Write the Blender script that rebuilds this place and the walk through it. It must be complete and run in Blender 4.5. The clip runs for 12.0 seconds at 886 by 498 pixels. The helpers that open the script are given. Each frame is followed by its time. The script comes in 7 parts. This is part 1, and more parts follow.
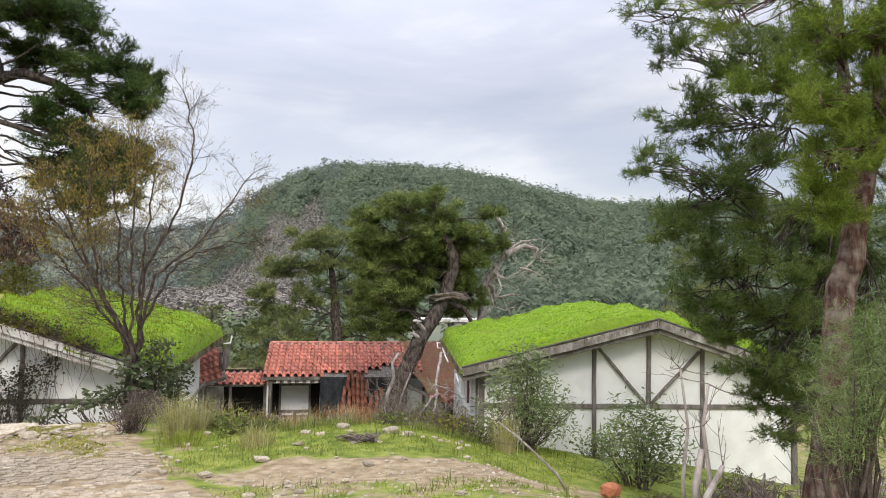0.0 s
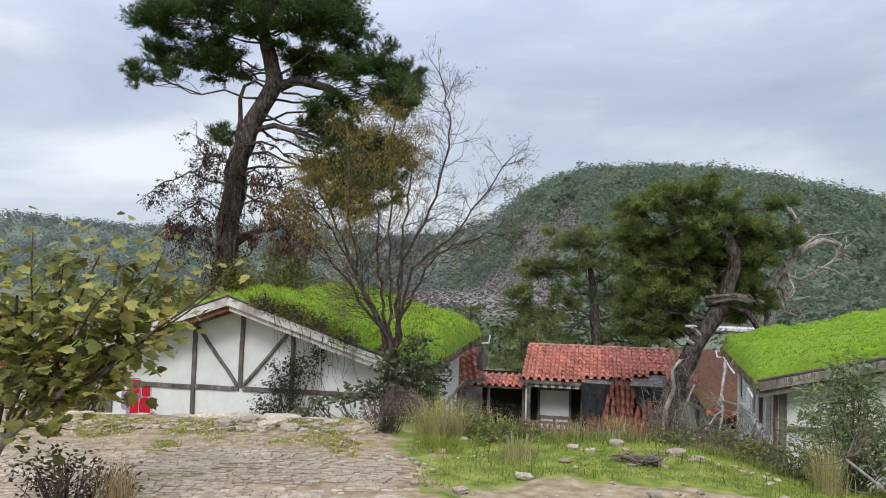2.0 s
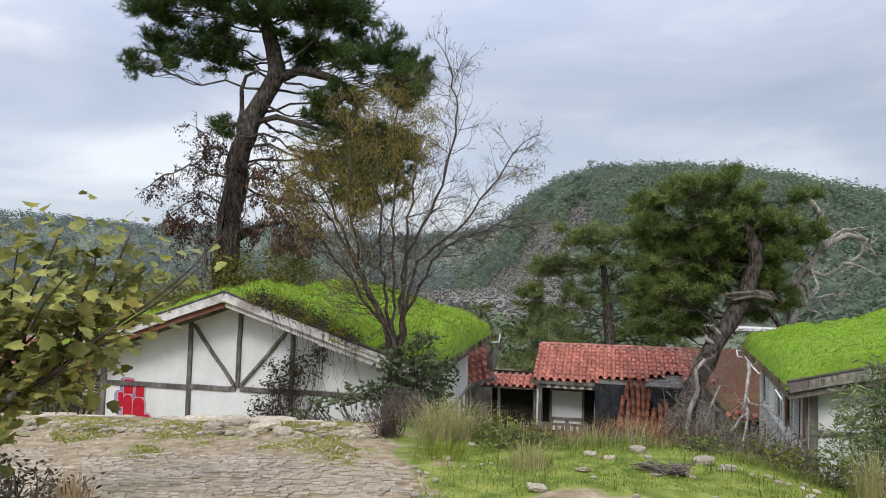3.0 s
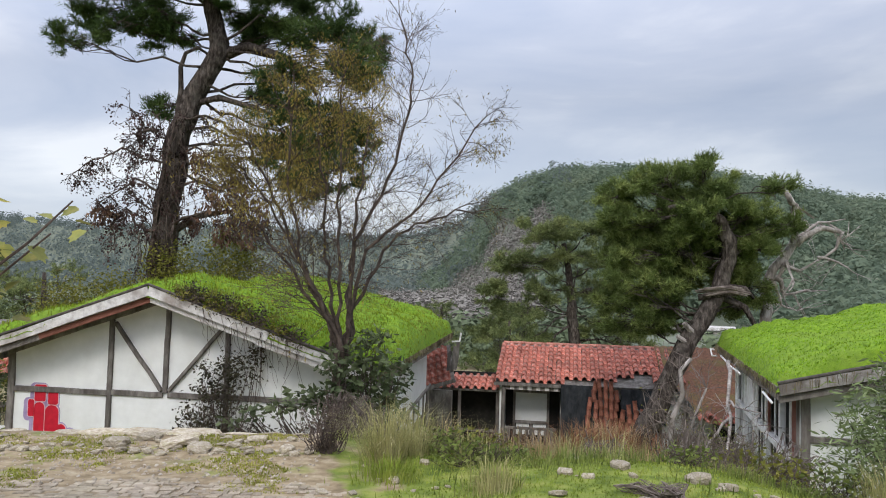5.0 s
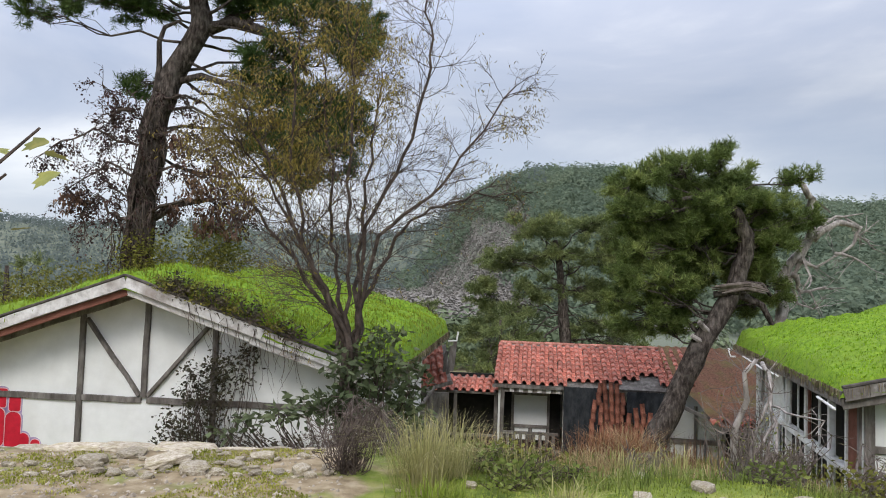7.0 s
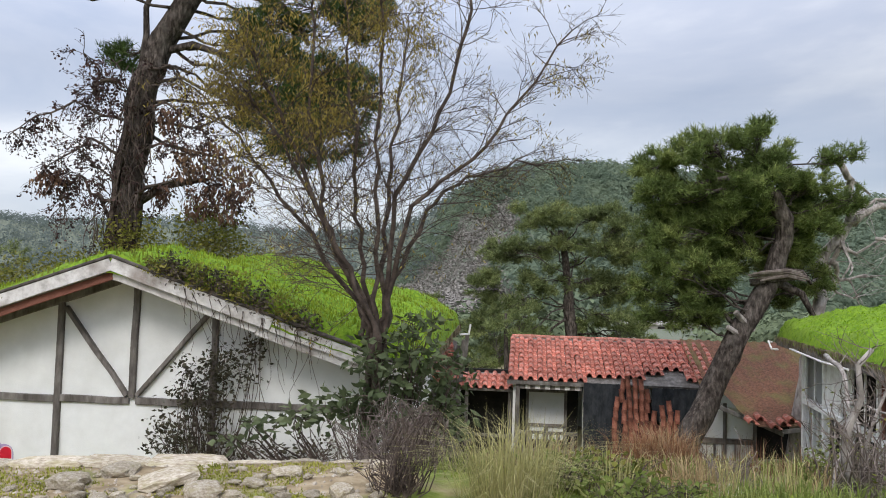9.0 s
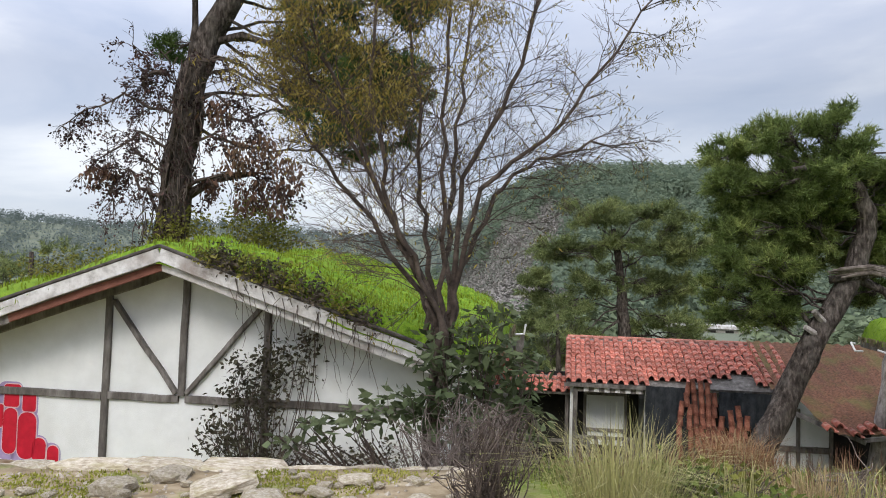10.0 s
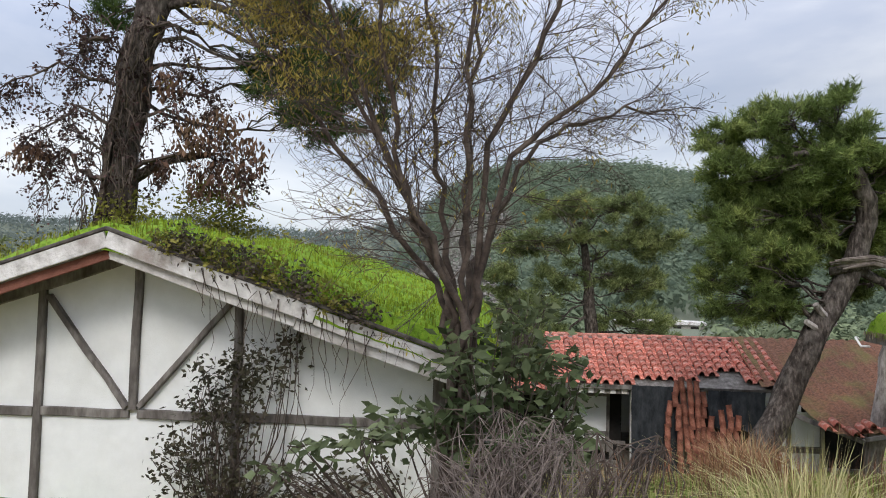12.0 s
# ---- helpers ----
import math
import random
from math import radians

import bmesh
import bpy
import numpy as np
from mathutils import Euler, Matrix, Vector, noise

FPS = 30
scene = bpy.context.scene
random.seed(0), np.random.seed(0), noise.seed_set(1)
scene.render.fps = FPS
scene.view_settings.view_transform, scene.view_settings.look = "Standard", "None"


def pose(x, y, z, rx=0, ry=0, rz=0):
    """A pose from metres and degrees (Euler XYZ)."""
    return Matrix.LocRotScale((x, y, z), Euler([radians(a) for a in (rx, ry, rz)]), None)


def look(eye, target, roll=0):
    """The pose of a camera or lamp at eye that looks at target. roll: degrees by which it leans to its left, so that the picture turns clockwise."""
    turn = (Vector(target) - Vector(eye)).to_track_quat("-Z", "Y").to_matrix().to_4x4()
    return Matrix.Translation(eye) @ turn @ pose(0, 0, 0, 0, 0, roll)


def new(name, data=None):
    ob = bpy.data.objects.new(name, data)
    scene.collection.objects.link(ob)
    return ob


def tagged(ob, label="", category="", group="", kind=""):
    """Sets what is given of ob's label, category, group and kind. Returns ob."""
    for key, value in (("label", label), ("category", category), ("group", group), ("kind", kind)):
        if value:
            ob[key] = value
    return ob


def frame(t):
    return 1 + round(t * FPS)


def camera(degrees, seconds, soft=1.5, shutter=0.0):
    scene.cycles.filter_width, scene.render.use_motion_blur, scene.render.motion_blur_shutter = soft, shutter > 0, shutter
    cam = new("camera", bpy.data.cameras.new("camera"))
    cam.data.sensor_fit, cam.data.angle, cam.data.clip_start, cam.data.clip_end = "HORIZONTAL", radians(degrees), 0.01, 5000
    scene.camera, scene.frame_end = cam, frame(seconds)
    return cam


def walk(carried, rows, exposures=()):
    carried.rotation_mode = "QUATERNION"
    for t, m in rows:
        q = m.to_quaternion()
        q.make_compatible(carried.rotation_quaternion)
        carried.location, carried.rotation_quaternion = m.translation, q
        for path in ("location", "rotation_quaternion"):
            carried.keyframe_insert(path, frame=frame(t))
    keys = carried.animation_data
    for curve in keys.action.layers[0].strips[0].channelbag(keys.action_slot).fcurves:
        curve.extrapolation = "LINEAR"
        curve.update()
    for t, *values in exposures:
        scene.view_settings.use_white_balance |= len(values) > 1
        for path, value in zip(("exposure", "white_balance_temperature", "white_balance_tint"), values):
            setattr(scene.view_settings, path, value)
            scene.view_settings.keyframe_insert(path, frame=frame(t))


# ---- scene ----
cam = camera(61.6, 12.0, soft=1.0)
METRES, EYE, TILT, LEAN, TURN = 12.0, 1.6, 0.0, 0.0, -20.0
ROWS = [
    (0.0, 0.0, 0.0, 0.0, -0.04, 2.39, -0.96),
    (0.5, -0.009, 0.0364, -0.0049, 6.47, 2.47, -1.23),
    (1.0, -0.0199, 0.0834, -0.0138, 11.93, 2.37, -1.3),
    (1.5, -0.0333, 0.1256, -0.0198, 16.25, 2.4, -1.4),
    (2.0, -0.0456, 0.1648, -0.0218, 19.43, 2.36, -1.48),
    (2.5, -0.0563, 0.2057, -0.027, 20.27, 2.33, -1.48),
    (4.5, -0.0963, 0.3629, -0.0432, 18.68, 2.38, -1.39),
    (5.0, -0.1058, 0.3974, -0.0478, 17.32, 2.44, -1.49),
    (5.5, -0.1279, 0.4271, -0.055, 16.44, 2.48, -1.63),
    (6.0, -0.1545, 0.4548, -0.0581, 16.15, 2.42, -1.73),
    (6.5, -0.1837, 0.4835, -0.0609, 15.7, 2.5, -1.77),
    (7.0, -0.2158, 0.5125, -0.0635, 15.21, 2.51, -1.76),
    (9.0, -0.3238, 0.6474, -0.0874, 14.14, 2.3, -1.62),
    (9.5, -0.3491, 0.679, -0.0926, 15.7, 2.35, -1.68),
    (10.0, -0.3741, 0.7117, -0.1029, 17.34, 2.43, -1.69),
    (10.5, -0.404, 0.7426, -0.1068, 19.5, 2.46, -1.73),
    (11.0, -0.4302, 0.7701, -0.1091, 20.59, 2.39, -1.75),
    (11.5, -0.4549, 0.8007, -0.1108, 18.54, 2.44, -1.63),
    (12.0, -0.4843, 0.836, -0.114, 13.17, 2.35, -1.47),
]
walk(cam, [(t, pose(0, 0, EYE, TILT, LEAN, TURN) @ pose(METRES * x, METRES * y, METRES * z, 90 + pitch, roll, yaw)) for t, x, y, z, yaw, pitch, roll in ROWS],
     [(0.0, 0.49, 6900, 12), (1.0, 0.22, 6500, 10), (2.0, 0.18, 6450, 10), (5.0, 0.18, 6450, 10), (8.0, 0.24, 6500, 10), (12.0, 0.27, 6500, 10)])

# ---- world, sun ----
SUN_EL, SUN_AZ = 42.0, -165.0      # a veiled sun, high and behind the walker
world = bpy.data.worlds.new("sky")
scene.world = world
world.use_nodes = True
wt = world.node_tree
wt.nodes.clear()


def wn(kind, **kw):
    n = wt.nodes.new(kind)
    for k, v in kw.items():
        n.inputs[k].default_value = v
    return n


sky = wt.nodes.new("ShaderNodeTexSky")
sky.sky_type, sky.sun_disc = "NISHITA", False
sky.sun_elevation, sky.sun_rotation = radians(SUN_EL), radians(SUN_AZ)
coord = wt.nodes.new("ShaderNodeTexCoord")
# cloud sheet: layered noise, flattened towards the horizon
sep = wt.nodes.new("ShaderNodeSeparateXYZ")
wt.links.new(coord.outputs["Generated"], sep.inputs[0])
squash = wt.nodes.new("ShaderNodeMapping")
squash.inputs["Scale"].default_value = (1.0, 1.0, 3.6)
wt.links.new(coord.outputs["Generated"], squash.inputs[0])
n1 = wn("ShaderNodeTexNoise", Scale=1.9, Detail=7.0, Roughness=0.52, Distortion=0.35)
wt.links.new(squash.outputs[0], n1.inputs["Vector"])
cloud = wt.nodes.new("ShaderNodeValToRGB")
cr = cloud.color_ramp
cr.elements[0].position, cr.elements[0].color = 0.36, (0.48, 0.53, 0.665, 1)
cr.elements[1].position, cr.elements[1].color = 0.66, (0.95, 0.95, 0.985, 1)
e = cr.elements.new(0.50)
e.color = (0.62, 0.65, 0.755, 1)
wt.links.new(n1.outputs["Fac"], cloud.inputs[0])
# an overcast sky is brighter overhead than at the horizon
up = wt.nodes.new("ShaderNodeMapRange")
up.inputs["From Min"].default_value, up.inputs["From Max"].default_value = 0.24, 1.0
up.inputs["To Min"].default_value, up.inputs["To Max"].default_value = 1.0, 4.0
wt.links.new(sep.outputs["Z"], up.inputs["Value"])
mulc = wt.nodes.new("ShaderNodeVectorMath")
mulc.operation = "SCALE"
wt.links.new(cloud.outputs[0], mulc.inputs[0])
wt.links.new(up.outputs[0], mulc.inputs["Scale"])
# and a little brighter on the sun's side
side = wt.nodes.new("ShaderNodeMapRange")
side.inputs["From Min"].default_value, side.inputs["From Max"].default_value = -1.0, 1.0
side.inputs["To Min"].default_value, side.inputs["To Max"].default_value = 1.30, 0.78
wt.links.new(sep.outputs["X"], side.inputs["Value"])
mul2 = wt.nodes.new("ShaderNodeVectorMath")
mul2.operation = "SCALE"
wt.links.new(mulc.outputs[0], mul2.inputs[0])
wt.links.new(side.outputs[0], mul2.inputs["Scale"])
bg_sky = wn("ShaderNodeBackground", Strength=0.03)
wt.links.new(sky.outputs[0], bg_sky.inputs[0])
bg_cloud = wn("ShaderNodeBackground", Strength=0.62)
wt.links.new(mul2.outputs[0], bg_cloud.inputs[0])
both = wt.nodes.new("ShaderNodeAddShader")
wt.links.new(bg_sky.outputs[0], both.inputs[0])
wt.links.new(bg_cloud.outputs[0], both.inputs[1])
wout = wt.nodes.new("ShaderNodeOutputWorld")
wt.links.new(both.outputs[0], wout.inputs[0])

sun_data = bpy.data.lights.new("sun", "SUN")
sun_data.energy, sun_data.angle, sun_data.color = 1.3, radians(18), (1.0, 0.95, 0.88)
sun = new("sun", sun_data)
sa, se = radians(SUN_AZ), radians(SUN_EL)
toward = Vector((math.sin(sa) * math.cos(se), math.cos(sa) * math.cos(se), math.sin(se)))
sun.matrix_world = look(toward * 60, (0, 0, 0))


# ---- materials ----
def material(name, stops, scale=4.0, rough=0.85, bump=0.3, bump_scale=40.0, stretch=(1, 1, 1), stain=None,
             stain_scale=0.7, stain_amount=0.5, vary=0.0, island=0.0, sss=0.0, metal=0.0, spec=0.3, hue=0.0, deep=0.02):
    """Two scales of colour noise (grain and stains), fine relief, and a little change from piece to piece."""
    m = bpy.data.materials.new(name)
    m.use_nodes = True
    t = m.node_tree
    b = t.nodes["Principled BSDF"]
    b.inputs["Roughness"].default_value = rough
    b.inputs["Metallic"].default_value = metal
    b.inputs["Specular IOR Level"].default_value = spec
    co = t.nodes.new("ShaderNodeTexCoord")
    mp = t.nodes.new("ShaderNodeMapping")
    mp.inputs["Scale"].default_value = stretch
    t.links.new(co.outputs["Object"], mp.inputs[0])
    g = t.nodes.new("ShaderNodeTexNoise")
    g.inputs["Scale"].default_value, g.inputs["Detail"].default_value = scale, 6
    g.inputs["Roughness"].default_value = 0.65
    t.links.new(mp.outputs[0], g.inputs["Vector"])
    ramp = t.nodes.new("ShaderNodeValToRGB")
    r = ramp.color_ramp
    lo, hi = 0.32, 0.68
    r.elements[0].position, r.elements[0].color = lo, (*stops[0], 1)
    r.elements[1].position, r.elements[1].color = hi, (*stops[-1], 1)
    for i, c in enumerate(stops[1:-1], 1):
        r.elements.new(lo + (hi - lo) * i / (len(stops) - 1)).color = (*c, 1)
    t.links.new(g.outputs["Fac"], ramp.inputs[0])
    colour = ramp.outputs[0]
    if stain:
        s = t.nodes.new("ShaderNodeTexNoise")
        s.inputs["Scale"].default_value, s.inputs["Detail"].default_value = stain_scale, 5
        t.links.new(co.outputs["Object"], s.inputs["Vector"])
        sr = t.nodes.new("ShaderNodeMapRange")
        sr.inputs["From Min"].default_value, sr.inputs["From Max"].default_value = 0.48, 0.68
        sr.inputs["To Max"].default_value = stain_amount
        t.links.new(s.outputs["Fac"], sr.inputs["Value"])
        mx = t.nodes.new("ShaderNodeMix")
        mx.data_type = "RGBA"
        mx.inputs["B"].default_value = (0, 0, 0, 1)
        mx.inputs[7].default_value = (*stain, 1)
        t.links.new(sr.outputs[0], mx.inputs[0])
        t.links.new(colour, mx.inputs[6])
        colour = mx.outputs[2]
    if vary or island or hue:
        hs = t.nodes.new("ShaderNodeHueSaturation")
        if island or hue:
            src = t.nodes.new("ShaderNodeNewGeometry").outputs["Random Per Island"]
        else:
            src = t.nodes.new("ShaderNodeObjectInfo").outputs["Random"]
        amount = vary or island
        vr = t.nodes.new("ShaderNodeMapRange")
        vr.inputs["To Min"].default_value, vr.inputs["To Max"].default_value = 1 - amount, 1 + amount
        t.links.new(src, vr.inputs["Value"])
        t.links.new(vr.outputs[0], hs.inputs["Value"])
        if hue:
            hr = t.nodes.new("ShaderNodeMapRange")
            hr.inputs["To Min"].default_value, hr.inputs["To Max"].default_value = 0.5 - hue, 0.5 + hue
            sh = t.nodes.new("ShaderNodeMath")
            sh.operation = "PINGPONG"
            sh.inputs[1].default_value = 0.31
            t.links.new(src, sh.inputs[0])
            hr.inputs["From Max"].default_value = 0.31
            t.links.new(sh.outputs[0], hr.inputs["Value"])
            t.links.new(hr.outputs[0], hs.inputs["Hue"])
        t.links.new(colour, hs.inputs["Color"])
        colour = hs.outputs[0]
    t.links.new(colour, b.inputs["Base Color"])
    if sss:
        # thin leaves let light through
        tr = t.nodes.new("ShaderNodeBsdfTranslucent")
        t.links.new(colour, tr.inputs[0])
        ms = t.nodes.new("ShaderNodeMixShader")
        ms.inputs[0].default_value = sss
        t.links.new(b.outputs[0], ms.inputs[1])
        t.links.new(tr.outputs[0], ms.inputs[2])
        t.links.new(ms.outputs[0], t.nodes["Material Output"].inputs[0])
    if bump:
        f = t.nodes.new("ShaderNodeTexNoise")
        f.inputs["Scale"].default_value, f.inputs["Detail"].default_value = bump_scale, 5
        t.links.new(mp.outputs[0], f.inputs["Vector"])
        bp = t.nodes.new("ShaderNodeBump")
        bp.inputs["Strength"].default_value, bp.inputs["Distance"].default_value = bump, deep
        t.links.new(f.outputs["Fac"], bp.inputs["Height"])
        t.links.new(bp.outputs[0], b.inputs["Normal"])
    return m


PLASTER = material("white_plaster", [(0.74, 0.75, 0.74), (0.82, 0.83, 0.82)], 2.5, 0.9, 0.25, 60, stain=(0.58, 0.58, 0.55),
                   stain_scale=1.1, stain_amount=0.45)
TIMBER = material("weathered_timber", [(0.075, 0.065, 0.057), (0.17, 0.152, 0.138), (0.28, 0.26, 0.24)], 7, 0.85, 0.7, 30,
                  stretch=(1, 1, 0.25), stain=(0.06, 0.05, 0.045), stain_scale=2.0, vary=0.15)
FASCIA = material("flaking_white_fascia", [(0.40, 0.38, 0.36), (0.62, 0.60, 0.58), (0.74, 0.73, 0.71)], 6, 0.85, 0.5, 40,
                  stain=(0.22, 0.17, 0.14), stain_scale=1.6, stain_amount=0.75)
OLDWOOD = material("grey_old_boards", [(0.07, 0.062, 0.056), (0.17, 0.155, 0.14), (0.29, 0.27, 0.25)], 5, 0.9, 0.7, 30,
                   stretch=(1, 1, 0.3), stain=(0.08, 0.06, 0.05), stain_scale=1.4, vary=0.2)
REDBOARD = material("red_brown_board", [(0.16, 0.06, 0.04), (0.26, 0.11, 0.08)], 6, 0.85, 0.5, 30, vary=0.1)
# near-black that paints the shade inside openings
DARK = material("interior_shade", [(0.012, 0.011, 0.01), (0.03, 0.027, 0.024)], 3, 0.95, 0.2)
TURF = material("roof_turf", [(0.07, 0.13, 0.006), (0.14, 0.25, 0.012), (0.22, 0.33, 0.02)], 9, 0.9, 0.8, 60,
                stain=(0.16, 0.24, 0.03), stain_scale=0.8, stain_amount=0.6)
BLADE = material("turf_blades", [(0.13, 0.25, 0.008), (0.22, 0.38, 0.012), (0.32, 0.46, 0.03)], 1.4, 0.7, 0, island=0.3, sss=0.35,
                 stain=(0.13, 0.17, 0.02), stain_scale=0.9, stain_amount=0.6)
BLADE2 = material("olive_turf_blades", [(0.15, 0.19, 0.014), (0.215, 0.29, 0.02), (0.31, 0.37, 0.045)], 1.1, 0.7, 0, island=0.35, sss=0.35,
                  stain=(0.17, 0.14, 0.045), stain_scale=0.6, stain_amount=0.75)
DRYTURF = material("dry_turf_edge", [(0.10, 0.08, 0.05), (0.20, 0.16, 0.10), (0.28, 0.24, 0.16)], 8, 0.95, 0.8, 50)

def leafmat(name, *stops, vary=0.35, sss=0.3, scale=0.8, rough=0.55):
    return material(name, list(stops), scale, rough, 0, island=vary, sss=sss, spec=0.12)


BARK = material("pine_bark", [(0.016, 0.013, 0.011), (0.06, 0.049, 0.042), (0.17, 0.142, 0.125)], 11, 0.95, 1.0, 16, stretch=(1, 1, 0.3),
                stain=(0.20, 0.18, 0.16), stain_scale=3.2, stain_amount=0.35, spec=0.1, deep=0.09)
REDBARK = material("lichened_pine_bark", [(0.025, 0.012, 0.010), (0.085, 0.05, 0.04), (0.20, 0.14, 0.115)], 11, 0.95, 1.0, 16, stretch=(1, 1, 0.3),
                   stain=(0.38, 0.36, 0.31), stain_scale=7.0, stain_amount=0.32, spec=0.1, deep=0.06)
TWIG = material("bare_twigs", [(0.035, 0.027, 0.022), (0.08, 0.06, 0.05), (0.14, 0.11, 0.09)], 6, 0.9, 0.3, 30)
GREYTWIG = material("dead_grey_twigs", [(0.07, 0.055, 0.048), (0.15, 0.12, 0.105), (0.26, 0.22, 0.195)], 6, 0.9, 0.3, 30)
DEADWOOD = material("bleached_dead_wood", [(0.12, 0.105, 0.093), (0.30, 0.268, 0.245), (0.48, 0.445, 0.41)], 7, 0.9, 0.9, 25, stretch=(1, 1, 0.4))
NEEDLE = leafmat("dark_pine_needles", (0.03, 0.055, 0.018), (0.06, 0.10, 0.03), (0.11, 0.155, 0.045), vary=0.5, sss=0.2)
NEEDLE4 = leafmat("feathery_pine_needles", (0.06, 0.095, 0.03), (0.115, 0.165, 0.048), (0.20, 0.26, 0.075), vary=0.5, sss=0.55)
NEEDLE2 = leafmat("bright_pine_needles", (0.095, 0.14, 0.025), (0.165, 0.23, 0.038), (0.27, 0.33, 0.065), vary=0.5, sss=0.55)
NEEDLE3 = leafmat("mid_pine_needles", (0.085, 0.11, 0.045), (0.17, 0.205, 0.08), (0.29, 0.32, 0.13), vary=0.55, sss=0.4)
NEEDLE5 = leafmat("leaning_pine_needles", (0.065, 0.095, 0.028), (0.14, 0.185, 0.055), (0.28, 0.32, 0.10), vary=0.55, sss=0.35)
IVY = leafmat("withered_ivy", (0.022, 0.014, 0.014), (0.055, 0.032, 0.03), (0.12, 0.065, 0.055), sss=0.1)
YELLOW = leafmat("yellowing_leaves", (0.115, 0.095, 0.026), (0.235, 0.185, 0.045), (0.41, 0.33, 0.08))
FIGLEAF = leafmat("plane_leaves", (0.125, 0.14, 0.042), (0.24, 0.25, 0.075), (0.46, 0.39, 0.115), scale=2.6, sss=0.35, vary=0.55)
DARKLEAF = leafmat("dark_evergreen_leaves", (0.045, 0.065, 0.028), (0.09, 0.115, 0.055), (0.19, 0.22, 0.12), rough=0.4)
OLEANDER = leafmat("oleander_leaves", (0.10, 0.135, 0.055), (0.185, 0.235, 0.10), (0.32, 0.37, 0.20), rough=0.45)
WALLSHRUB = leafmat("small_dull_leaves", (0.03, 0.03, 0.02), (0.07, 0.065, 0.04), (0.13, 0.10, 0.075), sss=0.15)
BROOM = leafmat("broom_green", (0.10, 0.14, 0.05), (0.18, 0.24, 0.09), (0.26, 0.32, 0.13))
SHRUBGREEN = leafmat("yellow_green_shrub", (0.09, 0.10, 0.02), (0.17, 0.17, 0.035), (0.26, 0.23, 0.06))
TALLGRASS = leafmat("tall_grass", (0.22, 0.23, 0.07), (0.38, 0.35, 0.16), (0.56, 0.50, 0.29))
STRAW = leafmat("dry_straw", (0.24, 0.16, 0.08), (0.36, 0.27, 0.15), (0.48, 0.38, 0.22))
RUST = leafmat("rust_brown_reeds", (0.13, 0.06, 0.03), (0.24, 0.125, 0.065), (0.36, 0.22, 0.12))
LAWN = leafmat("lawn_blades", (0.15, 0.20, 0.03), (0.24, 0.30, 0.048), (0.37, 0.385, 0.095), scale=1.2)
# hill and ridge woods: distance haze is mixed into these greyed leaf colours
FOREST = leafmat("hazed_hill_forest", (0.12, 0.16, 0.118), (0.16, 0.205, 0.142), (0.21, 0.25, 0.165), scale=0.06, vary=0.08, rough=1.0, sss=0.45)
RIDGE = leafmat("hazed_ridge_forest", (0.13, 0.16, 0.15), (0.155, 0.185, 0.17), (0.18, 0.21, 0.185), scale=0.01, vary=0.08, rough=0.9, sss=0.5)
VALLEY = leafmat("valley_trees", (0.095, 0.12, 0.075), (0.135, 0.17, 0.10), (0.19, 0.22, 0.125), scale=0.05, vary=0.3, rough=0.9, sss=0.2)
SCRUB = leafmat("grey_hill_scrub", (0.155, 0.145, 0.13), (0.21, 0.195, 0.175), (0.27, 0.25, 0.225), scale=0.05, vary=0.3, rough=0.9, sss=0.1)
TILE = material("red_roof_tile", [(0.26, 0.062, 0.042), (0.43, 0.135, 0.092), (0.64, 0.38, 0.30)], 7, 0.85, 0.4, 50, stain=(0.12, 0.055, 0.045),
                stain_scale=3.0, stain_amount=0.6, vary=0.3)
SLIPPED = material("rust_brown_tile", [(0.09, 0.032, 0.022), (0.20, 0.070, 0.045), (0.33, 0.14, 0.095)], 6, 0.9, 0.5, 40, stain=(0.06, 0.035, 0.025),
                   stain_scale=2.0, stain_amount=0.7, vary=0.3)
MOSSROOF = material("needle_strewn_tiles", [(0.07, 0.033, 0.02), (0.15, 0.07, 0.042), (0.23, 0.115, 0.07)], 14, 0.95, 1.0, 30,
                    stain=(0.13, 0.13, 0.04), stain_scale=1.3, stain_amount=0.6)
TARP = material("black_roofing_felt", [(0.014, 0.016, 0.019), (0.03, 0.033, 0.037), (0.05, 0.054, 0.06)], 5, 0.8, 0.7, 14, stretch=(1, 1, 0.5), spec=0.1)
STONE = material("pale_rubble_stone", [(0.24, 0.19, 0.135), (0.43, 0.37, 0.28), (0.61, 0.56, 0.47)], 6, 0.92, 0.8, 25, stain=(0.30, 0.26, 0.12),
                 stain_scale=2.2, stain_amount=0.55, vary=0.25)
SETT = material("worn_sett_stone", [(0.24, 0.19, 0.135), (0.36, 0.30, 0.225), (0.48, 0.415, 0.325)], 8, 0.9, 0.6, 30, stain=(0.20, 0.18, 0.10),
                stain_scale=1.0, stain_amount=0.5, island=0.2)
SETT1 = material("worn_sett_piece", [(0.24, 0.19, 0.135), (0.36, 0.30, 0.225), (0.48, 0.415, 0.325)], 8, 0.9, 0.6, 30, vary=0.2)
WHITEPAINT = material("peeling_white_paint", [(0.66, 0.65, 0.63), (0.76, 0.76, 0.75), (0.82, 0.82, 0.81)], 9, 0.7, 0.4, 40, stain=(0.40, 0.36, 0.31),
                      stain_scale=2.5, stain_amount=0.4, vary=0.06)
RED = material("red_spray_paint", [(0.42, 0.006, 0.022), (0.58, 0.012, 0.035)], 5, 0.6, 0.2, 60)
MAUVE = material("mauve_spray_paint", [(0.30, 0.22, 0.40), (0.42, 0.34, 0.52)], 5, 0.7, 0.2, 60)
PALE = material("pale_spray_line", [(0.62, 0.40, 0.42), (0.75, 0.58, 0.60)], 5, 0.7, 0.2, 60)
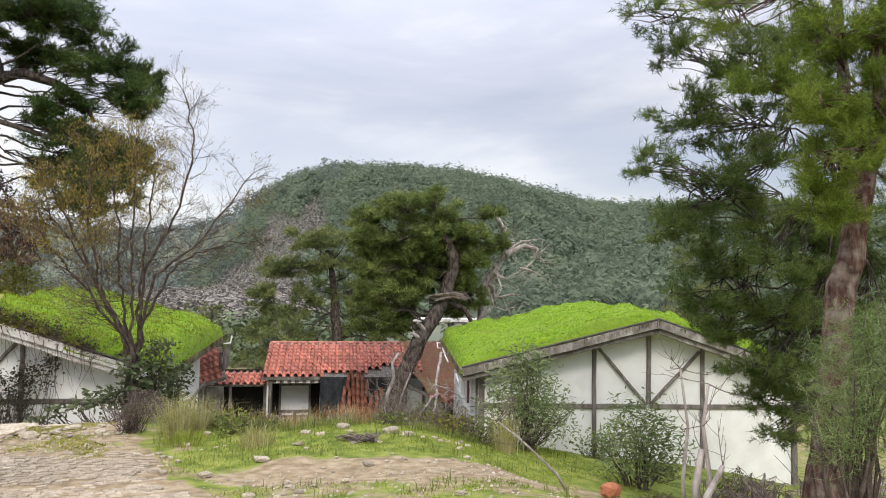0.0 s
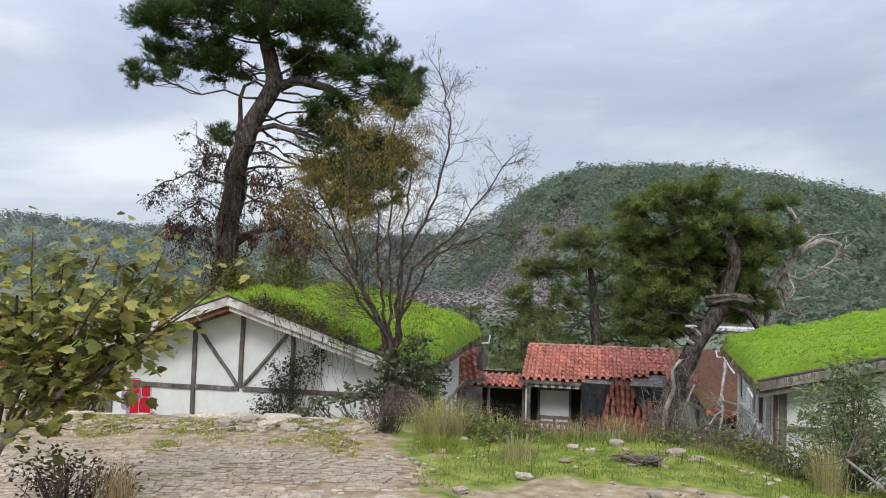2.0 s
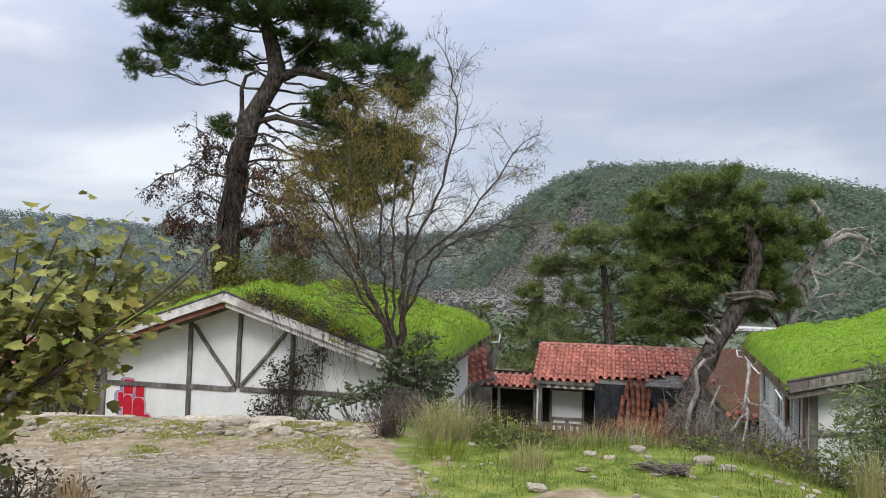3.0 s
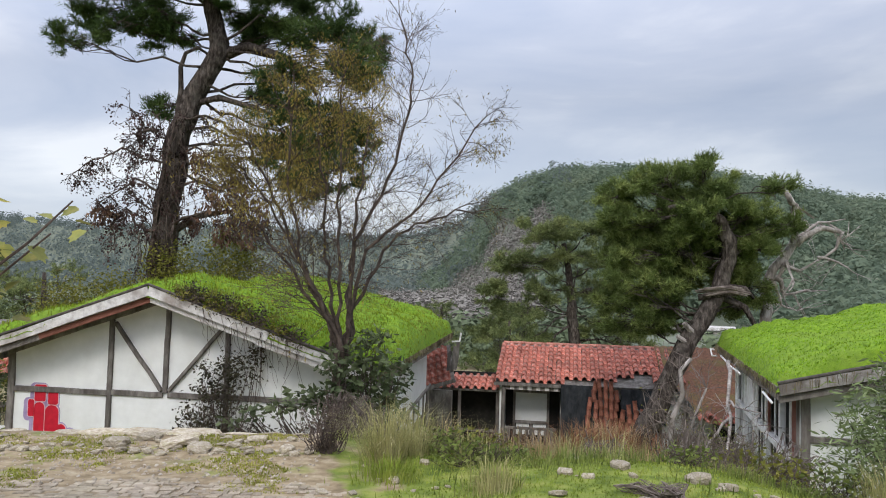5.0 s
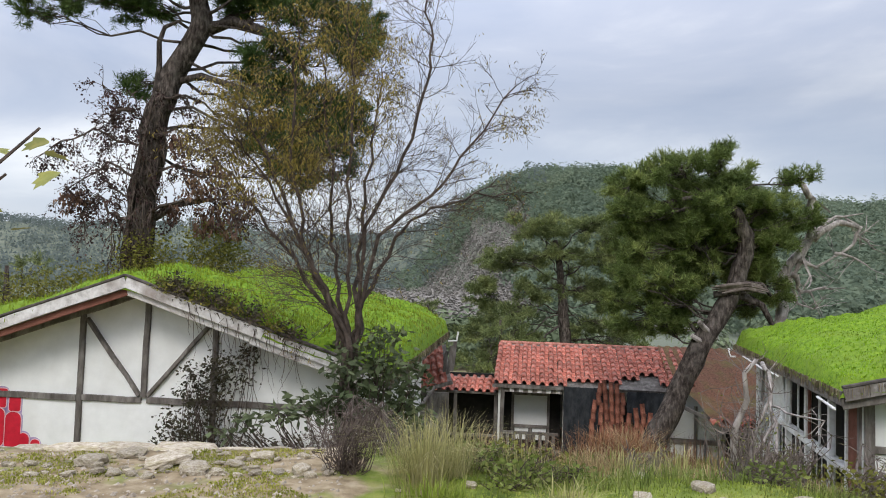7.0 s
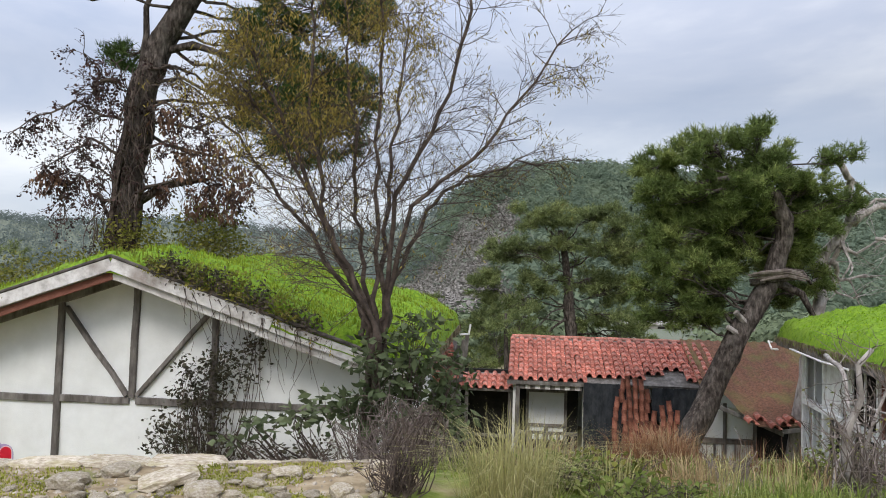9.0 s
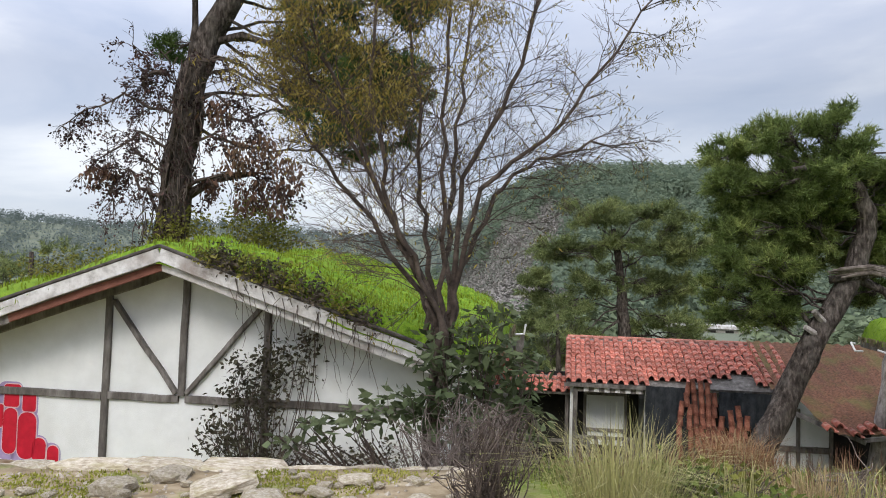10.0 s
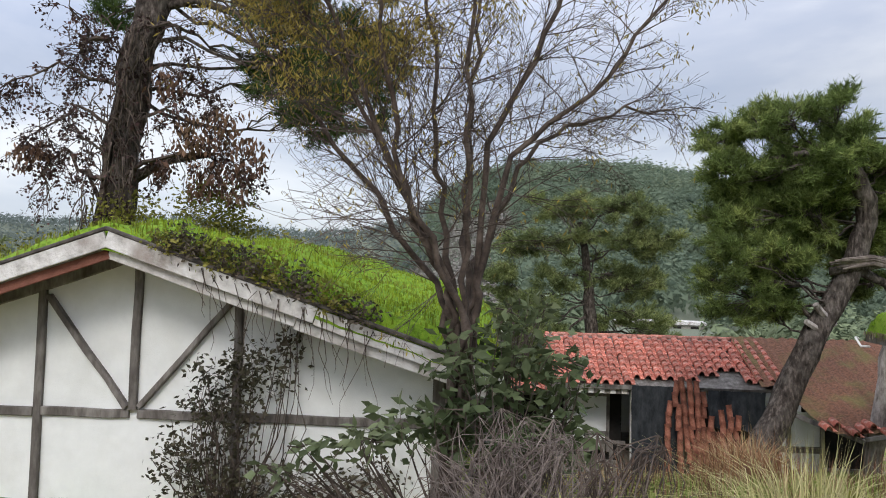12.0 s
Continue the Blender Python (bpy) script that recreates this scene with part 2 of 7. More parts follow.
CONCRETE = material("grey_concrete", [(0.20, 0.185, 0.16), (0.30, 0.28, 0.245), (0.40, 0.38, 0.34)], 4, 0.92, 0.6, 30, stain=(0.20, 0.19, 0.14),
                    stain_scale=1.2, stain_amount=0.5)
BRICK = material("orange_brick", [(0.35, 0.12, 0.06), (0.48, 0.19, 0.10)], 8, 0.9, 0.6, 30)
STEEL = material("grey_steel", [(0.35, 0.36, 0.38), (0.45, 0.46, 0.48)], 5, 0.5, 0.1, metal=0.6)


# ---- mesh helpers ----
class Shape:
    """Vertices and faces gathered for one mesh."""

    def __init__(self):
        self.v, self.f = [], []

    def add(self, verts, faces):
        k = len(self.v)
        self.v.extend([tuple(p) for p in verts])
        self.f.extend([tuple(i + k for i in f) for f in faces])
        return self

    def beam(self, a, b, w, h, up=(0, 0, 1), bev=0.012, wob=0.0, rng=random):
        """A bar from a to b, w wide and h deep, with chamfered edges."""
        a, b = Vector(a), Vector(b)
        d = (b - a).normalized()
        s = d.cross(Vector(up))
        if s.length < 1e-4:
            s = d.cross(Vector((0, 1, 0)))
        s.normalize()
        u = s.cross(d).normalized()
        W, H = w / 2, h / 2
        c = min(bev, W * 0.45, H * 0.45)
        ring = [(-W + c, -H), (W - c, -H), (W, -H + c), (W, H - c), (W - c, H), (-W + c, H), (-W, H - c), (-W, -H + c)]
        n = 5 if wob else 2
        verts = []
        for i in range(n):
            t = i / (n - 1)
            p = a.lerp(b, t)
            ox, oz = (rng.uniform(-wob, wob), rng.uniform(-wob, wob)) if wob else (0, 0)
            for x, z in ring:
                verts.append(p + s * (x + ox) + u * (z + oz))
        faces = [tuple(range(7, -1, -1)), tuple(range(8 * (n - 1), 8 * n))]
        for i in range(n - 1):
            for j in range(8):
                k = (j + 1) % 8
                faces.append((8 * i + j, 8 * i + k, 8 * i + 8 + k, 8 * i + 8 + j))
        return self.add(verts, faces)

    def box(self, x0, x1, y0, y1, z0, z1, bev=0.008):
        return self.beam(((x0 + x1) / 2, (y0 + y1) / 2, z0), ((x0 + x1) / 2, (y0 + y1) / 2, z1), x1 - x0, y1 - y0,
                         up=(0, 1, 0), bev=bev)

    def tube(self, pts, radii, n=6, rough=0.0, rng=random):
        """A tapered limb through pts."""
        pts = [Vector(p) for p in pts]
        verts, faces = [], []
        side = None
        for i, p in enumerate(pts):
            d = (pts[min(i + 1, len(pts) - 1)] - pts[max(i - 1, 0)]).normalized()
            if side is None:
                side = d.cross(Vector((0.3, 0.2, 0.93)))
                if side.length < 0.05:
                    side = d.cross(Vector((1, 0, 0)))
            side = (side - d * side.dot(d)).normalized()
            o = d.cross(side)
            for j in range(n):
                a = 2 * math.pi * j / n
                r = radii[i] * (1 + (rng.uniform(-rough, rough) if rough else 0))
                verts.append(p + (side * math.cos(a) + o * math.sin(a)) * r)
        for i in range(len(pts) - 1):
            for j in range(n):
                k = (j + 1) % n
                faces.append((n * i + j, n * i + k, n * i + n + k, n * i + n + j))
        faces.append(tuple(range(n - 1, -1, -1)))
        faces.append(tuple(range(n * (len(pts) - 1), n * len(pts))))
        return self.add(verts, faces)

    def prism(self, outline, y0, y1):
        """An outline in x and z, pushed through from y0 to y1."""
        n = len(outline)
        verts = [(x, y0, z) for x, z in outline] + [(x, y1, z) for x, z in outline]
        faces = [tuple(range(n)), tuple(range(2 * n - 1, n - 1, -1))]
        faces += [((i + 1) % n, i, n + i, n + (i + 1) % n) for i in range(n)]
        return self.add(verts, faces)


def obj(name, shape, mats, parent=None, label="", smooth=False):
    me = bpy.data.meshes.new(name)
    if isinstance(shape, Shape):
        me.from_pydata(shape.v, [], shape.f)
    else:
        me.from_pydata(shape[0], [], shape[1])
    for m in (mats if isinstance(mats, (list, tuple)) else [mats]):
        me.materials.append(m)
    if smooth:
        me.shade_smooth()
    me.update()
    ob = new(name, me)
    if parent is not None:
        ob.parent = parent
    if label:
        ob["label"] = label
    return ob


def part(name, shape, mat, parent, label="", smooth=False):
    return obj(name, shape, mat, parent, label, smooth)


def empty(name, m):
    ob = new(name)
    ob.matrix_world = m
    return ob


def smooth01(a, b, t):
    t = min(1.0, max(0.0, (t - a) / (b - a)))
    return t * t * (3 - 2 * t)


def fbm(x, y, s=1.0, o=4):
    return noise.fractal(Vector((x * s, y * s, 3.7)), 1.0, 2.0, o)


# ---- the lie of the land ----
def terrace_edge(x):
    """How far ahead the upper terrace reaches before the ground falls away."""
    return 16.55 if x < -0.9 else 16.55 - 2.0 * smooth01(-0.9, 2.0, x) + 0.6 * smooth01(4, 9, x)


def near_ground(x, y):
    upper = -0.122 * min(y, 11.0) - 0.012 * max(0.0, min(y, 17.0) - 11.0)
    upper -= 0.195 * max(0.0, x - 3.5) * smooth01(3.5, 6.5, x) * smooth01(3, 9, y)
    low = -2.95 - 0.25 * max(0.0, min(y, 33.0) - 22.0) * smooth01(-1.5, 2.5, x)
    low -= 0.5 * smooth01(6.0, 12.0, x) * (1 - smooth01(20, 26, y))
    low -= 1.7 * smooth01(9.5, 11.5, -x) * smooth01(23.0, 25.5, y) * (1 - smooth01(33, 37, y))
    e = terrace_edge(x)
    width = 0.25 + 5.6 * smooth01(-1.1, 1.2, x)
    t = smooth01(e, e + width, y)
    z = upper * (1 - t) + min(low, upper) * t
    z += 0.05 * fbm(x, y, 0.55) + 0.018 * fbm(x, y, 2.3)
    return z


def skyline(az):
    """How high the hills stand in the view, in degrees, by bearing."""
    v = 3.45 + 0.25 * math.sin(az * 0.35)
    v += 4.95 * smooth01(0.0, 14.0, az) * (1 - 0.56 * smooth01(15, 37, az))
    v += 0.45 * smooth01(3, 8, az) * (1 - smooth01(8, 16, az))
    return v


def far_ground(x, y):
    d = math.hypot(x, y)
    az = math.degrees(math.atan2(x, y))
    if y < 0:
        az = 60.0 if x > 0 else -60.0
    z = -5.5 - 2.5 * smooth01(45, 140, d)
    h = math.tan(radians(skyline(az)))
    back = smooth01(9, -2, az)          # to the left the valley opens and the ridge is far off
    crest = 430 + 500 * back
    t = smooth01(130 + 260 * back, crest, d)
    z += (h * crest + 10 - 7) * t ** 1.15 * (1 + 0.05 * fbm(x, y, 0.008))
    z -= smooth01(crest * 1.05, crest * 2.2, d) * h * crest * 0.9
    return z


def ground_z(x, y):
    d = math.hypot(x - 2, y - 14)
    t = smooth01(30, 48, d)
    if t <= 0:
        return near_ground(x, y)
    if t >= 1:
        return far_ground(x, y)
    return near_ground(x, y) * (1 - t) + far_ground(x, y) * t


# ---- plants ----
def rnd_dirs(r, n):
    v = r.normal(size=(n, 3))
    return v / np.linalg.norm(v, axis=1)[:, None]


def needles(P, r, per, length, width, lift=0.35):
    """Bursts of thin needles at every point of P."""
    n = len(P) * per
    C = np.repeat(P, per, 0)
    D = rnd_dirs(r, n)
    D[:, 2] = D[:, 2] * 0.8 + lift
    D /= np.linalg.norm(D, axis=1)[:, None]
    S = np.cross(D, rnd_dirs(r, n))
    S /= np.linalg.norm(S, axis=1)[:, None] + 1e-9
    L = (length * (0.6 + 0.7 * r.rand(n)))[:, None]
    A = C + D * L * 0.08
    v = np.concatenate([A - S * width, A + S * width, C + D * L])
    k = np.arange(n)
    return v, np.stack([k, k + n, k + 2 * n], 1)


def sprigs(P, A, r, per, reach, length, width):
    """Shoots of needles: at every point of P a shoot along A, with needles all round that point forward."""
    n = len(P) * per
    C, X = np.repeat(P, per, 0), np.repeat(A, per, 0)
    side = np.cross(X, rnd_dirs(r, n))
    side /= np.linalg.norm(side, axis=1)[:, None] + 1e-9
    t = r.rand(n) * 1.1 - 0.5
    D = X * (0.45 + 0.5 * r.rand(n))[:, None] + side * 0.8
    D[:, 2] += 0.12
    D /= np.linalg.norm(D, axis=1)[:, None]
    S = np.cross(D, rnd_dirs(r, n))
    S /= np.linalg.norm(S, axis=1)[:, None] + 1e-9
    L = (length * (0.55 + 0.6 * r.rand(n)))[:, None]
    B = C + X * (t * reach)[:, None]
    v = np.concatenate([B - S * width, B + S * width, B + D * L])
    k = np.arange(n)
    return v, np.stack([k, k + n, k + 2 * n], 1)


def leaves(P, r, length, width, droop=0.3, fold=0.25):
    """One pointed, folded leaf at every point of P."""
    n = len(P)
    D = rnd_dirs(r, n)
    D[:, 2] = D[:, 2] * 0.6 - droop
    D /= np.linalg.norm(D, axis=1)[:, None]
    S = np.cross(D, rnd_dirs(r, n))
    S /= np.linalg.norm(S, axis=1)[:, None] + 1e-9
    N = np.cross(S, D)
    L = (length * (0.6 + 0.8 * r.rand(n)))[:, None]
    W = (width * (0.6 + 0.8 * r.rand(n)))[:, None]
    mid = P + D * L * 0.45
    v = np.concatenate([P, mid - S * W + N * W * fold, P + D * L, mid + S * W + N * W * fold])
    k = np.arange(n)
    return v, np.concatenate([np.stack([k, k + n, k + 2 * n], 1), np.stack([k, k + 2 * n, k + 3 * n], 1)])


LOBES = [(0.0, 0.0), (-0.30, 0.05), (-0.50, 0.36), (-0.34, 0.47), (-0.32, 0.80), (-0.16, 0.76), (0.0, 1.0),
         (0.16, 0.76), (0.32, 0.80), (0.34, 0.47), (0.50, 0.36), (0.30, 0.05)]


def lobed_leaves(P, r, size, droop=0.25):
    n = len(P)
    D = rnd_dirs(r, n)
    D[:, 2] = D[:, 2] * 0.5 - droop
    D /= np.linalg.norm(D, axis=1)[:, None]
    S = np.cross(D, rnd_dirs(r, n) * 0.6 + np.array([0, 0, 1.0]))
    S /= np.linalg.norm(S, axis=1)[:, None] + 1e-9
    N = np.cross(S, D)
    L = (size * (0.55 + 0.8 * r.rand(n)))[:, None]
    vs = [P + S * L * x + D * L * y + N * L * (0.35 * x * x - 0.12 * y * y) for x, y in LOBES]
    k = np.arange(n)
    tri = [np.stack([k, k + i * n, k + (i + 1) * n], 1) for i in range(1, 11)]
    return np.concatenate(vs), np.concatenate(tri)


def np_obj(name, pieces, mat, parent=None, label=""):
    """One mesh out of arrays of vertices and triangles."""
    vs, fs, k = [], [], 0
    for v, f in pieces:
        vs.append(v)
        fs.append(f + k)
        k += len(v)
    V, F = np.concatenate(vs), np.concatenate(fs)
    me = bpy.data.meshes.new(name)
    me.vertices.add(len(V))
    me.vertices.foreach_set("co", V.astype(np.float32).ravel())
    me.loops.add(F.size)
    me.loops.foreach_set("vertex_index", F.astype(np.int32).ravel())
    me.polygons.add(len(F))
    me.polygons.foreach_set("loop_start", np.arange(0, F.size, 3, dtype=np.int32))
    me.update(calc_edges=True)
    me.validate()
    me.materials.append(mat)
    ob = new(name, me)
    if parent is not None:
        ob.parent = parent
    if label:
        ob["label"] = label
    return ob


def bent(a, b, rng, sag=0.12, n=4, droop=0.0):
    """A crooked line from a to b: one easy bow, with small kinks."""
    a, b = Vector(a), Vector(b)
    L = (b - a).length
    kick = lambda k: Vector((rng.uniform(-1, 1), rng.uniform(-1, 1), rng.uniform(-1, 1))) * L * k
    c1, c2 = a.lerp(b, 0.33) + kick(sag * 0.8), a.lerp(b, 0.67) + kick(sag * 0.6)
    out = [a]
    for i in range(1, n):
        t = i / n
        p = a * (1 - t) ** 3 + c1 * 3 * t * (1 - t) ** 2 + c2 * 3 * t * t * (1 - t) + b * t ** 3
        p += kick(sag * 0.10)
        p.z -= droop * L * math.sin(math.pi * t)
        out.append(p)
    out.append(b)
    return out


def taper(r0, r1, n):
    return [r0 + (r1 - r0) * i / (n - 1) for i in range(n)]


def branch(shape, p, d, length, r, level, rng, ends, spread=0.7, up=0.12, kids=(3, 5), thin=0.55, sides=4):
    """A limb with side branches down to twigs; the twigs' points go into ends."""
    n = 4
    pts, q, dd = [Vector(p)], Vector(p), Vector(d).normalized()
    for i in range(n):
        dd = (dd + Vector((rng.uniform(-1, 1), rng.uniform(-1, 1), rng.uniform(-1, 1))) * 0.20 + Vector((0, 0, up))).normalized()
        q = q + dd * length / n
        pts.append(q)
    shape.tube(pts, taper(r, max(r * 0.45, 0.0022), n + 1), sides if level > 1 else 3)
    if level == 0:
        ends.extend(pts[1:])
        return
    for _ in range(rng.randint(*kids)):
        t = rng.uniform(0.25, 1.0)
        i = min(int(t * n), n - 1)
        at = pts[i].lerp(pts[i + 1], t * n - i)
        side = Vector((rng.gauss(0, 1), rng.gauss(0, 1), rng.gauss(0, 1)))
        nd = (dd + side.normalized() * spread).normalized()
        branch(shape, at, nd, length * rng.uniform(0.45, 0.75), r * thin, level - 1, rng, ends, spread, up, kids, thin, sides)


def blob_points(r, c, rx, rz, n, ry=None, shell=0.45):
    """Points in a lumpy ellipsoid, thicker towards its skin."""
    d = rnd_dirs(r, n)
    rad = shell + (1 - shell) * r.rand(n) ** 0.7
    rad *= 0.8 + 0.4 * r.rand(n)
    return np.array(c) + d * rad[:, None] * np.array([rx, ry or rx, rz])


def pine(name, base, trunk, clumps, seed, mats, radius=0.28, per=13, needle=0.17, width=0.006, density=150, label="", limbs=(), depth=0.8,
         bursts=9, shade_label="dark green needles", top_r=0.3):
    """trunk: (x, z) or (x, y, z) from the base up; clumps: (x, y, z, half width, half height)."""
    rng, r = random.Random(seed), np.random.RandomState(seed)
    tree = empty(name, pose(*base))
    bark, leaf = mats
    tr = [Vector((p[0], 0, p[1])) if len(p) == 2 else Vector(p) for p in trunk]
    fine = []
    for a, b in zip(tr, tr[1:]):
        for i in range(3):
            p = a.lerp(b, i / 3)
            fine.append(p + Vector((rng.uniform(-1, 1), rng.uniform(-1, 1), 0)) * radius * 0.14)
    fine.append(tr[-1])
    part("trunk", Shape().tube(fine, taper(radius, radius * top_r, len(fine)), 12, 0.12, rng), bark, tree, smooth=True)
    for line, r0 in limbs:
        pts = [Vector((p[0], 0, p[1])) if len(p) == 2 else Vector(p) for p in line]
        part("limb", Shape().tube(pts, taper(r0, r0 * 0.35, len(pts)), 7, 0.1, rng), bark, tree, smooth=True)
    P, A = [], []
    for cx, cy, cz, rx, rz in clumps:
        tied = None
        for k in range(2 if depth > 0 else 1):
            c = Vector((cx, cy + rng.uniform(-1, 1) * depth * rx * (1.6 if k else 0.6), cz))
            start = sorted(fine[len(fine) // 4:], key=lambda p: (p - c).length + 0.5 * max(0, p.z - c.z + 0.1) + 1.2 * max(0, c.z - p.z - 0.9))[rng.randint(0, 4)]
            s = Shape()
            if k and tied is not None:
                start = tied
            line = bent(start, c, rng, 0.40, 8)
            tied = line[4]
            s.tube(line, taper(max(0.014, radius * (0.11 if k == 0 else 0.05)), 0.008, len(line)), 5)
            n = max(10, int(density * rx * rz * (1.0 if k == 0 else 0.7)))
            # sprigs gather in tufts with gaps between
            hubs = blob_points(r, c, rx * 0.92, rz * 0.92, max(6, n // 17), shell=0.3)
            pick = r.randint(0, len(hubs), n)
            pts = hubs[pick] + r.normal(size=(n, 3)) * np.array([0.15 * rx, 0.15 * rx, 0.085 * rz])
            for p in pts[: max(7, n // 6)]:
                a = line[rng.randint(len(line) // 2, len(line) - 1)]
                s.tube(bent(a, Vector(p), rng, 0.25, 3), taper(0.014, 0.004, 4), 3)
            part("limb", s, bark, tree)
            # shoots point out and up
            out = pts - np.array(c)
            out[:, 2] += 0.45 * rz
            out /= np.linalg.norm(out, axis=1)[:, None] + 1e-9
            out = out + rnd_dirs(r, n) * 0.75
            P.append(pts)
            A.append(out / np.linalg.norm(out, axis=1)[:, None])
    crown = np_obj("crown", [sprigs(np.concatenate(P), np.concatenate(A), r, bursts * 3, needle * 1.35, needle * 0.72, width)], leaf, tree, shade_label)
    crown["kind"] = "stuff"
    return tagged(tree, label, "tree")


def bush(name, base, clumps, seed, leafkind, size, count, twig, leaf, label, width=None, stems=9, twist=0.25, thick=0.018, category="shrub"):
    """A many-stemmed shrub: stems from the base into every clump, leaves along the twigs."""
    rng, r = random.Random(seed), np.random.RandomState(seed)
    ob = empty(name, pose(*base))
    P = []
    for cx, cy, cz, rx, rz in clumps:
        s = Shape()
        n = max(8, int(count * rx * rz))
        pts = blob_points(r, (cx, cy, cz), rx, rz, n, shell=0.25)
        P.append(pts)
        for i in range(stems):
            p = Vector(pts[rng.randrange(n)])
            a = Vector((cx * 0.3 + rng.uniform(-0.12, 0.12), cy * 0.3 + rng.uniform(-0.12, 0.12), 0))
            line = bent(a, p, rng, twist, 5)
            s.tube(line, taper(thick, 0.004, len(line)), 4)
            for _ in range(4):
                k = rng.randint(2, 5)
                q = Vector(pts[rng.randrange(n)])
                if (q - line[k]).length < 0.9 * max(rx, rz):
                    t = bent(line[k], q, rng, 0.25, 3)
                    s.tube(t, taper(thick * 0.4, 0.003, 4), 3)
        part("stem", s, twig, ob)
    if leafkind:
        P = np.concatenate(P)
        if leafkind == "lobed":
            pc = [lobed_leaves(P, r, size)]
        elif leafkind == "needle":
            pc = [needles(P, r, 7, size, width or 0.004, 0.1)]
        else:
            pc = [leaves(P, r, size, width or size * 0.22, 0.15)]
        np_obj("foliage", pc, leaf, ob)["kind"] = "stuff"
    return tagged(ob, label, category)


def tuft(name, base, n, spread, h, seed, mat, label, lean=0.7, w=0.006):
    r = np.random.RandomState(seed)
    P = np.stack([r.normal(size=n) * spread, r.normal(size=n) * spread, np.zeros(n)], 1)
    v, f = grass_mesh(P, r, h, w, lean, True)
    ob = obj(name, (v, f), mat)
    ob.matrix_world = pose(*base)
    return tagged(ob, label, "grass")


def grass_mesh(P, r, h, w, lean, fountain=False):
    """Blades of grass that bend over, one at every point of P."""
    n = len(P)
    ang = r.rand(n) * 2 * np.pi
    if fountain:
        ang = np.arctan2(P[:, 1], P[:, 0]) + r.normal(size=n) * 0.5
    hh = h * (0.45 + 0.9 * r.rand(n))
    L = np.stack([np.cos(ang), np.sin(ang), np.zeros(n)], 1)
    S = np.stack([-np.sin(ang), np.cos(ang), np.zeros(n)], 1)
    ww = (w * (0.6 + 0.8 * r.rand(n)))[:, None]
    bend = (lean * hh * r.rand(n))[:, None]
    Z = np.array([0, 0, 1.0])
    base = P - Z * 0.01
    mid = base + Z * (hh * 0.6)[:, None] + L * bend * 0.35
    tip = base + Z * hh[:, None] - Z * bend * 0.35 + L * bend
    allv = np.concatenate([base - S * ww, base + S * ww, mid + S * ww * 0.7, mid - S * ww * 0.7, tip])
    k = np.arange(n)
    quads = np.stack([k, k + n, k + 2 * n, k + 3 * n], 1).tolist()
    tris = np.stack([k + 3 * n, k + 2 * n, k + 4 * n], 1).tolist()
    return allv.tolist(), quads + tris


def on_ground(x, y, dz=0.0):
    return (x, y, ground_z(x, y) + dz)


# ---- ground ----
GROUND = bpy.data.materials.new("ground_soil_and_grass")
GROUND.use_nodes = True
gt = GROUND.node_tree
gb = gt.nodes["Principled BSDF"]
gb.inputs["Roughness"].default_value = 0.95
gb.inputs["Specular IOR Level"].default_value = 0.15
gco = gt.nodes.new("ShaderNodeTexCoord")


def gnoise(scale, detail=6, dist=0.0):
    n = gt.nodes.new("ShaderNodeTexNoise")
    n.inputs["Scale"].default_value, n.inputs["Detail"].default_value = scale, detail
    n.inputs["Distortion"].default_value = dist
    gt.links.new(gco.outputs["Object"], n.inputs["Vector"])
    return n.outputs["Fac"]


def gramp(src, *stops):
    r = gt.nodes.new("ShaderNodeValToRGB")
    r.color_ramp.elements[0].position, r.color_ramp.elements[0].color = stops[0][0], (*stops[0][1], 1)
    r.color_ramp.elements[1].position, r.color_ramp.elements[1].color = stops[-1][0], (*stops[-1][1], 1)
    for p, c in stops[1:-1]:
        r.color_ramp.elements.new(p).color = (*c, 1)
    gt.links.new(src, r.inputs[0])
    return r.outputs[0]


def gmix(fac, a, b):
    m = gt.nodes.new("ShaderNodeMix")
    m.data_type = "RGBA"
    gt.links.new(fac, m.inputs[0])
    gt.links.new(a, m.inputs[6])
    gt.links.new(b, m.inputs[7])
    return m.outputs[2]


soil = gramp(gnoise(5.0), (0.3, (0.175, 0.132, 0.08)), (0.5, (0.285, 0.222, 0.14)), (0.72, (0.40, 0.335, 0.23)))
green = gramp(gnoise(3.0), (0.3, (0.075, 0.11, 0.02)), (0.5, (0.165, 0.21, 0.04)), (0.7, (0.27, 0.28, 0.075)))
at = gt.nodes.new("ShaderNodeAttribute")
at.attribute_name = "grass"
gm = gt.nodes.new("ShaderNodeMath")
gm.operation = "ADD"
gt.links.new(at.outputs["Fac"], gm.inputs[0])
gn = gt.nodes.new("ShaderNodeMapRange")
gn.inputs["To Min"].default_value, gn.inputs["To Max"].default_value = -0.55, 0.55
gt.links.new(gnoise(1.6, 8), gn.inputs["Value"])
gt.links.new(gn.outputs[0], gm.inputs[1])
gs = gt.nodes.new("ShaderNodeMapRange")
gs.inputs["From Min"].default_value, gs.inputs["From Max"].default_value = 0.46, 0.62
gt.links.new(gm.outputs[0], gs.inputs["Value"])
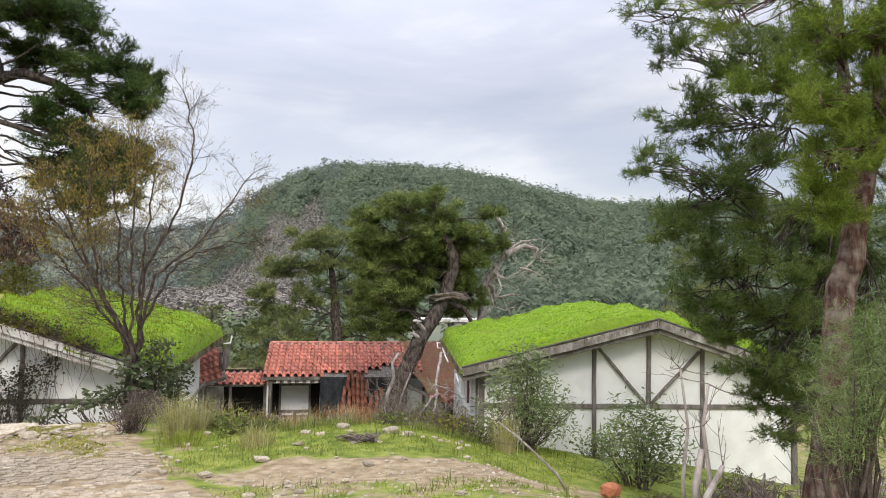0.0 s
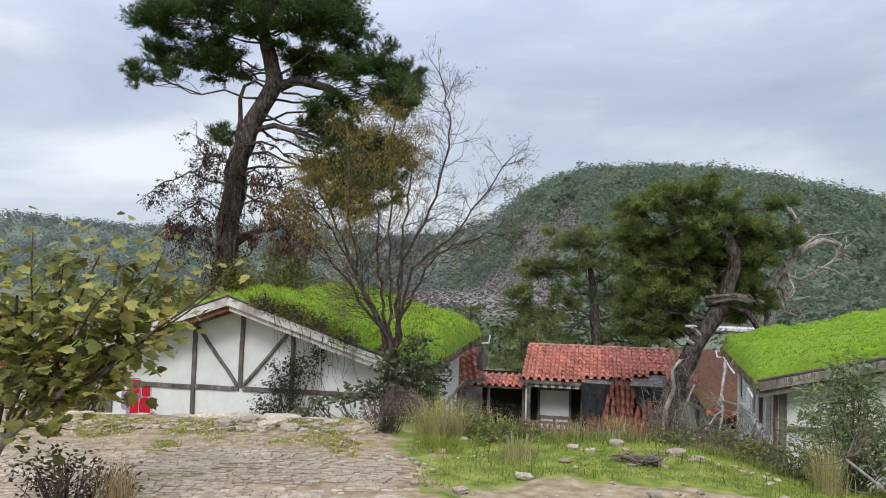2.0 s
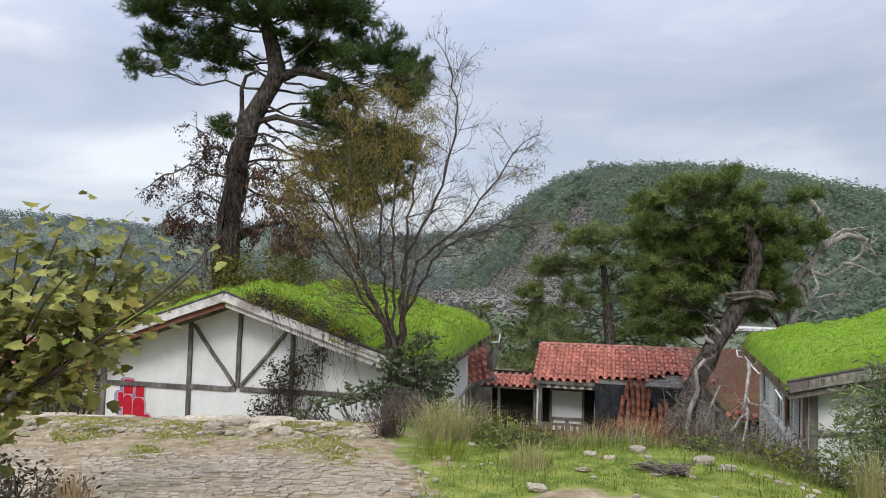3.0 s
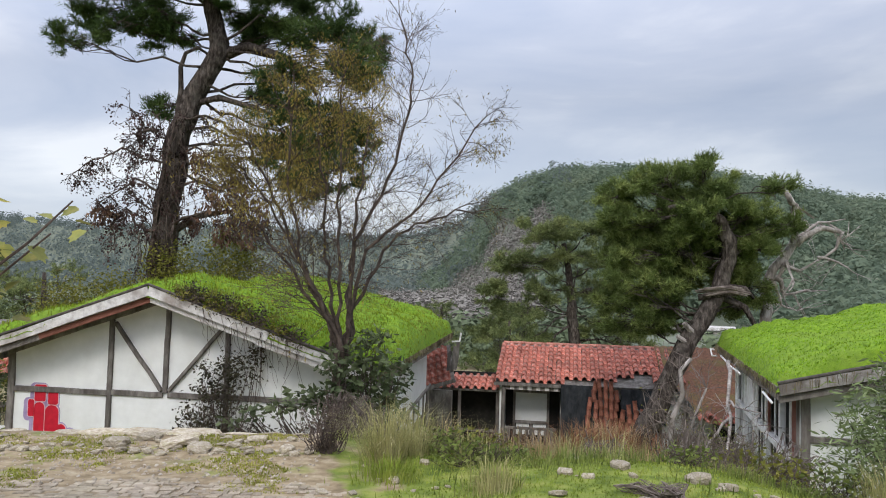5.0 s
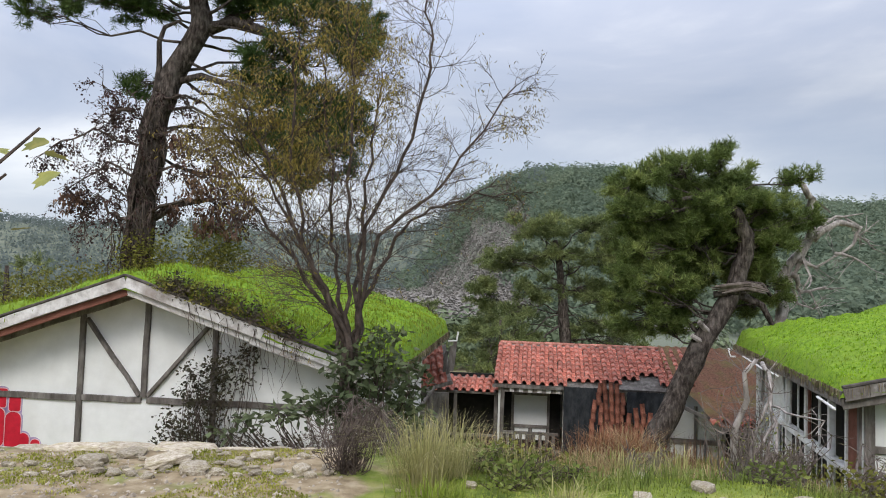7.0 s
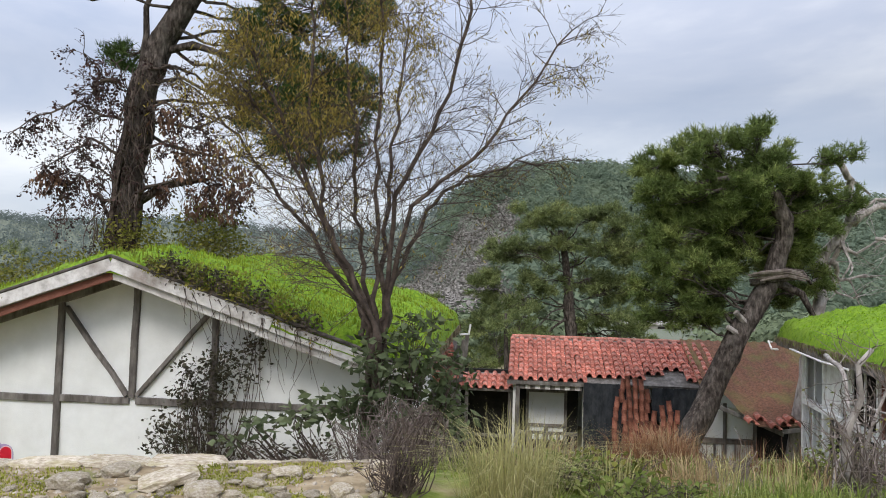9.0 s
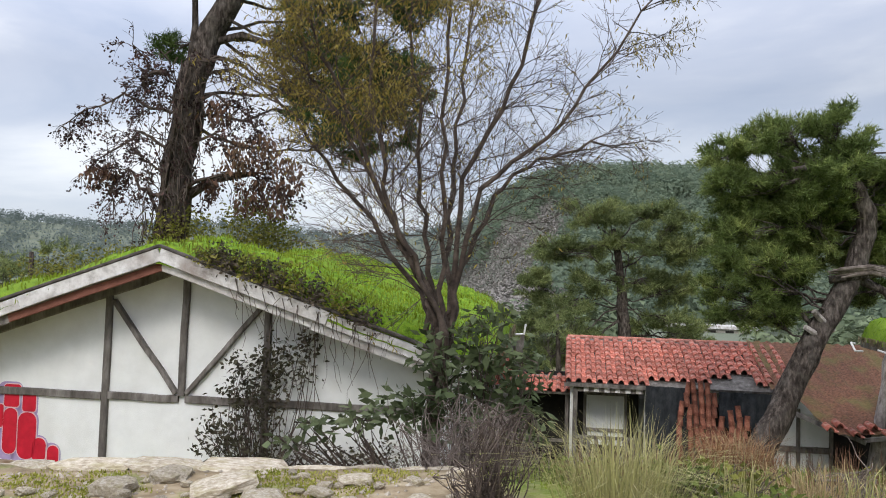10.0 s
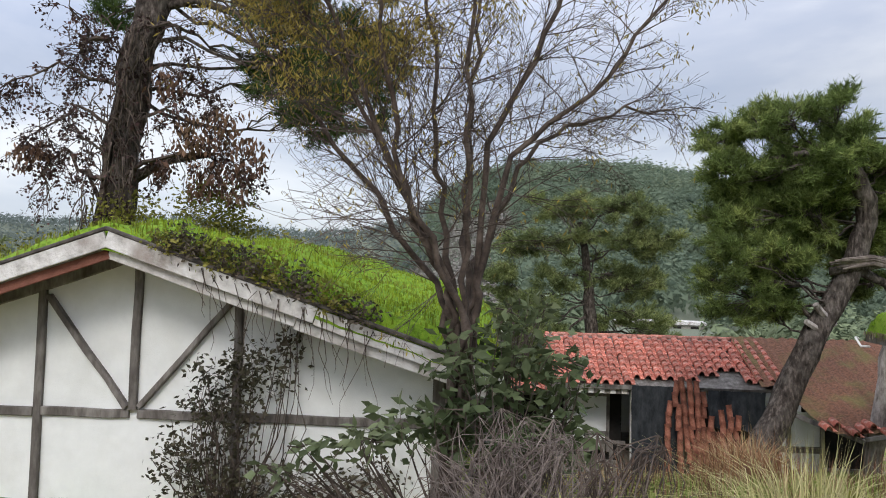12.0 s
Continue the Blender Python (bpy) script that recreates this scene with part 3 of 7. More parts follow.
# under the far woods the ground is a dull litter
litter = gramp(gnoise(0.05), (0.3, (0.11, 0.13, 0.095)), (0.7, (0.17, 0.185, 0.135)))
aw = gt.nodes.new("ShaderNodeAttribute")
aw.attribute_name = "wood"
gt.links.new(gmix(aw.outputs["Fac"], gmix(gs.outputs[0], soil, green), litter), gb.inputs["Base Color"])
gbp = gt.nodes.new("ShaderNodeBump")
gbp.inputs["Strength"].default_value, gbp.inputs["Distance"].default_value = 0.7, 0.04
gt.links.new(gnoise(22, 8), gbp.inputs["Height"])
gt.links.new(gbp.outputs[0], gb.inputs["Normal"])


def paved(x, y):
    """1 on the old sett paving, 0 off it."""
    right = 0.35 - 0.10 * (y - 8) + 0.5 * fbm(0.0, y, 0.6)
    return smooth01(0.25, -0.25, x - right) * smooth01(4.0, 4.6, y) * smooth01(13.9, 13.4, y + 0.25 * fbm(x, 1.0, 0.8))


def grassy(x, y):
    g = 0.56 if x > -0.4 else 0.40
    g += 0.40 * smooth01(0.0, 1.2, x) * smooth01(11.2, 12.6, y)
    g -= 0.55 * smooth01(1.4, 0.4, abs(y - (11.2 - 0.38 * (x - 3)))) * smooth01(0.5, 2.0, x)
    if y > 18:
        g = 0.55
    if math.hypot(x, y) > 60:
        g = 0.42
    return g - 1.1 * paved(x, y)


def axis(a, b, fine, reach, grow):
    """Fine steps between a and b, growing ones out to reach."""
    out = list(np.arange(a, b + 1e-6, fine))
    s, p = fine, b
    while p < reach:
        s *= grow
        p += s
        out.append(p)
    s, p = fine, a
    while p > -reach:
        s *= grow
        p -= s
        out.insert(0, p)
    return out


gx, gy = axis(-16, 20, 0.22, 2600, 1.13), axis(-2, 24, 0.22, 2600, 1.13)
gverts = [(x, y, ground_z(x, y)) for y in gy for x in gx]
nx = len(gx)
gfaces = [(j * nx + i, j * nx + i + 1, (j + 1) * nx + i + 1, (j + 1) * nx + i) for j in range(len(gy) - 1) for i in range(nx - 1)]
ground = obj("ground", (gverts, gfaces), GROUND, smooth=True)
att = ground.data.attributes.new("grass", "FLOAT", "POINT")
att.data.foreach_set("value", [grassy(x, y) for x, y, _ in gverts])
att = ground.data.attributes.new("wood", "FLOAT", "POINT")
att.data.foreach_set("value", [smooth01(50, 90, math.hypot(x, y)) for x, y, _ in gverts])
tagged(ground, "sloping ground of stony soil and short green grass", "ground", kind="structure")


# ---- turf-roofed half-timbered houses ----
DARKCAP = material("dark_felt_edge", [(0.035, 0.03, 0.027), (0.08, 0.07, 0.062), (0.13, 0.115, 0.10)], 6, 0.9, 0.5, 30)
STRAWEDGE = leafmat("dead_hanging_grass", (0.10, 0.08, 0.05), (0.19, 0.155, 0.10), (0.30, 0.25, 0.17))
GREYFASCIA = material("weathered_grey_fascia", [(0.16, 0.14, 0.125), (0.30, 0.28, 0.26), (0.50, 0.48, 0.46)], 5, 0.85, 0.5, 40,
                      stain=(0.12, 0.10, 0.085), stain_scale=1.4, stain_amount=0.7)
class Spec:
    pass


def turf_house(name, m, s, label):
    """A bungalow: gable wall in the plane y = 0, running back along +y; a low turf roof with deep eaves."""
    house = empty(name, m)
    rng = random.Random(s.seed)
    sl, sr, H = s.slope_l, s.slope_r, s.height
    hl, hr, D, o, so = s.left, s.right, s.depth, s.front, s.side
    top = lambda x: H - (sl * -x if x < 0 else sr * x)
    T = 0.16
    part("gable_wall", Shape().prism([(-hl, -0.6), (hr, -0.6), (hr, top(hr) - 0.02), (0, H - 0.02), (-hl, top(-hl) - 0.02)], 0, T), PLASTER, house)
    part("gable_wall", Shape().prism([(-hl, -0.6), (hr, -0.6), (hr, top(hr) - 0.02), (0, H - 0.02), (-hl, top(-hl) - 0.02)], D - T, D), PLASTER, house)
    s.sides(house, top)
    # timber framing, a little proud of the plaster
    pw, py = 0.115, -0.028
    posts = s.posts
    for x in posts:
        z1 = top(x) - 0.10
        w = 0.16 if abs(x) > 1.7 else pw
        z0 = s.beam + 0.06 if abs(x) < 0.5 else -0.55
        part("post", Shape().beam((x, py, z0), (x, py, z1), w, 0.075, up=(0, 1, 0), wob=0.012, rng=rng), TIMBER, house)
    zb = s.beam
    xs = [-hl - 0.02, posts[1], posts[2], posts[3], hr + 0.02]
    for a, b in zip(xs, xs[1:]):
        part("beam", Shape().beam((a + 0.06, py + 0.006, zb), (b - 0.06, py + 0.006, zb), 0.07, 0.125, wob=0.01, rng=rng), TIMBER, house)
    for x in (posts[1], posts[3]):
        dx = 0.10 if x < 0 else -0.10
        part("brace", Shape().beam((x + dx, py - 0.004, top(x) - 0.26), (posts[2] - dx * 0.9, py - 0.004, zb + 0.10), 0.075, 0.12, up=(0, 1, 0), wob=0.01, rng=rng), TIMBER, house)
    for sx, hh in ((-1, hl), (1, hr)):
        part("rafter", Shape().beam((0, py, H - 0.10), (sx * hh, py, top(sx * hh) - 0.10), 0.075, 0.20, up=(0, 0, 1), wob=0.01, rng=rng), TIMBER, house)
    # roof: sheathing, fascia boards, turf
    deck = Shape()
    el, er = hl + so, hr + so
    zl, zr = top(-el), top(er)
    deck.prism([(-el, zl), (0, H), (er, zr), (er, zr + 0.07), (0, H + 0.07), (-el, zl + 0.07)], -o, D + o)
    part("roof_deck", deck, OLDWOOD, house)
    for sx, ee, ze in ((-1, el, zl), (1, er, zr)):
        # barge boards in two lengths, one above the other
        for z, h, y, mat in ((0.04, 0.21, -o - 0.03, s.board), (-0.15, 0.13, -o + 0.06, s.board if sx > 0 else s.under)):
            cut = rng.uniform(0.4, 0.62)
            p0, p1 = Vector((0, y, H + z)), Vector((sx * ee, y, ze + z))
            pm = p0.lerp(p1, cut)
            part("barge_board", Shape().beam(p0, pm, 0.035, h, wob=0.008, rng=rng), mat, house)
            part("barge_board", Shape().beam(pm + (p1 - p0).normalized() * 0.006 + Vector((0, 0.012, -0.015)), p1, 0.035, h, wob=0.012, rng=rng),
                 mat if mat is s.board else OLDWOOD, house)
        part("capping", Shape().beam((0, -o - 0.02, H + 0.175), (sx * (ee + 0.03), -o - 0.02, ze + 0.175), 0.09, 0.05, wob=0.008, rng=rng), DARKCAP, house, "dark felt edge")
        part("eave_board", Shape().beam((sx * (ee + 0.02), -o, ze - 0.02), (sx * (ee + 0.02), D + o, ze - 0.02), 0.035, 0.24, wob=0.012, rng=rng), OLDWOOD, house)
    # turf: a lumpy cushion with rounded, ragged rim
    nu, nv = 84, 90
    verts, faces = [], []
    for j in range(nv + 1):
        for i in range(nu + 1):
            u, v = i / nu, j / nv
            x = -el - 0.06 + (el + er + 0.12) * u
            y = -o - 0.04 + (D + 2 * o + 0.08) * v
            edge = min(x + el + 0.06, er + 0.06 - x, (y + o + 0.04) * 1.2, D + o + 0.04 - y)
            lift = s.turf * (1 + s.back * smooth01(-2, 4, x) * smooth01(2, 8, y)) * (1 - math.exp(-max(edge, 0) / 0.11)) + 0.06
            ridge = -0.10 * math.exp(-(x / 0.7) ** 2)
            z = top(x) + 0.07 + ridge + lift * (1 + 0.5 * fbm(x + s.seed, y, 0.9)) + 0.035 * fbm(x, y + s.seed, 3.5) + s.lumps * abs(fbm(x, y, 5.0))
            if edge <= 0.001:
                z -= 0.10 + 0.06 * abs(fbm(x, y, 4.0))
            verts.append((x, y, z))
    for j in range(nv):
        for i in range(nu):
            k = j * (nu + 1) + i
            faces.append((k, k + 1, k + nu + 2, k + nu + 1))
    # dead grass that hangs over the rim
    r = np.random.RandomState(s.seed + 1)
    rim = []
    for _ in range(2600):
        t = r.rand()
        k = r.randint(0, 4)
        x, y = ((-el - 0.07, -o + t * (D + 2 * o)), (er + 0.07, -o + t * (D + 2 * o)), (-el + t * (el + er), -o - 0.07), (er + 0.08, D * 0.4 + t * (D * 0.6 + o)))[k]
        if k == 2 and (s.seed == 5 or r.rand() < 0.5):
            continue
        rim.append((x, y, top(x) + 0.10 + 0.05 * r.rand()))
    hv, hf = grass_mesh(np.array(rim) * np.array([1, 1, -1]), r, 0.20, 0.007, 0.5)
    part("fringe", ([(x, y, -z) for x, y, z in hv], hf), STRAWEDGE, house, "dead grass hanging over the roof's rim")["kind"] = "stuff"
    turf = part("turf", (verts, faces), TURF, house, "bright green living turf", smooth=True)
    part("grass", blades_on(verts, nu, nv, s, rng), s.blade, turf)["kind"] = "stuff"
    tagged(turf, kind="stuff")
    return tagged(house, label, "house")


def blades_on(verts, nu, nv, s, rng):
    """Short grass standing on the turf."""
    r = np.random.RandomState(s.seed)
    n = s.blades
    V = np.array(verts).reshape(nv + 1, nu + 1, 3)
    fi, fj = r.rand(n) * (nu - 1e-3), (r.rand(n) ** s.bias) * (nv - 1e-3)
    i, j = fi.astype(int), fj.astype(int)
    a, b = (fi - i)[:, None], (fj - j)[:, None]
    P = V[j, i] * (1 - a) * (1 - b) + V[j, i + 1] * a * (1 - b) + V[j + 1, i] * (1 - a) * b + V[j + 1, i + 1] * a * b
    return grass_mesh(P, r, s.blade_h, 0.011, 0.6)


def plain_sides(house, top):
    s = LH
    T = 0.16
    part("side_wall", Shape().box(-s.left, -s.left + T, T, s.depth - T, -0.6, top(-s.left) - 0.05), PLASTER, house)
    part("side_wall", Shape().box(s.right - T, s.right, T, s.depth - T, -0.9, top(s.right) - 0.05), PLASTER, house)
    for y in (0.05, 4.4):
        part("post", Shape().beam((s.right + 0.03, y, -0.8), (s.right + 0.03, y, top(s.right) - 0.08), 0.075, 0.14, up=(0, 1, 0)), TIMBER, house)


LH = Spec()
LH.left, LH.right, LH.depth, LH.front, LH.side = 3.85, 4.3, 11.6, 0.88, 0.78
LH.back, LH.lumps = 0.7, 0.03
LH.height, LH.slope_l, LH.slope_r, LH.beam, LH.turf, LH.seed = 3.55, 0.35, 0.33, 1.21, 0.30, 5
LH.posts = (-3.8, -1.34, 0.03, 1.47, 4.25)
LH.blades, LH.blade_h, LH.bias, LH.blade = 26000, 0.10, 1.2, BLADE2
LH.sides, LH.board, LH.under = plain_sides, FASCIA, REDBOARD
LHM = pose(-5.03, 22.25, -2.95, 0, 0, -10)
turf_house("half_timbered_house", LHM, LH, "white half-timbered bungalow with a sagging green turf roof")


def window_sides(house, top):
    """The long side: white posts, open windows over a sill, and pickets below it."""
    s = RH
    T = 0.16
    rng = random.Random(3)
    part("side_wall", Shape().box(s.right - T, s.right, T, s.depth - T, -0.6, top(s.right) - 0.05), PLASTER, house)
    x, zs, zt = -s.left, 0.98, top(-s.left) - 0.16
    part("sill", Shape().box(x - 0.05, x + 0.12, 0.1, s.depth - 0.1, zs - 0.07, zs + 0.05), WHITEPAINT, house)
    part("plate", Shape().box(x - 0.03, x + 0.12, 0.1, s.depth - 0.1, zt, zt + 0.16), TIMBER, house)
    part("foot_rail", Shape().box(x - 0.02, x + 0.10, 0.1, s.depth - 0.1, -0.35, -0.22), WHITEPAINT, house)
    bays = 5
    step = (s.depth - 0.3) / bays
    for i in range(bays + 1):
        y = 0.15 + i * step
        part("post", Shape().beam((x + 0.02, y, -0.9), (x + 0.02, y, zt), 0.13, 0.13, up=(0, 1, 0), wob=0.006, rng=rng), WHITEPAINT if i else TIMBER, house)
    for i in range(bays):
        y0, y1 = 0.15 + i * step + 0.07, 0.15 + (i + 1) * step - 0.07
        if i == 3:
            part("infill_panel", Shape().box(x + 0.02, x + 0.07, y0 + 0.55, y1, zs + 0.05, zt), WHITEPAINT, house)
            part("brace", Shape().beam((x - 0.01, y0 + 0.05, zs + 0.08), (x - 0.01, y0 + 0.5, zt - 0.05), 0.05, 0.05), WHITEPAINT, house)
        elif i == 0:
            part("shutter", Shape().box(x + 0.01, x + 0.05, y0 + 0.1, y0 + 0.62, -0.2, zt), REDBOARD, house, "red-brown board shutter")
            part("jamb", Shape().box(x - 0.02, x + 0.07, y0 + 0.64, y0 + 0.74, -0.2, zt), WHITEPAINT, house)
        else:
            frame_ = part("window_frame", Shape().box(x, x + 0.06, y0, y0 + 0.06, zs + 0.05, zt).box(x, x + 0.06, y1 - 0.06, y1, zs + 0.05, zt)
                          .box(x, x + 0.06, y0 + 0.06, y1 - 0.06, zt - 0.06, zt), REDBOARD if i % 2 else WHITEPAINT, house)
            part("mullion", Shape().box(x + 0.01, x + 0.05, (y0 + y1) / 2 - 0.03, (y0 + y1) / 2 + 0.03, zs + 0.05, zt - 0.06), WHITEPAINT, frame_)
        k = 4 if i else 0
        for j in range(k):
            if rng.random() < 0.12:
                continue
            y = y0 + (j + 0.5) * (y1 - y0) / k
            part("picket", Shape().beam((x + 0.03, y, -0.24), (x + 0.03, y + rng.uniform(-0.02, 0.02), zs - 0.06), 0.025, 0.04, up=(0, 1, 0)), WHITEPAINT, house)
    # added near-black panel; its colour stands in for the dim room behind
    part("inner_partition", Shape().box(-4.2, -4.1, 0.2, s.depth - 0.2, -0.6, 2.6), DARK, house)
    # bent gutter along the eave
    ex, ez = -s.left - s.side - 0.09, top(-s.left - s.side) - 0.10
    g = Shape().tube([(ex, s.depth + 0.9, ez + 0.02), (ex - 0.12, s.depth + 0.75, ez + 0.05), (ex - 0.10, s.depth + 0.45, ez - 0.14), (ex, s.depth + 0.2, ez - 0.12)], [0.026] * 4, 7)
    part("gutter", g, WHITEPAINT, house, "bent white gutter pipe")
    part("gutter", Shape().tube([(ex, s.depth - 1.0, ez), (ex - 0.03, 5.2, ez - 0.05), (ex - 0.06, 3.4, ez - 0.02)], [0.024] * 3, 7), WHITEPAINT, house, "bent white gutter pipe")
    part("gutter", Shape().tube([(ex, 0.6, ez - 0.06), (ex - 0.02, -0.5, ez - 0.10)], [0.024] * 2, 7), WHITEPAINT, house, "bent white gutter pipe")


RH = Spec()
RH.left, RH.right, RH.depth, RH.front, RH.side = 4.78, 4.1, 8.9, 0.60, 0.48
RH.height, RH.slope_l, RH.slope_r, RH.beam, RH.turf, RH.seed = 3.80, 0.255, 0.34, 1.55, 0.30, 11
RH.posts = (-4.7, -1.60, -0.10, 1.42, 4.0)
RH.back, RH.lumps = 0.0, 0.09
RH.blades, RH.blade_h, RH.bias, RH.blade = 34000, 0.045, 1.3, BLADE
RH.sides, RH.board, RH.under = window_sides, GREYFASCIA, OLDWOOD
RHM = pose(12.48, 17.34, -3.32, 0, 0, -17)
turf_house("half_timbered_house", RHM, RH, "white half-timbered bungalow, bright green turf roof, broken windows")


# ---- low tiled building ----
def tile_mesh(pitch, length):
    """One curved roof tile with its trough, 12 mm thick; it runs up along +y."""
    s = Shape()
    prof = []
    for i in range(9):
        a = math.pi * i / 8
        prof.append((-math.cos(a) * pitch * 0.30, math.sin(a) * pitch * 0.42 + 0.012))
    prof.append((pitch * 0.42, 0.0))
    prof.append((pitch * 0.70, 0.006))
    n = len(prof)
    top0 = [(x, 0.0, z + 0.022) for x, z in prof]
    top1 = [(x * 0.93 + (0.02 * pitch if x > 0 else 0), length, z * 0.9) for x, z in prof]
    low0 = [(x * 0.9, 0.0, z - 0.002) for x, z in prof]
    faces = [(i, i + 1, n + i + 1, n + i) for i in range(n - 1)]
    faces += [(i + 1, i, 2 * n + i, 2 * n + i + 1) for i in range(n - 1)]
    s.add(top0 + top1 + low0, faces)
    me = bpy.data.meshes.new("roof_tile")
    me.from_pydata(s.v, [], s.f)
    me.materials.append(TILE)
    me.update()
    return me


def lay_tiles(parent, m, width, slope_len, pitch, course, seed, holes=None, gap=0.0):
    """Courses of separate tiles on a sloping plane m (x along the eave, y up the slope)."""
    rng = random.Random(seed)
    me = tile_mesh(pitch, course * 1.12)
    cols, rows = int(width / pitch), int(slope_len / course)
    for j in range(rows):
        for i in range(cols):
            if rng.random() < gap or (holes and holes(i / cols, j / rows)):
                continue
            t = new("roof_tile", me)
            t.parent = parent
            t.matrix_basis = m @ pose((i + 0.4) * pitch + rng.uniform(-0.012, 0.012), j * course + rng.uniform(-0.02, 0.02), 0.012 + rng.uniform(0, 0.008),
                                      rng.uniform(-1.5, 1.5), rng.uniform(-2, 2), rng.uniform(-2.2, 2.2))


outb = empty("tiled_outbuilding", pose(3.84, 33.55, -5.2, 0, 0, -12))
SL = math.degrees(math.atan2(1.25, 3.3))
plane = pose(0, 0, 2.4, SL, 0, 0)
PITCH, COURSE = 0.33, 0.36
part("roof_deck", Shape().prism([(0.05, -0.02), (7.3, -0.02), (7.3, -0.10), (0.05, -0.10)], 0.05, 3.5), OLDWOOD, outb).matrix_basis = plane
lay_tiles(outb, plane, 7.4, 3.5, PITCH, COURSE, 3, holes=lambda u, v: (0.36 < u and v < 0.10) or (0.62 < u < 0.85 and v < 0.2 - 0.1 * math.sin(u * 40)))
cap = Shape().tube([(0, 0, 0), (0.47, 0, 0.012)], [0.10, 0.085], 10)
cap_me = bpy.data.meshes.new("ridge_tile")
cap_me.from_pydata(cap.v, [], cap.f)
cap_me.materials.append(TILE)
for i in range(16):
    t = new("ridge_tile", cap_me)
    t.parent = outb
    t.matrix_basis = pose(0.1 + i * 0.45, 3.32, 3.62 + 0.008 * math.sin(i * 1.7), 0, 0, 1.5 * math.sin(i * 2.3))
part("eave_board", Shape().box(0.0, 2.6, -0.03, 0.01, 2.28, 2.40), OLDWOOD, outb)
# the far slope and back wall close it
part("roof_deck", Shape().prism([(0.05, 0.0), (10.8, 0.0), (10.8, -0.10), (0.05, -0.10)], 0.0, 3.4), MOSSROOF, outb).matrix_basis = pose(0, 6.6, 2.3, 180 - SL, 0, 0) @ pose(0, 0, 0, 0, 180, 0) @ pose(-10.85, 0, 0)
part("back_wall", Shape().box(0.2, 10.6, 6.2, 6.36, -1.5, 2.4), PLASTER, outb)
part("side_wall", Shape().prism([(0.0, -1.5), (6.0, -1.5), (6.0, 2.3), (3.0, 3.35), (0.0, 2.25)], 0, 0.15), PLASTER, outb).matrix_basis = pose(0.35, 0.3, 0, 0, 0, 90)
# front: posts, dentilled beam, white panel, rail; a near-black panel paints the opening's shade
for x in (0.35, 2.6):
    part("post", Shape().beam((x, 0.12, -1.2), (x + 0.02, 0.12, 2.30), 0.14, 0.14, up=(0, 1, 0), wob=0.01), OLDWOOD if x < 1 else FASCIA, outb)
part("beam", Shape().box(0.3, 2.5, 0.10, 0.22, 2.12, 2.30), TIMBER, outb)
for i in range(6):
    part("dentil", Shape().box(0.62 + i * 0.33, 0.78 + i * 0.33, 0.06, 0.10, 2.13, 2.29), FASCIA, outb)
part("wall_panel", Shape().box(0.76, 2.0, 1.40, 1.46, 0.74, 1.84), PLASTER, outb, "white plaster panel")
for x0, x1, z0, z1 in ((0.66, 2.1, 1.84, 1.98), (0.66, 2.1, 0.62, 0.74), (0.66, 0.76, 0.1, 1.84), (2.0, 2.1, 0.1, 1.84), (1.34, 1.44, 0.1, 0.62)):
    part("frame_bar", Shape().box(x0, x1, 1.36, 1.48, z0, z1), TIMBER, outb)
for x0, x1 in ((0.80, 1.32), (1.46, 1.98)):
    part("wall_panel", Shape().box(x0, x1, 1.41, 1.46, 0.18, 0.60), PLASTER, outb, "small white plaster panel")
part("wall", Shape().box(0.5, 2.5, 1.6, 1.7, -1.5, 2.3), DARK, outb, "near-black panel painting the shade inside the porch")
part("rail", Shape().box(0.42, 2.4, 0.08, 0.16, 0.62, 0.72), TIMBER, outb)
for i in range(8):
    part("picket", Shape().box(0.52 + i * 0.235, 0.64 + i * 0.235, 0.10, 0.14, -0.2, 0.62), OLDWOOD, outb)
part("floor", Shape().box(0.2, 10.6, 0.0, 6.2, -1.0, -0.2), CONCRETE, outb)
# front wall with a lower timber frame, farther along
for x0, x1, z0, z1, mat in ((2.6, 4.4, -0.8, 2.2, OLDWOOD), (4.4, 6.2, -0.8, 1.9, DARK), (6.3, 7.15, 0.75, 1.75, PLASTER), (7.25, 8.1, 0.75, 1.75, PLASTER),
                            (6.3, 6.85, -0.3, 0.55, PLASTER), (6.95, 7.5, -0.3, 0.55, PLASTER), (7.6, 8.1, -0.3, 0.55, PLASTER)):
    part("wall_panel", Shape().box(x0, x1, 0.30, 0.40, z0, z1), mat, outb)
for x in (6.25, 7.2, 8.15, 9.4):
    part("post", Shape().beam((x, 0.28, -1.0), (x, 0.28, 1.9), 0.11, 0.11, up=(0, 1, 0), wob=0.01), TIMBER, outb)
part("beam", Shape().box(6.2, 8.2, 0.22, 0.30, 0.57, 0.73), TIMBER, outb)
# another near-black panel for the shade under the mossy slope
part("wall", Shape().box(8.2, 10.6, 1.9, 2.0, -1.0, 2.2), DARK, outb, "near-black panel painting the shade inside the porch")


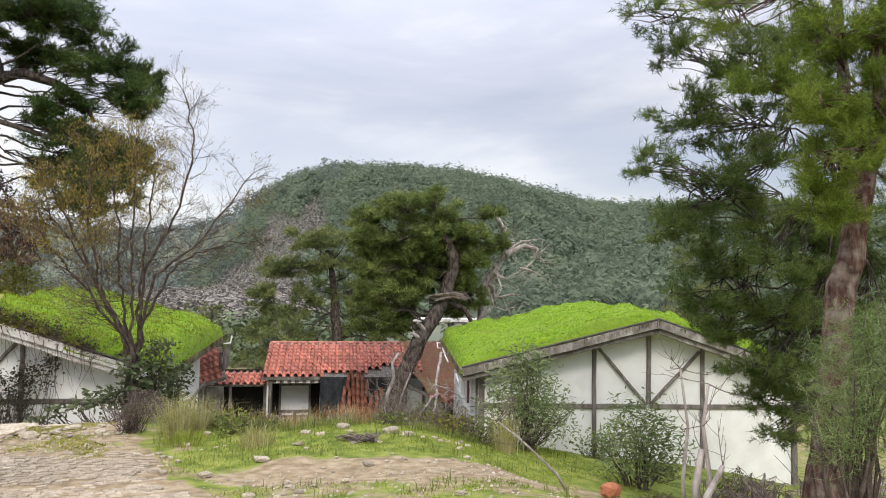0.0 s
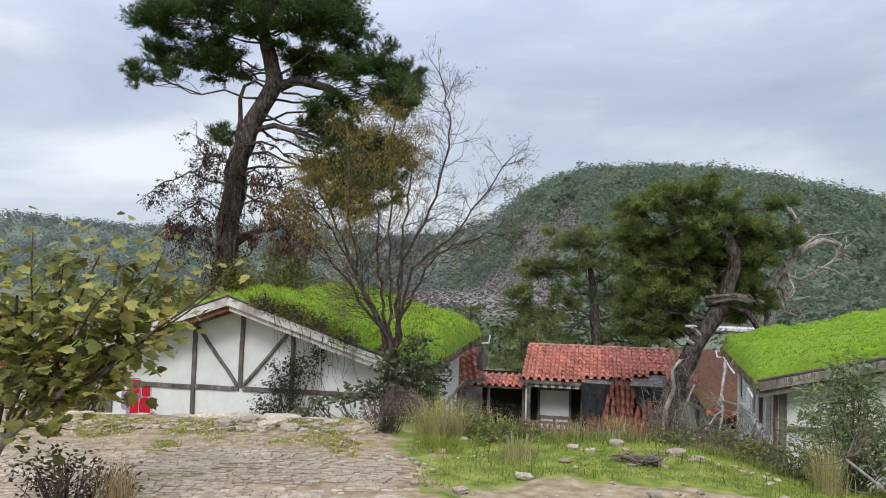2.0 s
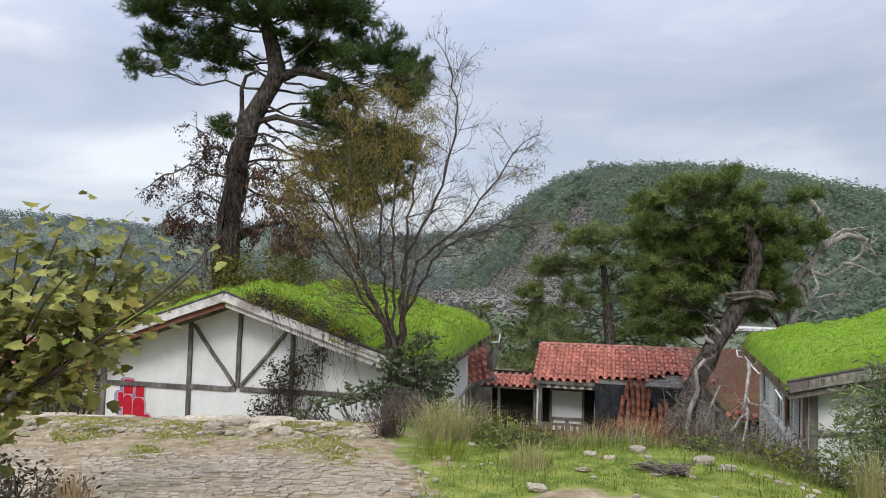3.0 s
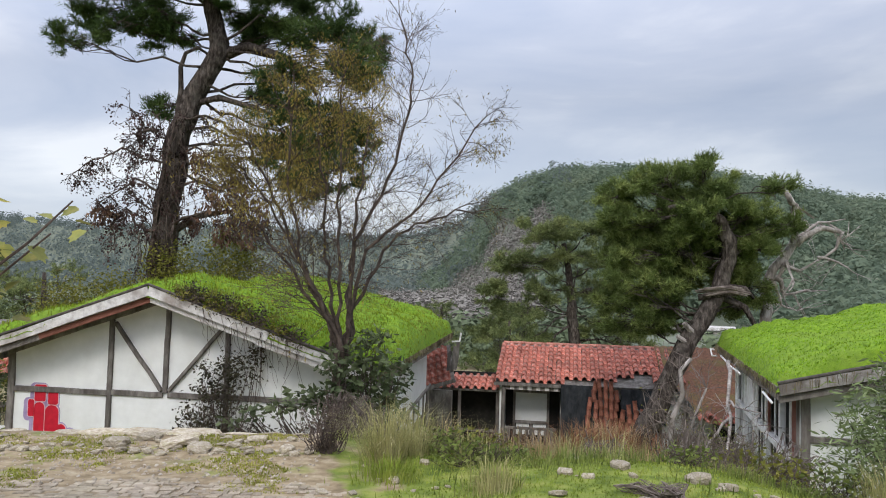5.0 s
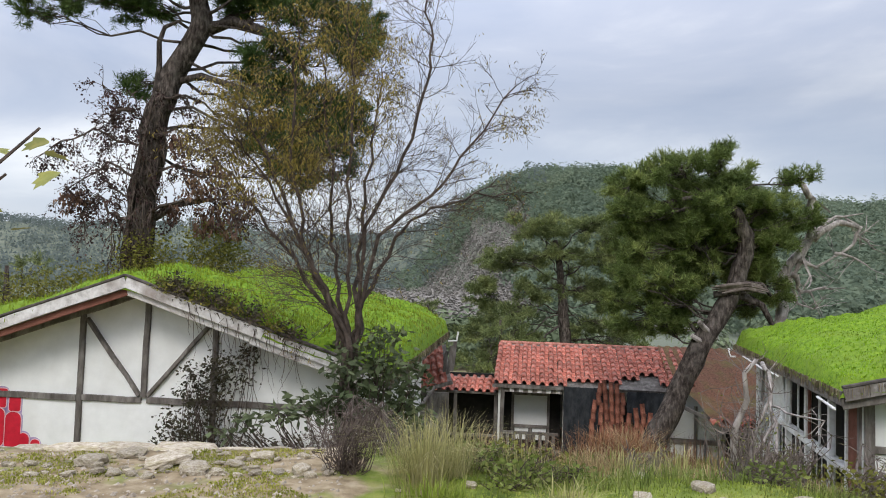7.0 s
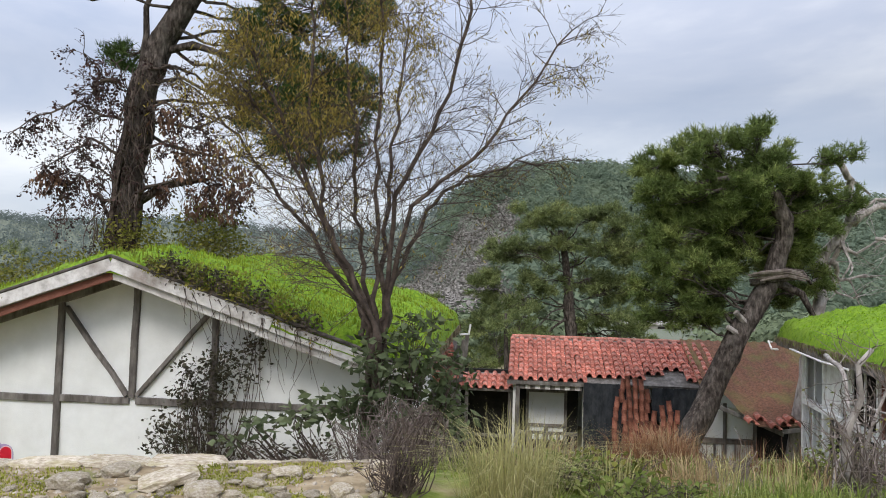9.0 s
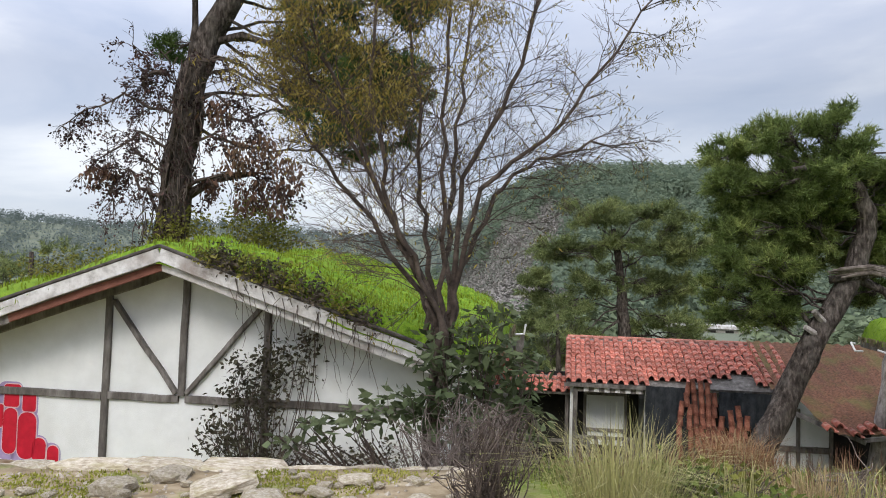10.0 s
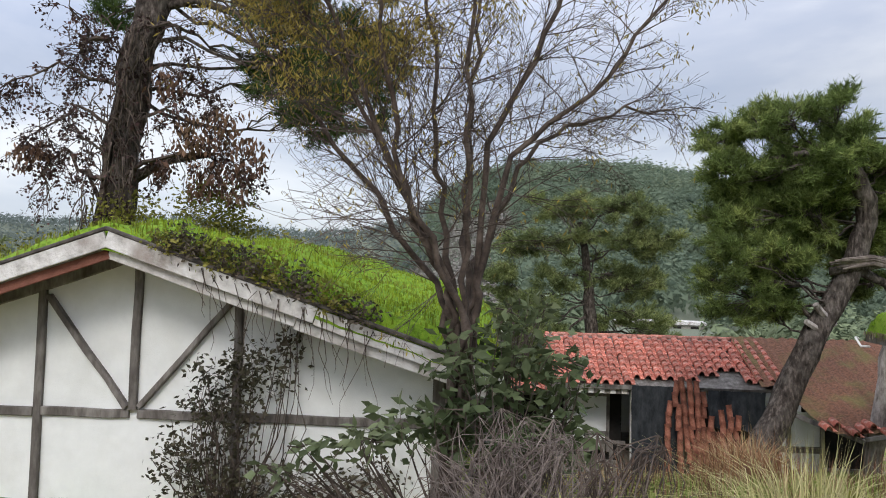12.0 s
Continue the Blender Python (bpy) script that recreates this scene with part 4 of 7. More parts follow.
def felt(x0, x1, z0, z1, seed):
    """A hanging sheet of roofing felt, creased down its length."""
    verts, faces = [], []
    nx_, nz_ = 16, 14
    for k, dy in ((0, 0.0), (1, 0.02)):
        for j in range(nz_ + 1):
            for i in range(nx_ + 1):
                u, v = i / nx_, j / nz_
                x = x0 + (x1 - x0) * u + 0.03 * fbm(v * 3, seed, 2)
                z = z1 + (z0 - z1) * v + (0.18 * fbm(u * 4, seed + 2, 1.5) if j == nz_ else 0)
                y = -0.10 - 0.16 * v + 0.05 * math.sin(u * 26 + 2 * fbm(v * 2, seed, 1)) + dy
                verts.append((x, y, z))
    m = (nx_ + 1) * (nz_ + 1)
    for j in range(nz_):
        for i in range(nx_):
            a = j * (nx_ + 1) + i
            faces.append((a, a + 1, a + nx_ + 2, a + nx_ + 1))
            faces.append((m + a + 1, m + a, m + a + nx_ + 1, m + a + nx_ + 2))
    return verts, faces


part("roofing_felt", felt(2.55, 3.95, -0.9, 2.42, 1.0), TARP, outb, "torn black roofing felt", smooth=True)
part("roofing_felt", felt(4.75, 6.4, 1.15, 2.35, 5.0), TARP, outb, "torn black roofing felt", smooth=True)

# columns of tiles that slid off and hang down the front, and a heap of them
heap = empty("slipped_tiles", pose(4.14, 33.44, -5.2, 0, 0, -12))
rng = random.Random(9)
barrel = Shape()
ring = [(-math.cos(math.pi * i / 8) * 0.085, math.sin(math.pi * i / 8) * 0.10) for i in range(9)]
barrel.add([(x, 0.0, z) for x, z in ring] + [(x * 0.95, 0.44, z * 0.95) for x, z in ring] + [(x * 0.86, 0.0, z * 0.84) for x, z in ring] + [(x * 0.85, 0.44, z * 0.85) for x, z in ring],
           [(i, i + 1, i + 10, i + 9) for i in range(8)] + [(i + 19, i + 18, i + 27, i + 28) for i in range(8)] + [(i + 1, i, i + 18, i + 19) for i in range(8)])
slid = bpy.data.meshes.new("roof_tile")
slid.from_pydata(barrel.v, [], barrel.f)
slid.materials.append(SLIPPED)
slid.update()
for x0, top_z, bottom, dx in ((3.28, 1.6, -2.2, 0.05), (3.45, 2.2, -2.2, -0.05), (3.66, 2.3, -2.2, -0.06), (3.88, 2.25, -2.2, -0.02), (4.08, 2.2, -2.2, 0.02), (4.30, 1.9, -2.2, 0.1), (4.44, 1.2, -2.2, 0.12),
                              (4.52, 1.1, -1.7, 0.0), (4.72, 1.45, -1.7, 0.02), (4.92, 1.6, -1.7, 0.05), (5.14, 1.3, -1.8, 0.14), (5.64, 0.5, -1.9, 0.2), (5.86, 0.0, -1.9, 0.2), (4.55, 0.2, -1.7, 0.1), (4.62, 0.8, -2.2, -0.04), (4.86, 0.6, -2.2, -0.1), (5.1, 0.4, -2.2, 0.1), (4.2, 1.0, -2.3, -0.1)):
    z, x = top_z, x0
    while z > bottom:
        t = new("roof_tile", slid)
        t.parent = heap
        depth_ = -0.25 - 0.22 * (top_z - z) - (0.35 if x0 > 4.6 else 0)
        t.matrix_basis = pose(x + rng.uniform(-0.025, 0.025), depth_ + rng.uniform(-0.03, 0.03), z, 80 + rng.uniform(-4, 4), rng.uniform(-8, 8), rng.uniform(-7, 7) - dx * 40)
        z -= 0.33
        x -= dx * 0.33
tagged(heap, "rust-red roof tiles slipped down in rows and heaped", "roof tiles")

# the needle-strewn slope that reaches lower, with a torn edge
verts, faces = [], []
nu_, nv_ = 60, 40
for j in range(nv_ + 1):
    for i in range(nu_ + 1):
        u, v = i / nu_, j / nv_
        x = 6.3 + 5.2 * u
        drop = 2.3 * smooth01(0.06, 0.24, u) + 0.18 * fbm(x, 2.0, 1.3)
        s_ = 3.5 - (3.5 + drop) * v
        sag = -0.10 * math.sin(math.pi * v) * math.sin(math.pi * u)
        p = plane @ Vector((x, s_, 0.12 + sag + 0.03 * math.sin(x / PITCH * 2 * math.pi) + 0.03 * fbm(x, s_, 3.0)))
        verts.append(tuple(p))
for j in range(nv_):
    for i in range(nu_):
        a = j * (nu_ + 1) + i
        faces.append((a, a + nu_ + 1, a + nu_ + 2, a + 1))
part("mossy_slope", (verts, faces), MOSSROOF, outb, "brown slope of tiles under fallen needles", smooth=True)
edge_tile = tile_mesh(0.33, 0.40)
for i in range(14):
    t = new("roof_tile", edge_tile)
    t.parent = outb
    x = 7.3 + i * 0.30
    t.matrix_basis = plane @ pose(x, -2.4 + 0.25 * math.sin(i * 2.1), 0.14, rng.uniform(-8, 8), rng.uniform(-6, 6), rng.uniform(-12, 12))
for a, b in (((8.2, -2.2, 1.5), (9.3, -2.5, 1.75)), ((9.3, -2.5, 1.75), (10.6, -2.2, 1.35)), ((6.4, -0.4, 2.05), (8.2, -2.3, 1.45))):
    part("rafter", Shape().beam(a, b, 0.06, 0.13, wob=0.012), OLDWOOD, outb)
tagged(outb, "derelict low building, red tiled roof half collapsed", "outbuilding")

# its lower neighbour to one side
lean = empty("lean_to", pose(1.0, 34.6, -5.4, 0, 0, -12))
lp = pose(0, 0, 2.2, 20, 0, 0)
lay_tiles(lean, lp, 3.3, 1.2, 0.30, 0.36, 8)
part("roof_deck", Shape().prism([(0, -0.02), (3.3, -0.02), (3.3, -0.09), (0, -0.09)], 0.04, 1.4), OLDWOOD, lean).matrix_basis = lp
for x in (0.1, 1.6, 3.1):
    part("post", Shape().beam((x, 0.2, -1.5), (x, 0.2, 2.2), 0.12, 0.12, up=(0, 1, 0), wob=0.01), TIMBER, lean)
# shade of the open front, painted as a near-black back panel
part("wall", Shape().box(0.0, 3.5, 1.2, 1.3, -1.5, 2.75), DARK, lean, "near-black panel painting the shade under the lean-to")
part("rail", Shape().box(0.1, 3.1, 0.14, 0.20, 0.55, 0.65), TIMBER, lean)
tagged(lean, "small open lean-to with a red tiled roof", "lean-to")

# long white-roofed building far down the valley
far_b = empty("long_white_building", pose(53.0, 140.5, -9.0, 0, 0, -19))
part("roof", Shape().prism([(-8, 2.2), (8, 2.2), (8, 2.75), (-8, 2.75)], -0.4, 6.0), FASCIA, far_b, "long white roof")
part("wall", Shape().box(-7.7, 7.7, 0, 5.6, -1.0, 2.19), CONCRETE, far_b)
for i in range(5):
    part("window", Shape().box(-6.6 + i * 3.0, -5.2 + i * 3.0, -0.04, 0.02, 0.9, 1.9), DARK, far_b)
tagged(far_b, "long low building with a white roof in the valley", "building")

# broken tiled annex behind the first house, and the stair rail beside it
annex = empty("tiled_annex", pose(1.2, 33.2, -3.05, 0, 0, -12))
slope = pose(0, 0, 0, 46, -18, 0)
lay_tiles(annex, slope, 1.1, 1.75, 0.25, 0.34, 12, gap=0.08)
part("roof_deck", Shape().prism([(0, -0.02), (1.15, -0.02), (1.15, -0.09), (0, -0.09)], 0.03, 1.8), OLDWOOD, annex).matrix_basis = slope
part("verge_board", Shape().beam((-0.05, -0.05, -0.04), (1.15, -0.05, 0.36), 0.05, 0.14), OLDWOOD, annex)
part("wall", Shape().box(0.0, 1.0, 0.15, 0.3, -2.6, -0.06), OLDWOOD, annex)
for x, z in ((0.75, 0.5), (0.92, 0.7), (1.06, 0.85)):
    part("torn_board", Shape().beam((x, 0.3, z - 0.15), (x + 0.12, 0.35, z + 0.9), 0.13, 0.03, up=(0, 1, 0), wob=0.02), OLDWOOD, annex)
part("gutter", Shape().tube([(0.9, 0.5, 1.75), (1.2, 0.45, 1.78), (1.25, 0.45, 2.1)], [0.035] * 3, 7), WHITEPAINT, annex, "bent white gutter pipe")
tagged(annex, "small annex with broken red tiles, behind the house", "annex")
rail = empty("stair_rail", LHM @ pose(4.5, 1.6, 0))
part("handrail", Shape().beam((0, 0, -0.3), (0.9, 3.4, 1.0), 0.06, 0.09), OLDWOOD, rail)
for i in range(11):
    t = (i + 0.5) / 11
    part("baluster", Shape().beam((0.9 * t, 3.4 * t, -1.4 + 1.3 * t), (0.9 * t, 3.4 * t, -0.32 + 1.3 * t), 0.05, 0.03, up=(0, 1, 0)), OLDWOOD, rail)
tagged(rail, "weathered grey wooden stair rail beside the house", "railing")


# low tiled house seen past the corner of the first one
YELLOWWALL = material("stained_yellow_plaster", [(0.34, 0.30, 0.17), (0.46, 0.42, 0.27), (0.56, 0.53, 0.40)], 2.0, 0.9, 0.4, 40, stain=(0.22, 0.22, 0.10), stain_scale=1.3, stain_amount=0.7)
low_h = empty("low_house", pose(-18.0, 28.6, -4.6, 0, 0, -4))
lay_tiles(low_h, pose(0, -0.35, 2.40, 22, 0, 0), 6.9, 2.2, 0.33, 0.36, 17)
part("roof_deck", Shape().prism([(0, -0.02), (7.0, -0.02), (7.0, -0.10), (0, -0.10)], 0.04, 4.0), OLDWOOD, low_h).matrix_basis = pose(0, -0.35, 2.40, 22, 0, 0)
part("wall", Shape().box(0.1, 4.2, 0.0, 0.2, -0.6, 2.5), YELLOWWALL, low_h)
part("wall", Shape().box(5.0, 6.9, 0.0, 0.2, -0.6, 2.5), YELLOWWALL, low_h)
# doorway gap closed by a near-black panel in place of its shade
part("wall", Shape().box(4.2, 5.0, 0.9, 1.0, -0.6, 2.6), DARK, low_h, "near-black panel painting the shade in the doorway")
part("back_wall", Shape().box(0.1, 6.9, 3.2, 3.4, -0.6, 3.4), YELLOWWALL, low_h)
for x in (4.22, 5.35, 6.0, 6.75):
    part("post", Shape().beam((x, -0.08, -0.6), (x, -0.08, 2.35), 0.11, 0.11, up=(0, 1, 0), wob=0.01), OLDWOOD, low_h)
for z, mat in ((0.86, WHITEPAINT), (1.55, OLDWOOD)):
    part("rail", Shape().box(4.3, 6.9, -0.10, -0.02, z - 0.07, z + 0.07), mat, low_h)
for i in range(11):
    part("baluster", Shape().box(4.45 + i * 0.22, 4.52 + i * 0.22, -0.08, -0.03, 0.92, 1.5), OLDWOOD, low_h)
tagged(low_h, "low yellow-walled house with a red tiled roof", "house")


# ---- trees ----
pine("pine_tree", (-7.7, 30.5, -3.2),
     [(-0.45, 0.0), (-0.2, 3.5), (-0.16, 5.1), (-0.06, 7.2), (0.2, 9.1), (0.66, 10.4), (1.5, 11.8), (1.2, 12.9), (0.9, 14.2), (1.2, 15.8)],
     [(-3.8, 0, 12.1, 0.7, 0.4), (-3.1, 0, 12.8, 1.0, 0.6), (-1.6, 0, 12.6, 1.1, 0.6), (-0.2, 0.4, 12.5, 0.9, 0.5), (-2.7, 0, 14.1, 1.3, 0.9), (-1.3, 0, 13.3, 1.2, 0.7),
      (-1.1, 0, 14.8, 1.5, 0.8), (1.1, 0.4, 14.0, 1.4, 0.8), (2.8, 0, 14.4, 1.4, 0.9), (4.1, 0, 14.0, 1.3, 0.8), (5.4, 0, 13.0, 1.2, 0.8), (6.4, 0, 11.6, 0.9, 0.8),
      (4.6, 0, 12.4, 1.2, 0.6), (2.9, 0.4, 12.8, 1.1, 0.5), (-0.6, 0, 9.9, 0.55, 0.5), (3.8, 0, 10.9, 1.0, 0.6), (2.7, 0.3, 10.5, 0.8, 0.5), (5.9, 0, 11.2, 0.9, 0.6),
      (6.5, 0, 12.3, 0.8, 0.7), (0.3, 0, 16.0, 2.2, 1.1), (3.0, 0, 16.0, 2.0, 1.1), (4.0, 0.4, 9.9, 1.3, 0.9), (5.5, 0.4, 9.3, 1.3, 1.0), (6.2, 0.4, 9.0, 0.7, 0.9),
      (5.5, 0.4, 7.9, 1.0, 0.9), (4.4, 0.4, 7.5, 0.9, 0.8), (3.3, 0.4, 8.7, 1.0, 0.9), (4.5, 0.4, 8.6, 1.0, 0.9), (2.2, 0.3, 13.3, 1.2, 0.6)],
     21, (BARK, NEEDLE), 0.52, top_r=0.42, density=205, needle=0.33, width=0.012, bursts=9,
     limbs=(([(1.5, 11.7), (2.4, 12.1), (3.6, 11.8), (4.4, 11.3), (4.8, 10.5)], 0.21), ([(-0.1, 8.7), (0.1, 9.6), (0.2, 10.5), (0.15, 11.3), (0.3, 11.8), (0.7, 12.0), (1.2, 11.7)], 0.12),
            ([(0.0, 5.6), (0.9, 6.2), (2.0, 6.4)], 0.17), ([(-0.4, 4.6), (-0.6, 5.2), (-0.95, 5.9)], 0.10), ([(0.5, 10.0), (1.5, 10.3), (2.6, 10.0), (4.0, 9.6), (5.4, 8.6)], 0.13)),
     label="tall leaning pine, dark crown, its trunk hung with withered ivy")


def hanging_ivy(base, arms, bundles, seed):
    """Withered ivy: a rooted vine up the trunk, crooked bare arms with dark leaves at their tips, and hanging bundles of brown leaves."""
    rng, r = random.Random(seed), np.random.RandomState(seed)
    ob = empty("withered_ivy", pose(*base))
    s, ends = Shape(), []
    s.tube([(-0.5, 0.0, 0.0), (-0.45, -0.05, 3.5), (-0.3, -0.1, 6.0), (0.0, -0.1, 8.0), (0.25, -0.1, 9.4)], [0.09, 0.08, 0.07, 0.05, 0.03], 6)
    for line, r0 in arms:
        fine = []
        pts = [Vector((x, rng.uniform(-0.3, 0.3), z)) for x, z in line]
        for a, b in zip(pts, pts[1:]):
            for k in range(3):
                fine.append(a.lerp(b, k / 3) + Vector((rng.uniform(-1, 1), rng.uniform(-1, 1), rng.uniform(-1, 1))) * 0.07)
        fine.append(pts[-1])
        s.tube(fine, taper(r0, 0.012, len(fine)), 5)
        for i in range(2, len(fine)):
            for _ in range(4):
                d = Vector((rng.gauss(0, 0.8), rng.gauss(0, 0.6), rng.gauss(-0.25, 0.7)))
                branch(s, fine[i], d, rng.uniform(0.3, 0.75), 0.014, 1, rng, ends, 0.9, -0.14, (2, 4), 0.6, 3)
    for _ in range(170):
        z = rng.uniform(4.4, 9.6)
        x = -0.15 + 0.06 * (z - 5) + rng.gauss(0, 0.42)
        y = -0.25 + rng.gauss(0, 0.3)
        line = bent((x, y, z), (x + rng.uniform(-0.35, 0.35), y, z - rng.uniform(0.4, 1.3)), rng, 0.4, 5)
        s.tube(line, taper(0.02, 0.005, 6), 3)
        ends.extend(line[2:])
    part("stem", s, TWIG, ob)
    E = np.array([tuple(p) for p in ends])
    E = E[r.rand(len(E)) < 0.34]
    E = np.concatenate([E + r.normal(size=E.shape) * 0.06 for _ in range(4)])
    np_obj("foliage", [leaves(E, r, 0.085, 0.036, 0.5)], IVY, ob)["kind"] = "stuff"
    Q = []
    for x, z, w, h in bundles:
        n = int(260 * w * h) + 40
        p = r.normal(size=(n, 3)) * np.array([0.42 * w, 0.35 * w, 0.0])
        p[:, 2] = (r.rand(n) - 0.5) * h
        Q.append(p + np.array([x, -0.1, z]))
    np_obj("dead_leaves", [leaves(np.concatenate(Q), r, 0.19, 0.036, 1.6)], BROWNLEAF, ob, "hanging bundles of dead brown leaves")["kind"] = "stuff"
    return tagged(ob, "withered brown ivy hanging from the pine's trunk", "climber")


BROWNLEAF = leafmat("dead_brown_leaves", (0.06, 0.035, 0.025), (0.14, 0.08, 0.055), (0.25, 0.16, 0.10), sss=0.15)
hanging_ivy((-7.7, 30.0, -3.2),
            [([(-0.2, 8.9), (-0.7, 9.0), (-1.0, 8.6), (-0.95, 9.3), (-1.25, 9.7)], 0.07), ([(-0.2, 7.9), (-0.9, 8.1), (-1.4, 8.3), (-2.4, 7.95), (-3.0, 7.4)], 0.05),
             ([(-0.2, 7.0), (-1.0, 7.3), (-1.8, 6.9), (-2.2, 6.3)], 0.05), ([(-0.3, 5.6), (-0.95, 5.85), (-1.3, 6.4), (-1.7, 6.0), (-1.7, 5.2)], 0.06),
             ([(0.0, 5.7), (0.9, 6.2), (2.0, 6.4), (2.6, 6.2), (2.9, 5.9)], 0.06), ([(0.2, 7.0), (1.0, 7.3), (1.7, 7.1), (2.3, 6.9)], 0.05),
             ([(0.2, 8.2), (0.9, 8.5), (1.6, 8.1), (2.2, 7.5)], 0.05), ([(0.1, 9.3), (0.9, 9.6), (1.5, 9.0), (1.8, 8.2)], 0.05), ([(-0.2, 6.3), (-0.8, 6.5), (-1.3, 7.2)], 0.04)],
            [(-2.15, 6.1, 0.35, 0.6), (-1.8, 6.3, 0.3, 0.4), (2.8, 5.6, 0.4, 0.9), (2.3, 5.8, 0.45, 0.8), (1.85, 5.7, 0.4, 0.9), (1.6, 6.8, 0.6, 1.0), (2.3, 6.9, 0.7, 1.1), (1.0, 5.9, 0.3, 0.6),
             (3.1, 6.3, 0.5, 1.0), (1.1, 8.0, 0.5, 0.7)], 31)

leaning = pine("pine_tree", (8.3, 29.1, -5.2),
     [(-0.7, 0.0), (0.05, 1.7), (0.62, 2.8), (1.3, 4.3), (1.95, 5.35), (2.55, 6.4), (2.8, 7.5), (2.57, 8.3), (2.1, 8.65), (1.4, 9.1)],
     [(-0.9, 0.3, 9.2, 0.7, 0.55), (-1.0, 0.3, 8.4, 0.7, 0.6), (-0.4, 0.3, 9.6, 0.7, 0.5), (0.6, 0.3, 9.8, 0.9, 0.6), (1.8, 0.5, 10.0, 0.9, 0.55), (2.7, 0.6, 9.5, 0.8, 0.55),
      (3.6, 0.5, 8.9, 0.7, 0.6), (4.6, 0.3, 9.6, 0.55, 0.4), (-0.8, 0.3, 7.2, 0.75, 0.7), (-1.0, 0.3, 6.3, 0.6, 0.55), (-0.1, 0.3, 7.8, 0.9, 0.8), (0.7, 0.4, 8.5, 1.0, 0.8),
      (0.2, 0.3, 6.5, 0.8, 0.7), (1.6, 1.0, 9.2, 1.0, 0.8), (3.7, 0.4, 7.6, 0.7, 0.65), (-0.3, 0.3, 5.5, 0.6, 0.45), (5.0, 0.4, 8.4, 0.45, 0.5), (1.0, 0.8, 7.4, 0.9, 0.8),
      (0.7, 0.8, 5.9, 0.7, 0.6), (3.3, 0.9, 8.2, 0.8, 0.8), (1.7, 1.2, 6.8, 0.9, 0.9), (1.2, 0.6, 8.0, 1.0, 0.8), (2.2, -0.2, 9.3, 0.7, 0.5), (3.2, -0.3, 8.7, 0.6, 0.5),
      (2.0, 0.9, 7.7, 0.9, 0.8), (3.4, 0.6, 7.0, 0.7, 0.6), (1.5, -0.2, 8.7, 0.6, 0.5),
      (0.3, 0.8, 5.0, 0.7, 0.5), (1.0, 1.4, 5.2, 0.7, 0.6), (3.3, 1.3, 6.5, 0.7, 0.7), (4.0, 1.0, 6.2, 0.6, 0.6), (3.6, 1.3, 5.5, 0.7, 0.5), (-0.6, 0.6, 4.9, 0.6, 0.4), (-1.2, 0.5, 5.6, 0.5, 0.4), (2.6, 1.6, 7.2, 0.8, 0.8), (4.3, 0.8, 8.2, 0.6, 0.6)],
     22, (BARK, NEEDLE5), 0.37, top_r=0.5, density=295, needle=0.30, width=0.011, bursts=9, depth=0.8,
     limbs=(([(1.7, 4.4), (1.1, 4.8), (0.9, 5.1)], 0.10), ([(2.4, 6.0), (3.3, 5.6), (4.0, 4.4)], 0.16), ([(2.0, 5.9), (2.6, 6.3), (3.3, 6.25), (3.6, 5.9)], 0.13),
            ([(1.7, -0.05, 5.9), (2.4, -0.3, 6.0), (3.1, -0.2, 6.05)], 0.12), ([(2.7, 7.2), (3.3, 7.6), (3.9, 7.5)], 0.10), ([(2.1, 8.6), (1.0, 8.9), (0.0, 8.7)], 0.12)),
     label="leaning pine with a dense crown beside the tiled roof", shade_label="green needles")
# torn grey wood round the fork, and two sawn stubs
stub_rng = random.Random(27)
for k in range(6):
    a0 = k * 1.05
    part("torn_wood", Shape().tube([(2.1 + 0.18 * math.cos(a0) - 0.45, -0.36 + 0.1 * math.sin(a0), 5.95 + 0.05 * k), (2.6, -0.42, 6.12 + 0.03 * k), (3.25 + 0.1 * math.sin(k), -0.30, 5.98 + 0.05 * k)],
                                   [0.02, 0.06, 0.015], 6, 0.35, stub_rng), GREYTWIG, leaning, "torn grey wood")
part("stub", Shape().tube([(1.75, -0.1, 4.55), (1.35, -0.25, 4.85), (1.15, -0.3, 5.05)], [0.12, 0.09, 0.08], 7, 0.1, stub_rng), DEADWOOD, leaning, "sawn branch stub")
part("stub", Shape().tube([(1.6, -0.1, 4.3), (1.15, -0.2, 4.5), (0.95, -0.2, 4.62)], [0.10, 0.08, 0.07], 7, 0.1, stub_rng), DEADWOOD, leaning, "sawn branch stub")


def dead_tree(base, lines, seed, label):
    rng = random.Random(seed)
    ob = empty("dead_tree", pose(*base))
    for i, (line, r0) in enumerate(lines):
        pts = [Vector((x, rng.uniform(-0.15, 0.15), z)) for x, z in line]
        fine = []
        for a, b in zip(pts, pts[1:]):
            for k in range(3):
                fine.append(a.lerp(b, k / 3) + Vector((rng.uniform(-1, 1), rng.uniform(-1, 1), rng.uniform(-1, 1))) * r0 * 0.5)
        fine.append(pts[-1])
        part("trunk" if i == 0 else "limb", Shape().tube(fine, taper(r0, r0 * 0.25, len(fine)), 7, 0.15, rng), DEADWOOD, ob, smooth=True)
        s = Shape()
        for _ in range(5):
            k = rng.randint(len(fine) // 3, len(fine) - 1)
            d = Vector((rng.uniform(-1, 1), rng.uniform(-0.5, 0.5), rng.uniform(-0.9, 0.6)))
            branch(s, fine[k], d, rng.uniform(0.5, 1.2), r0 * 0.3, 1, rng, [], 0.8, -0.06, (1, 3))
        part("twig", s, DEADWOOD, ob)["kind"] = "stuff"
    return tagged(ob, label, "tree")


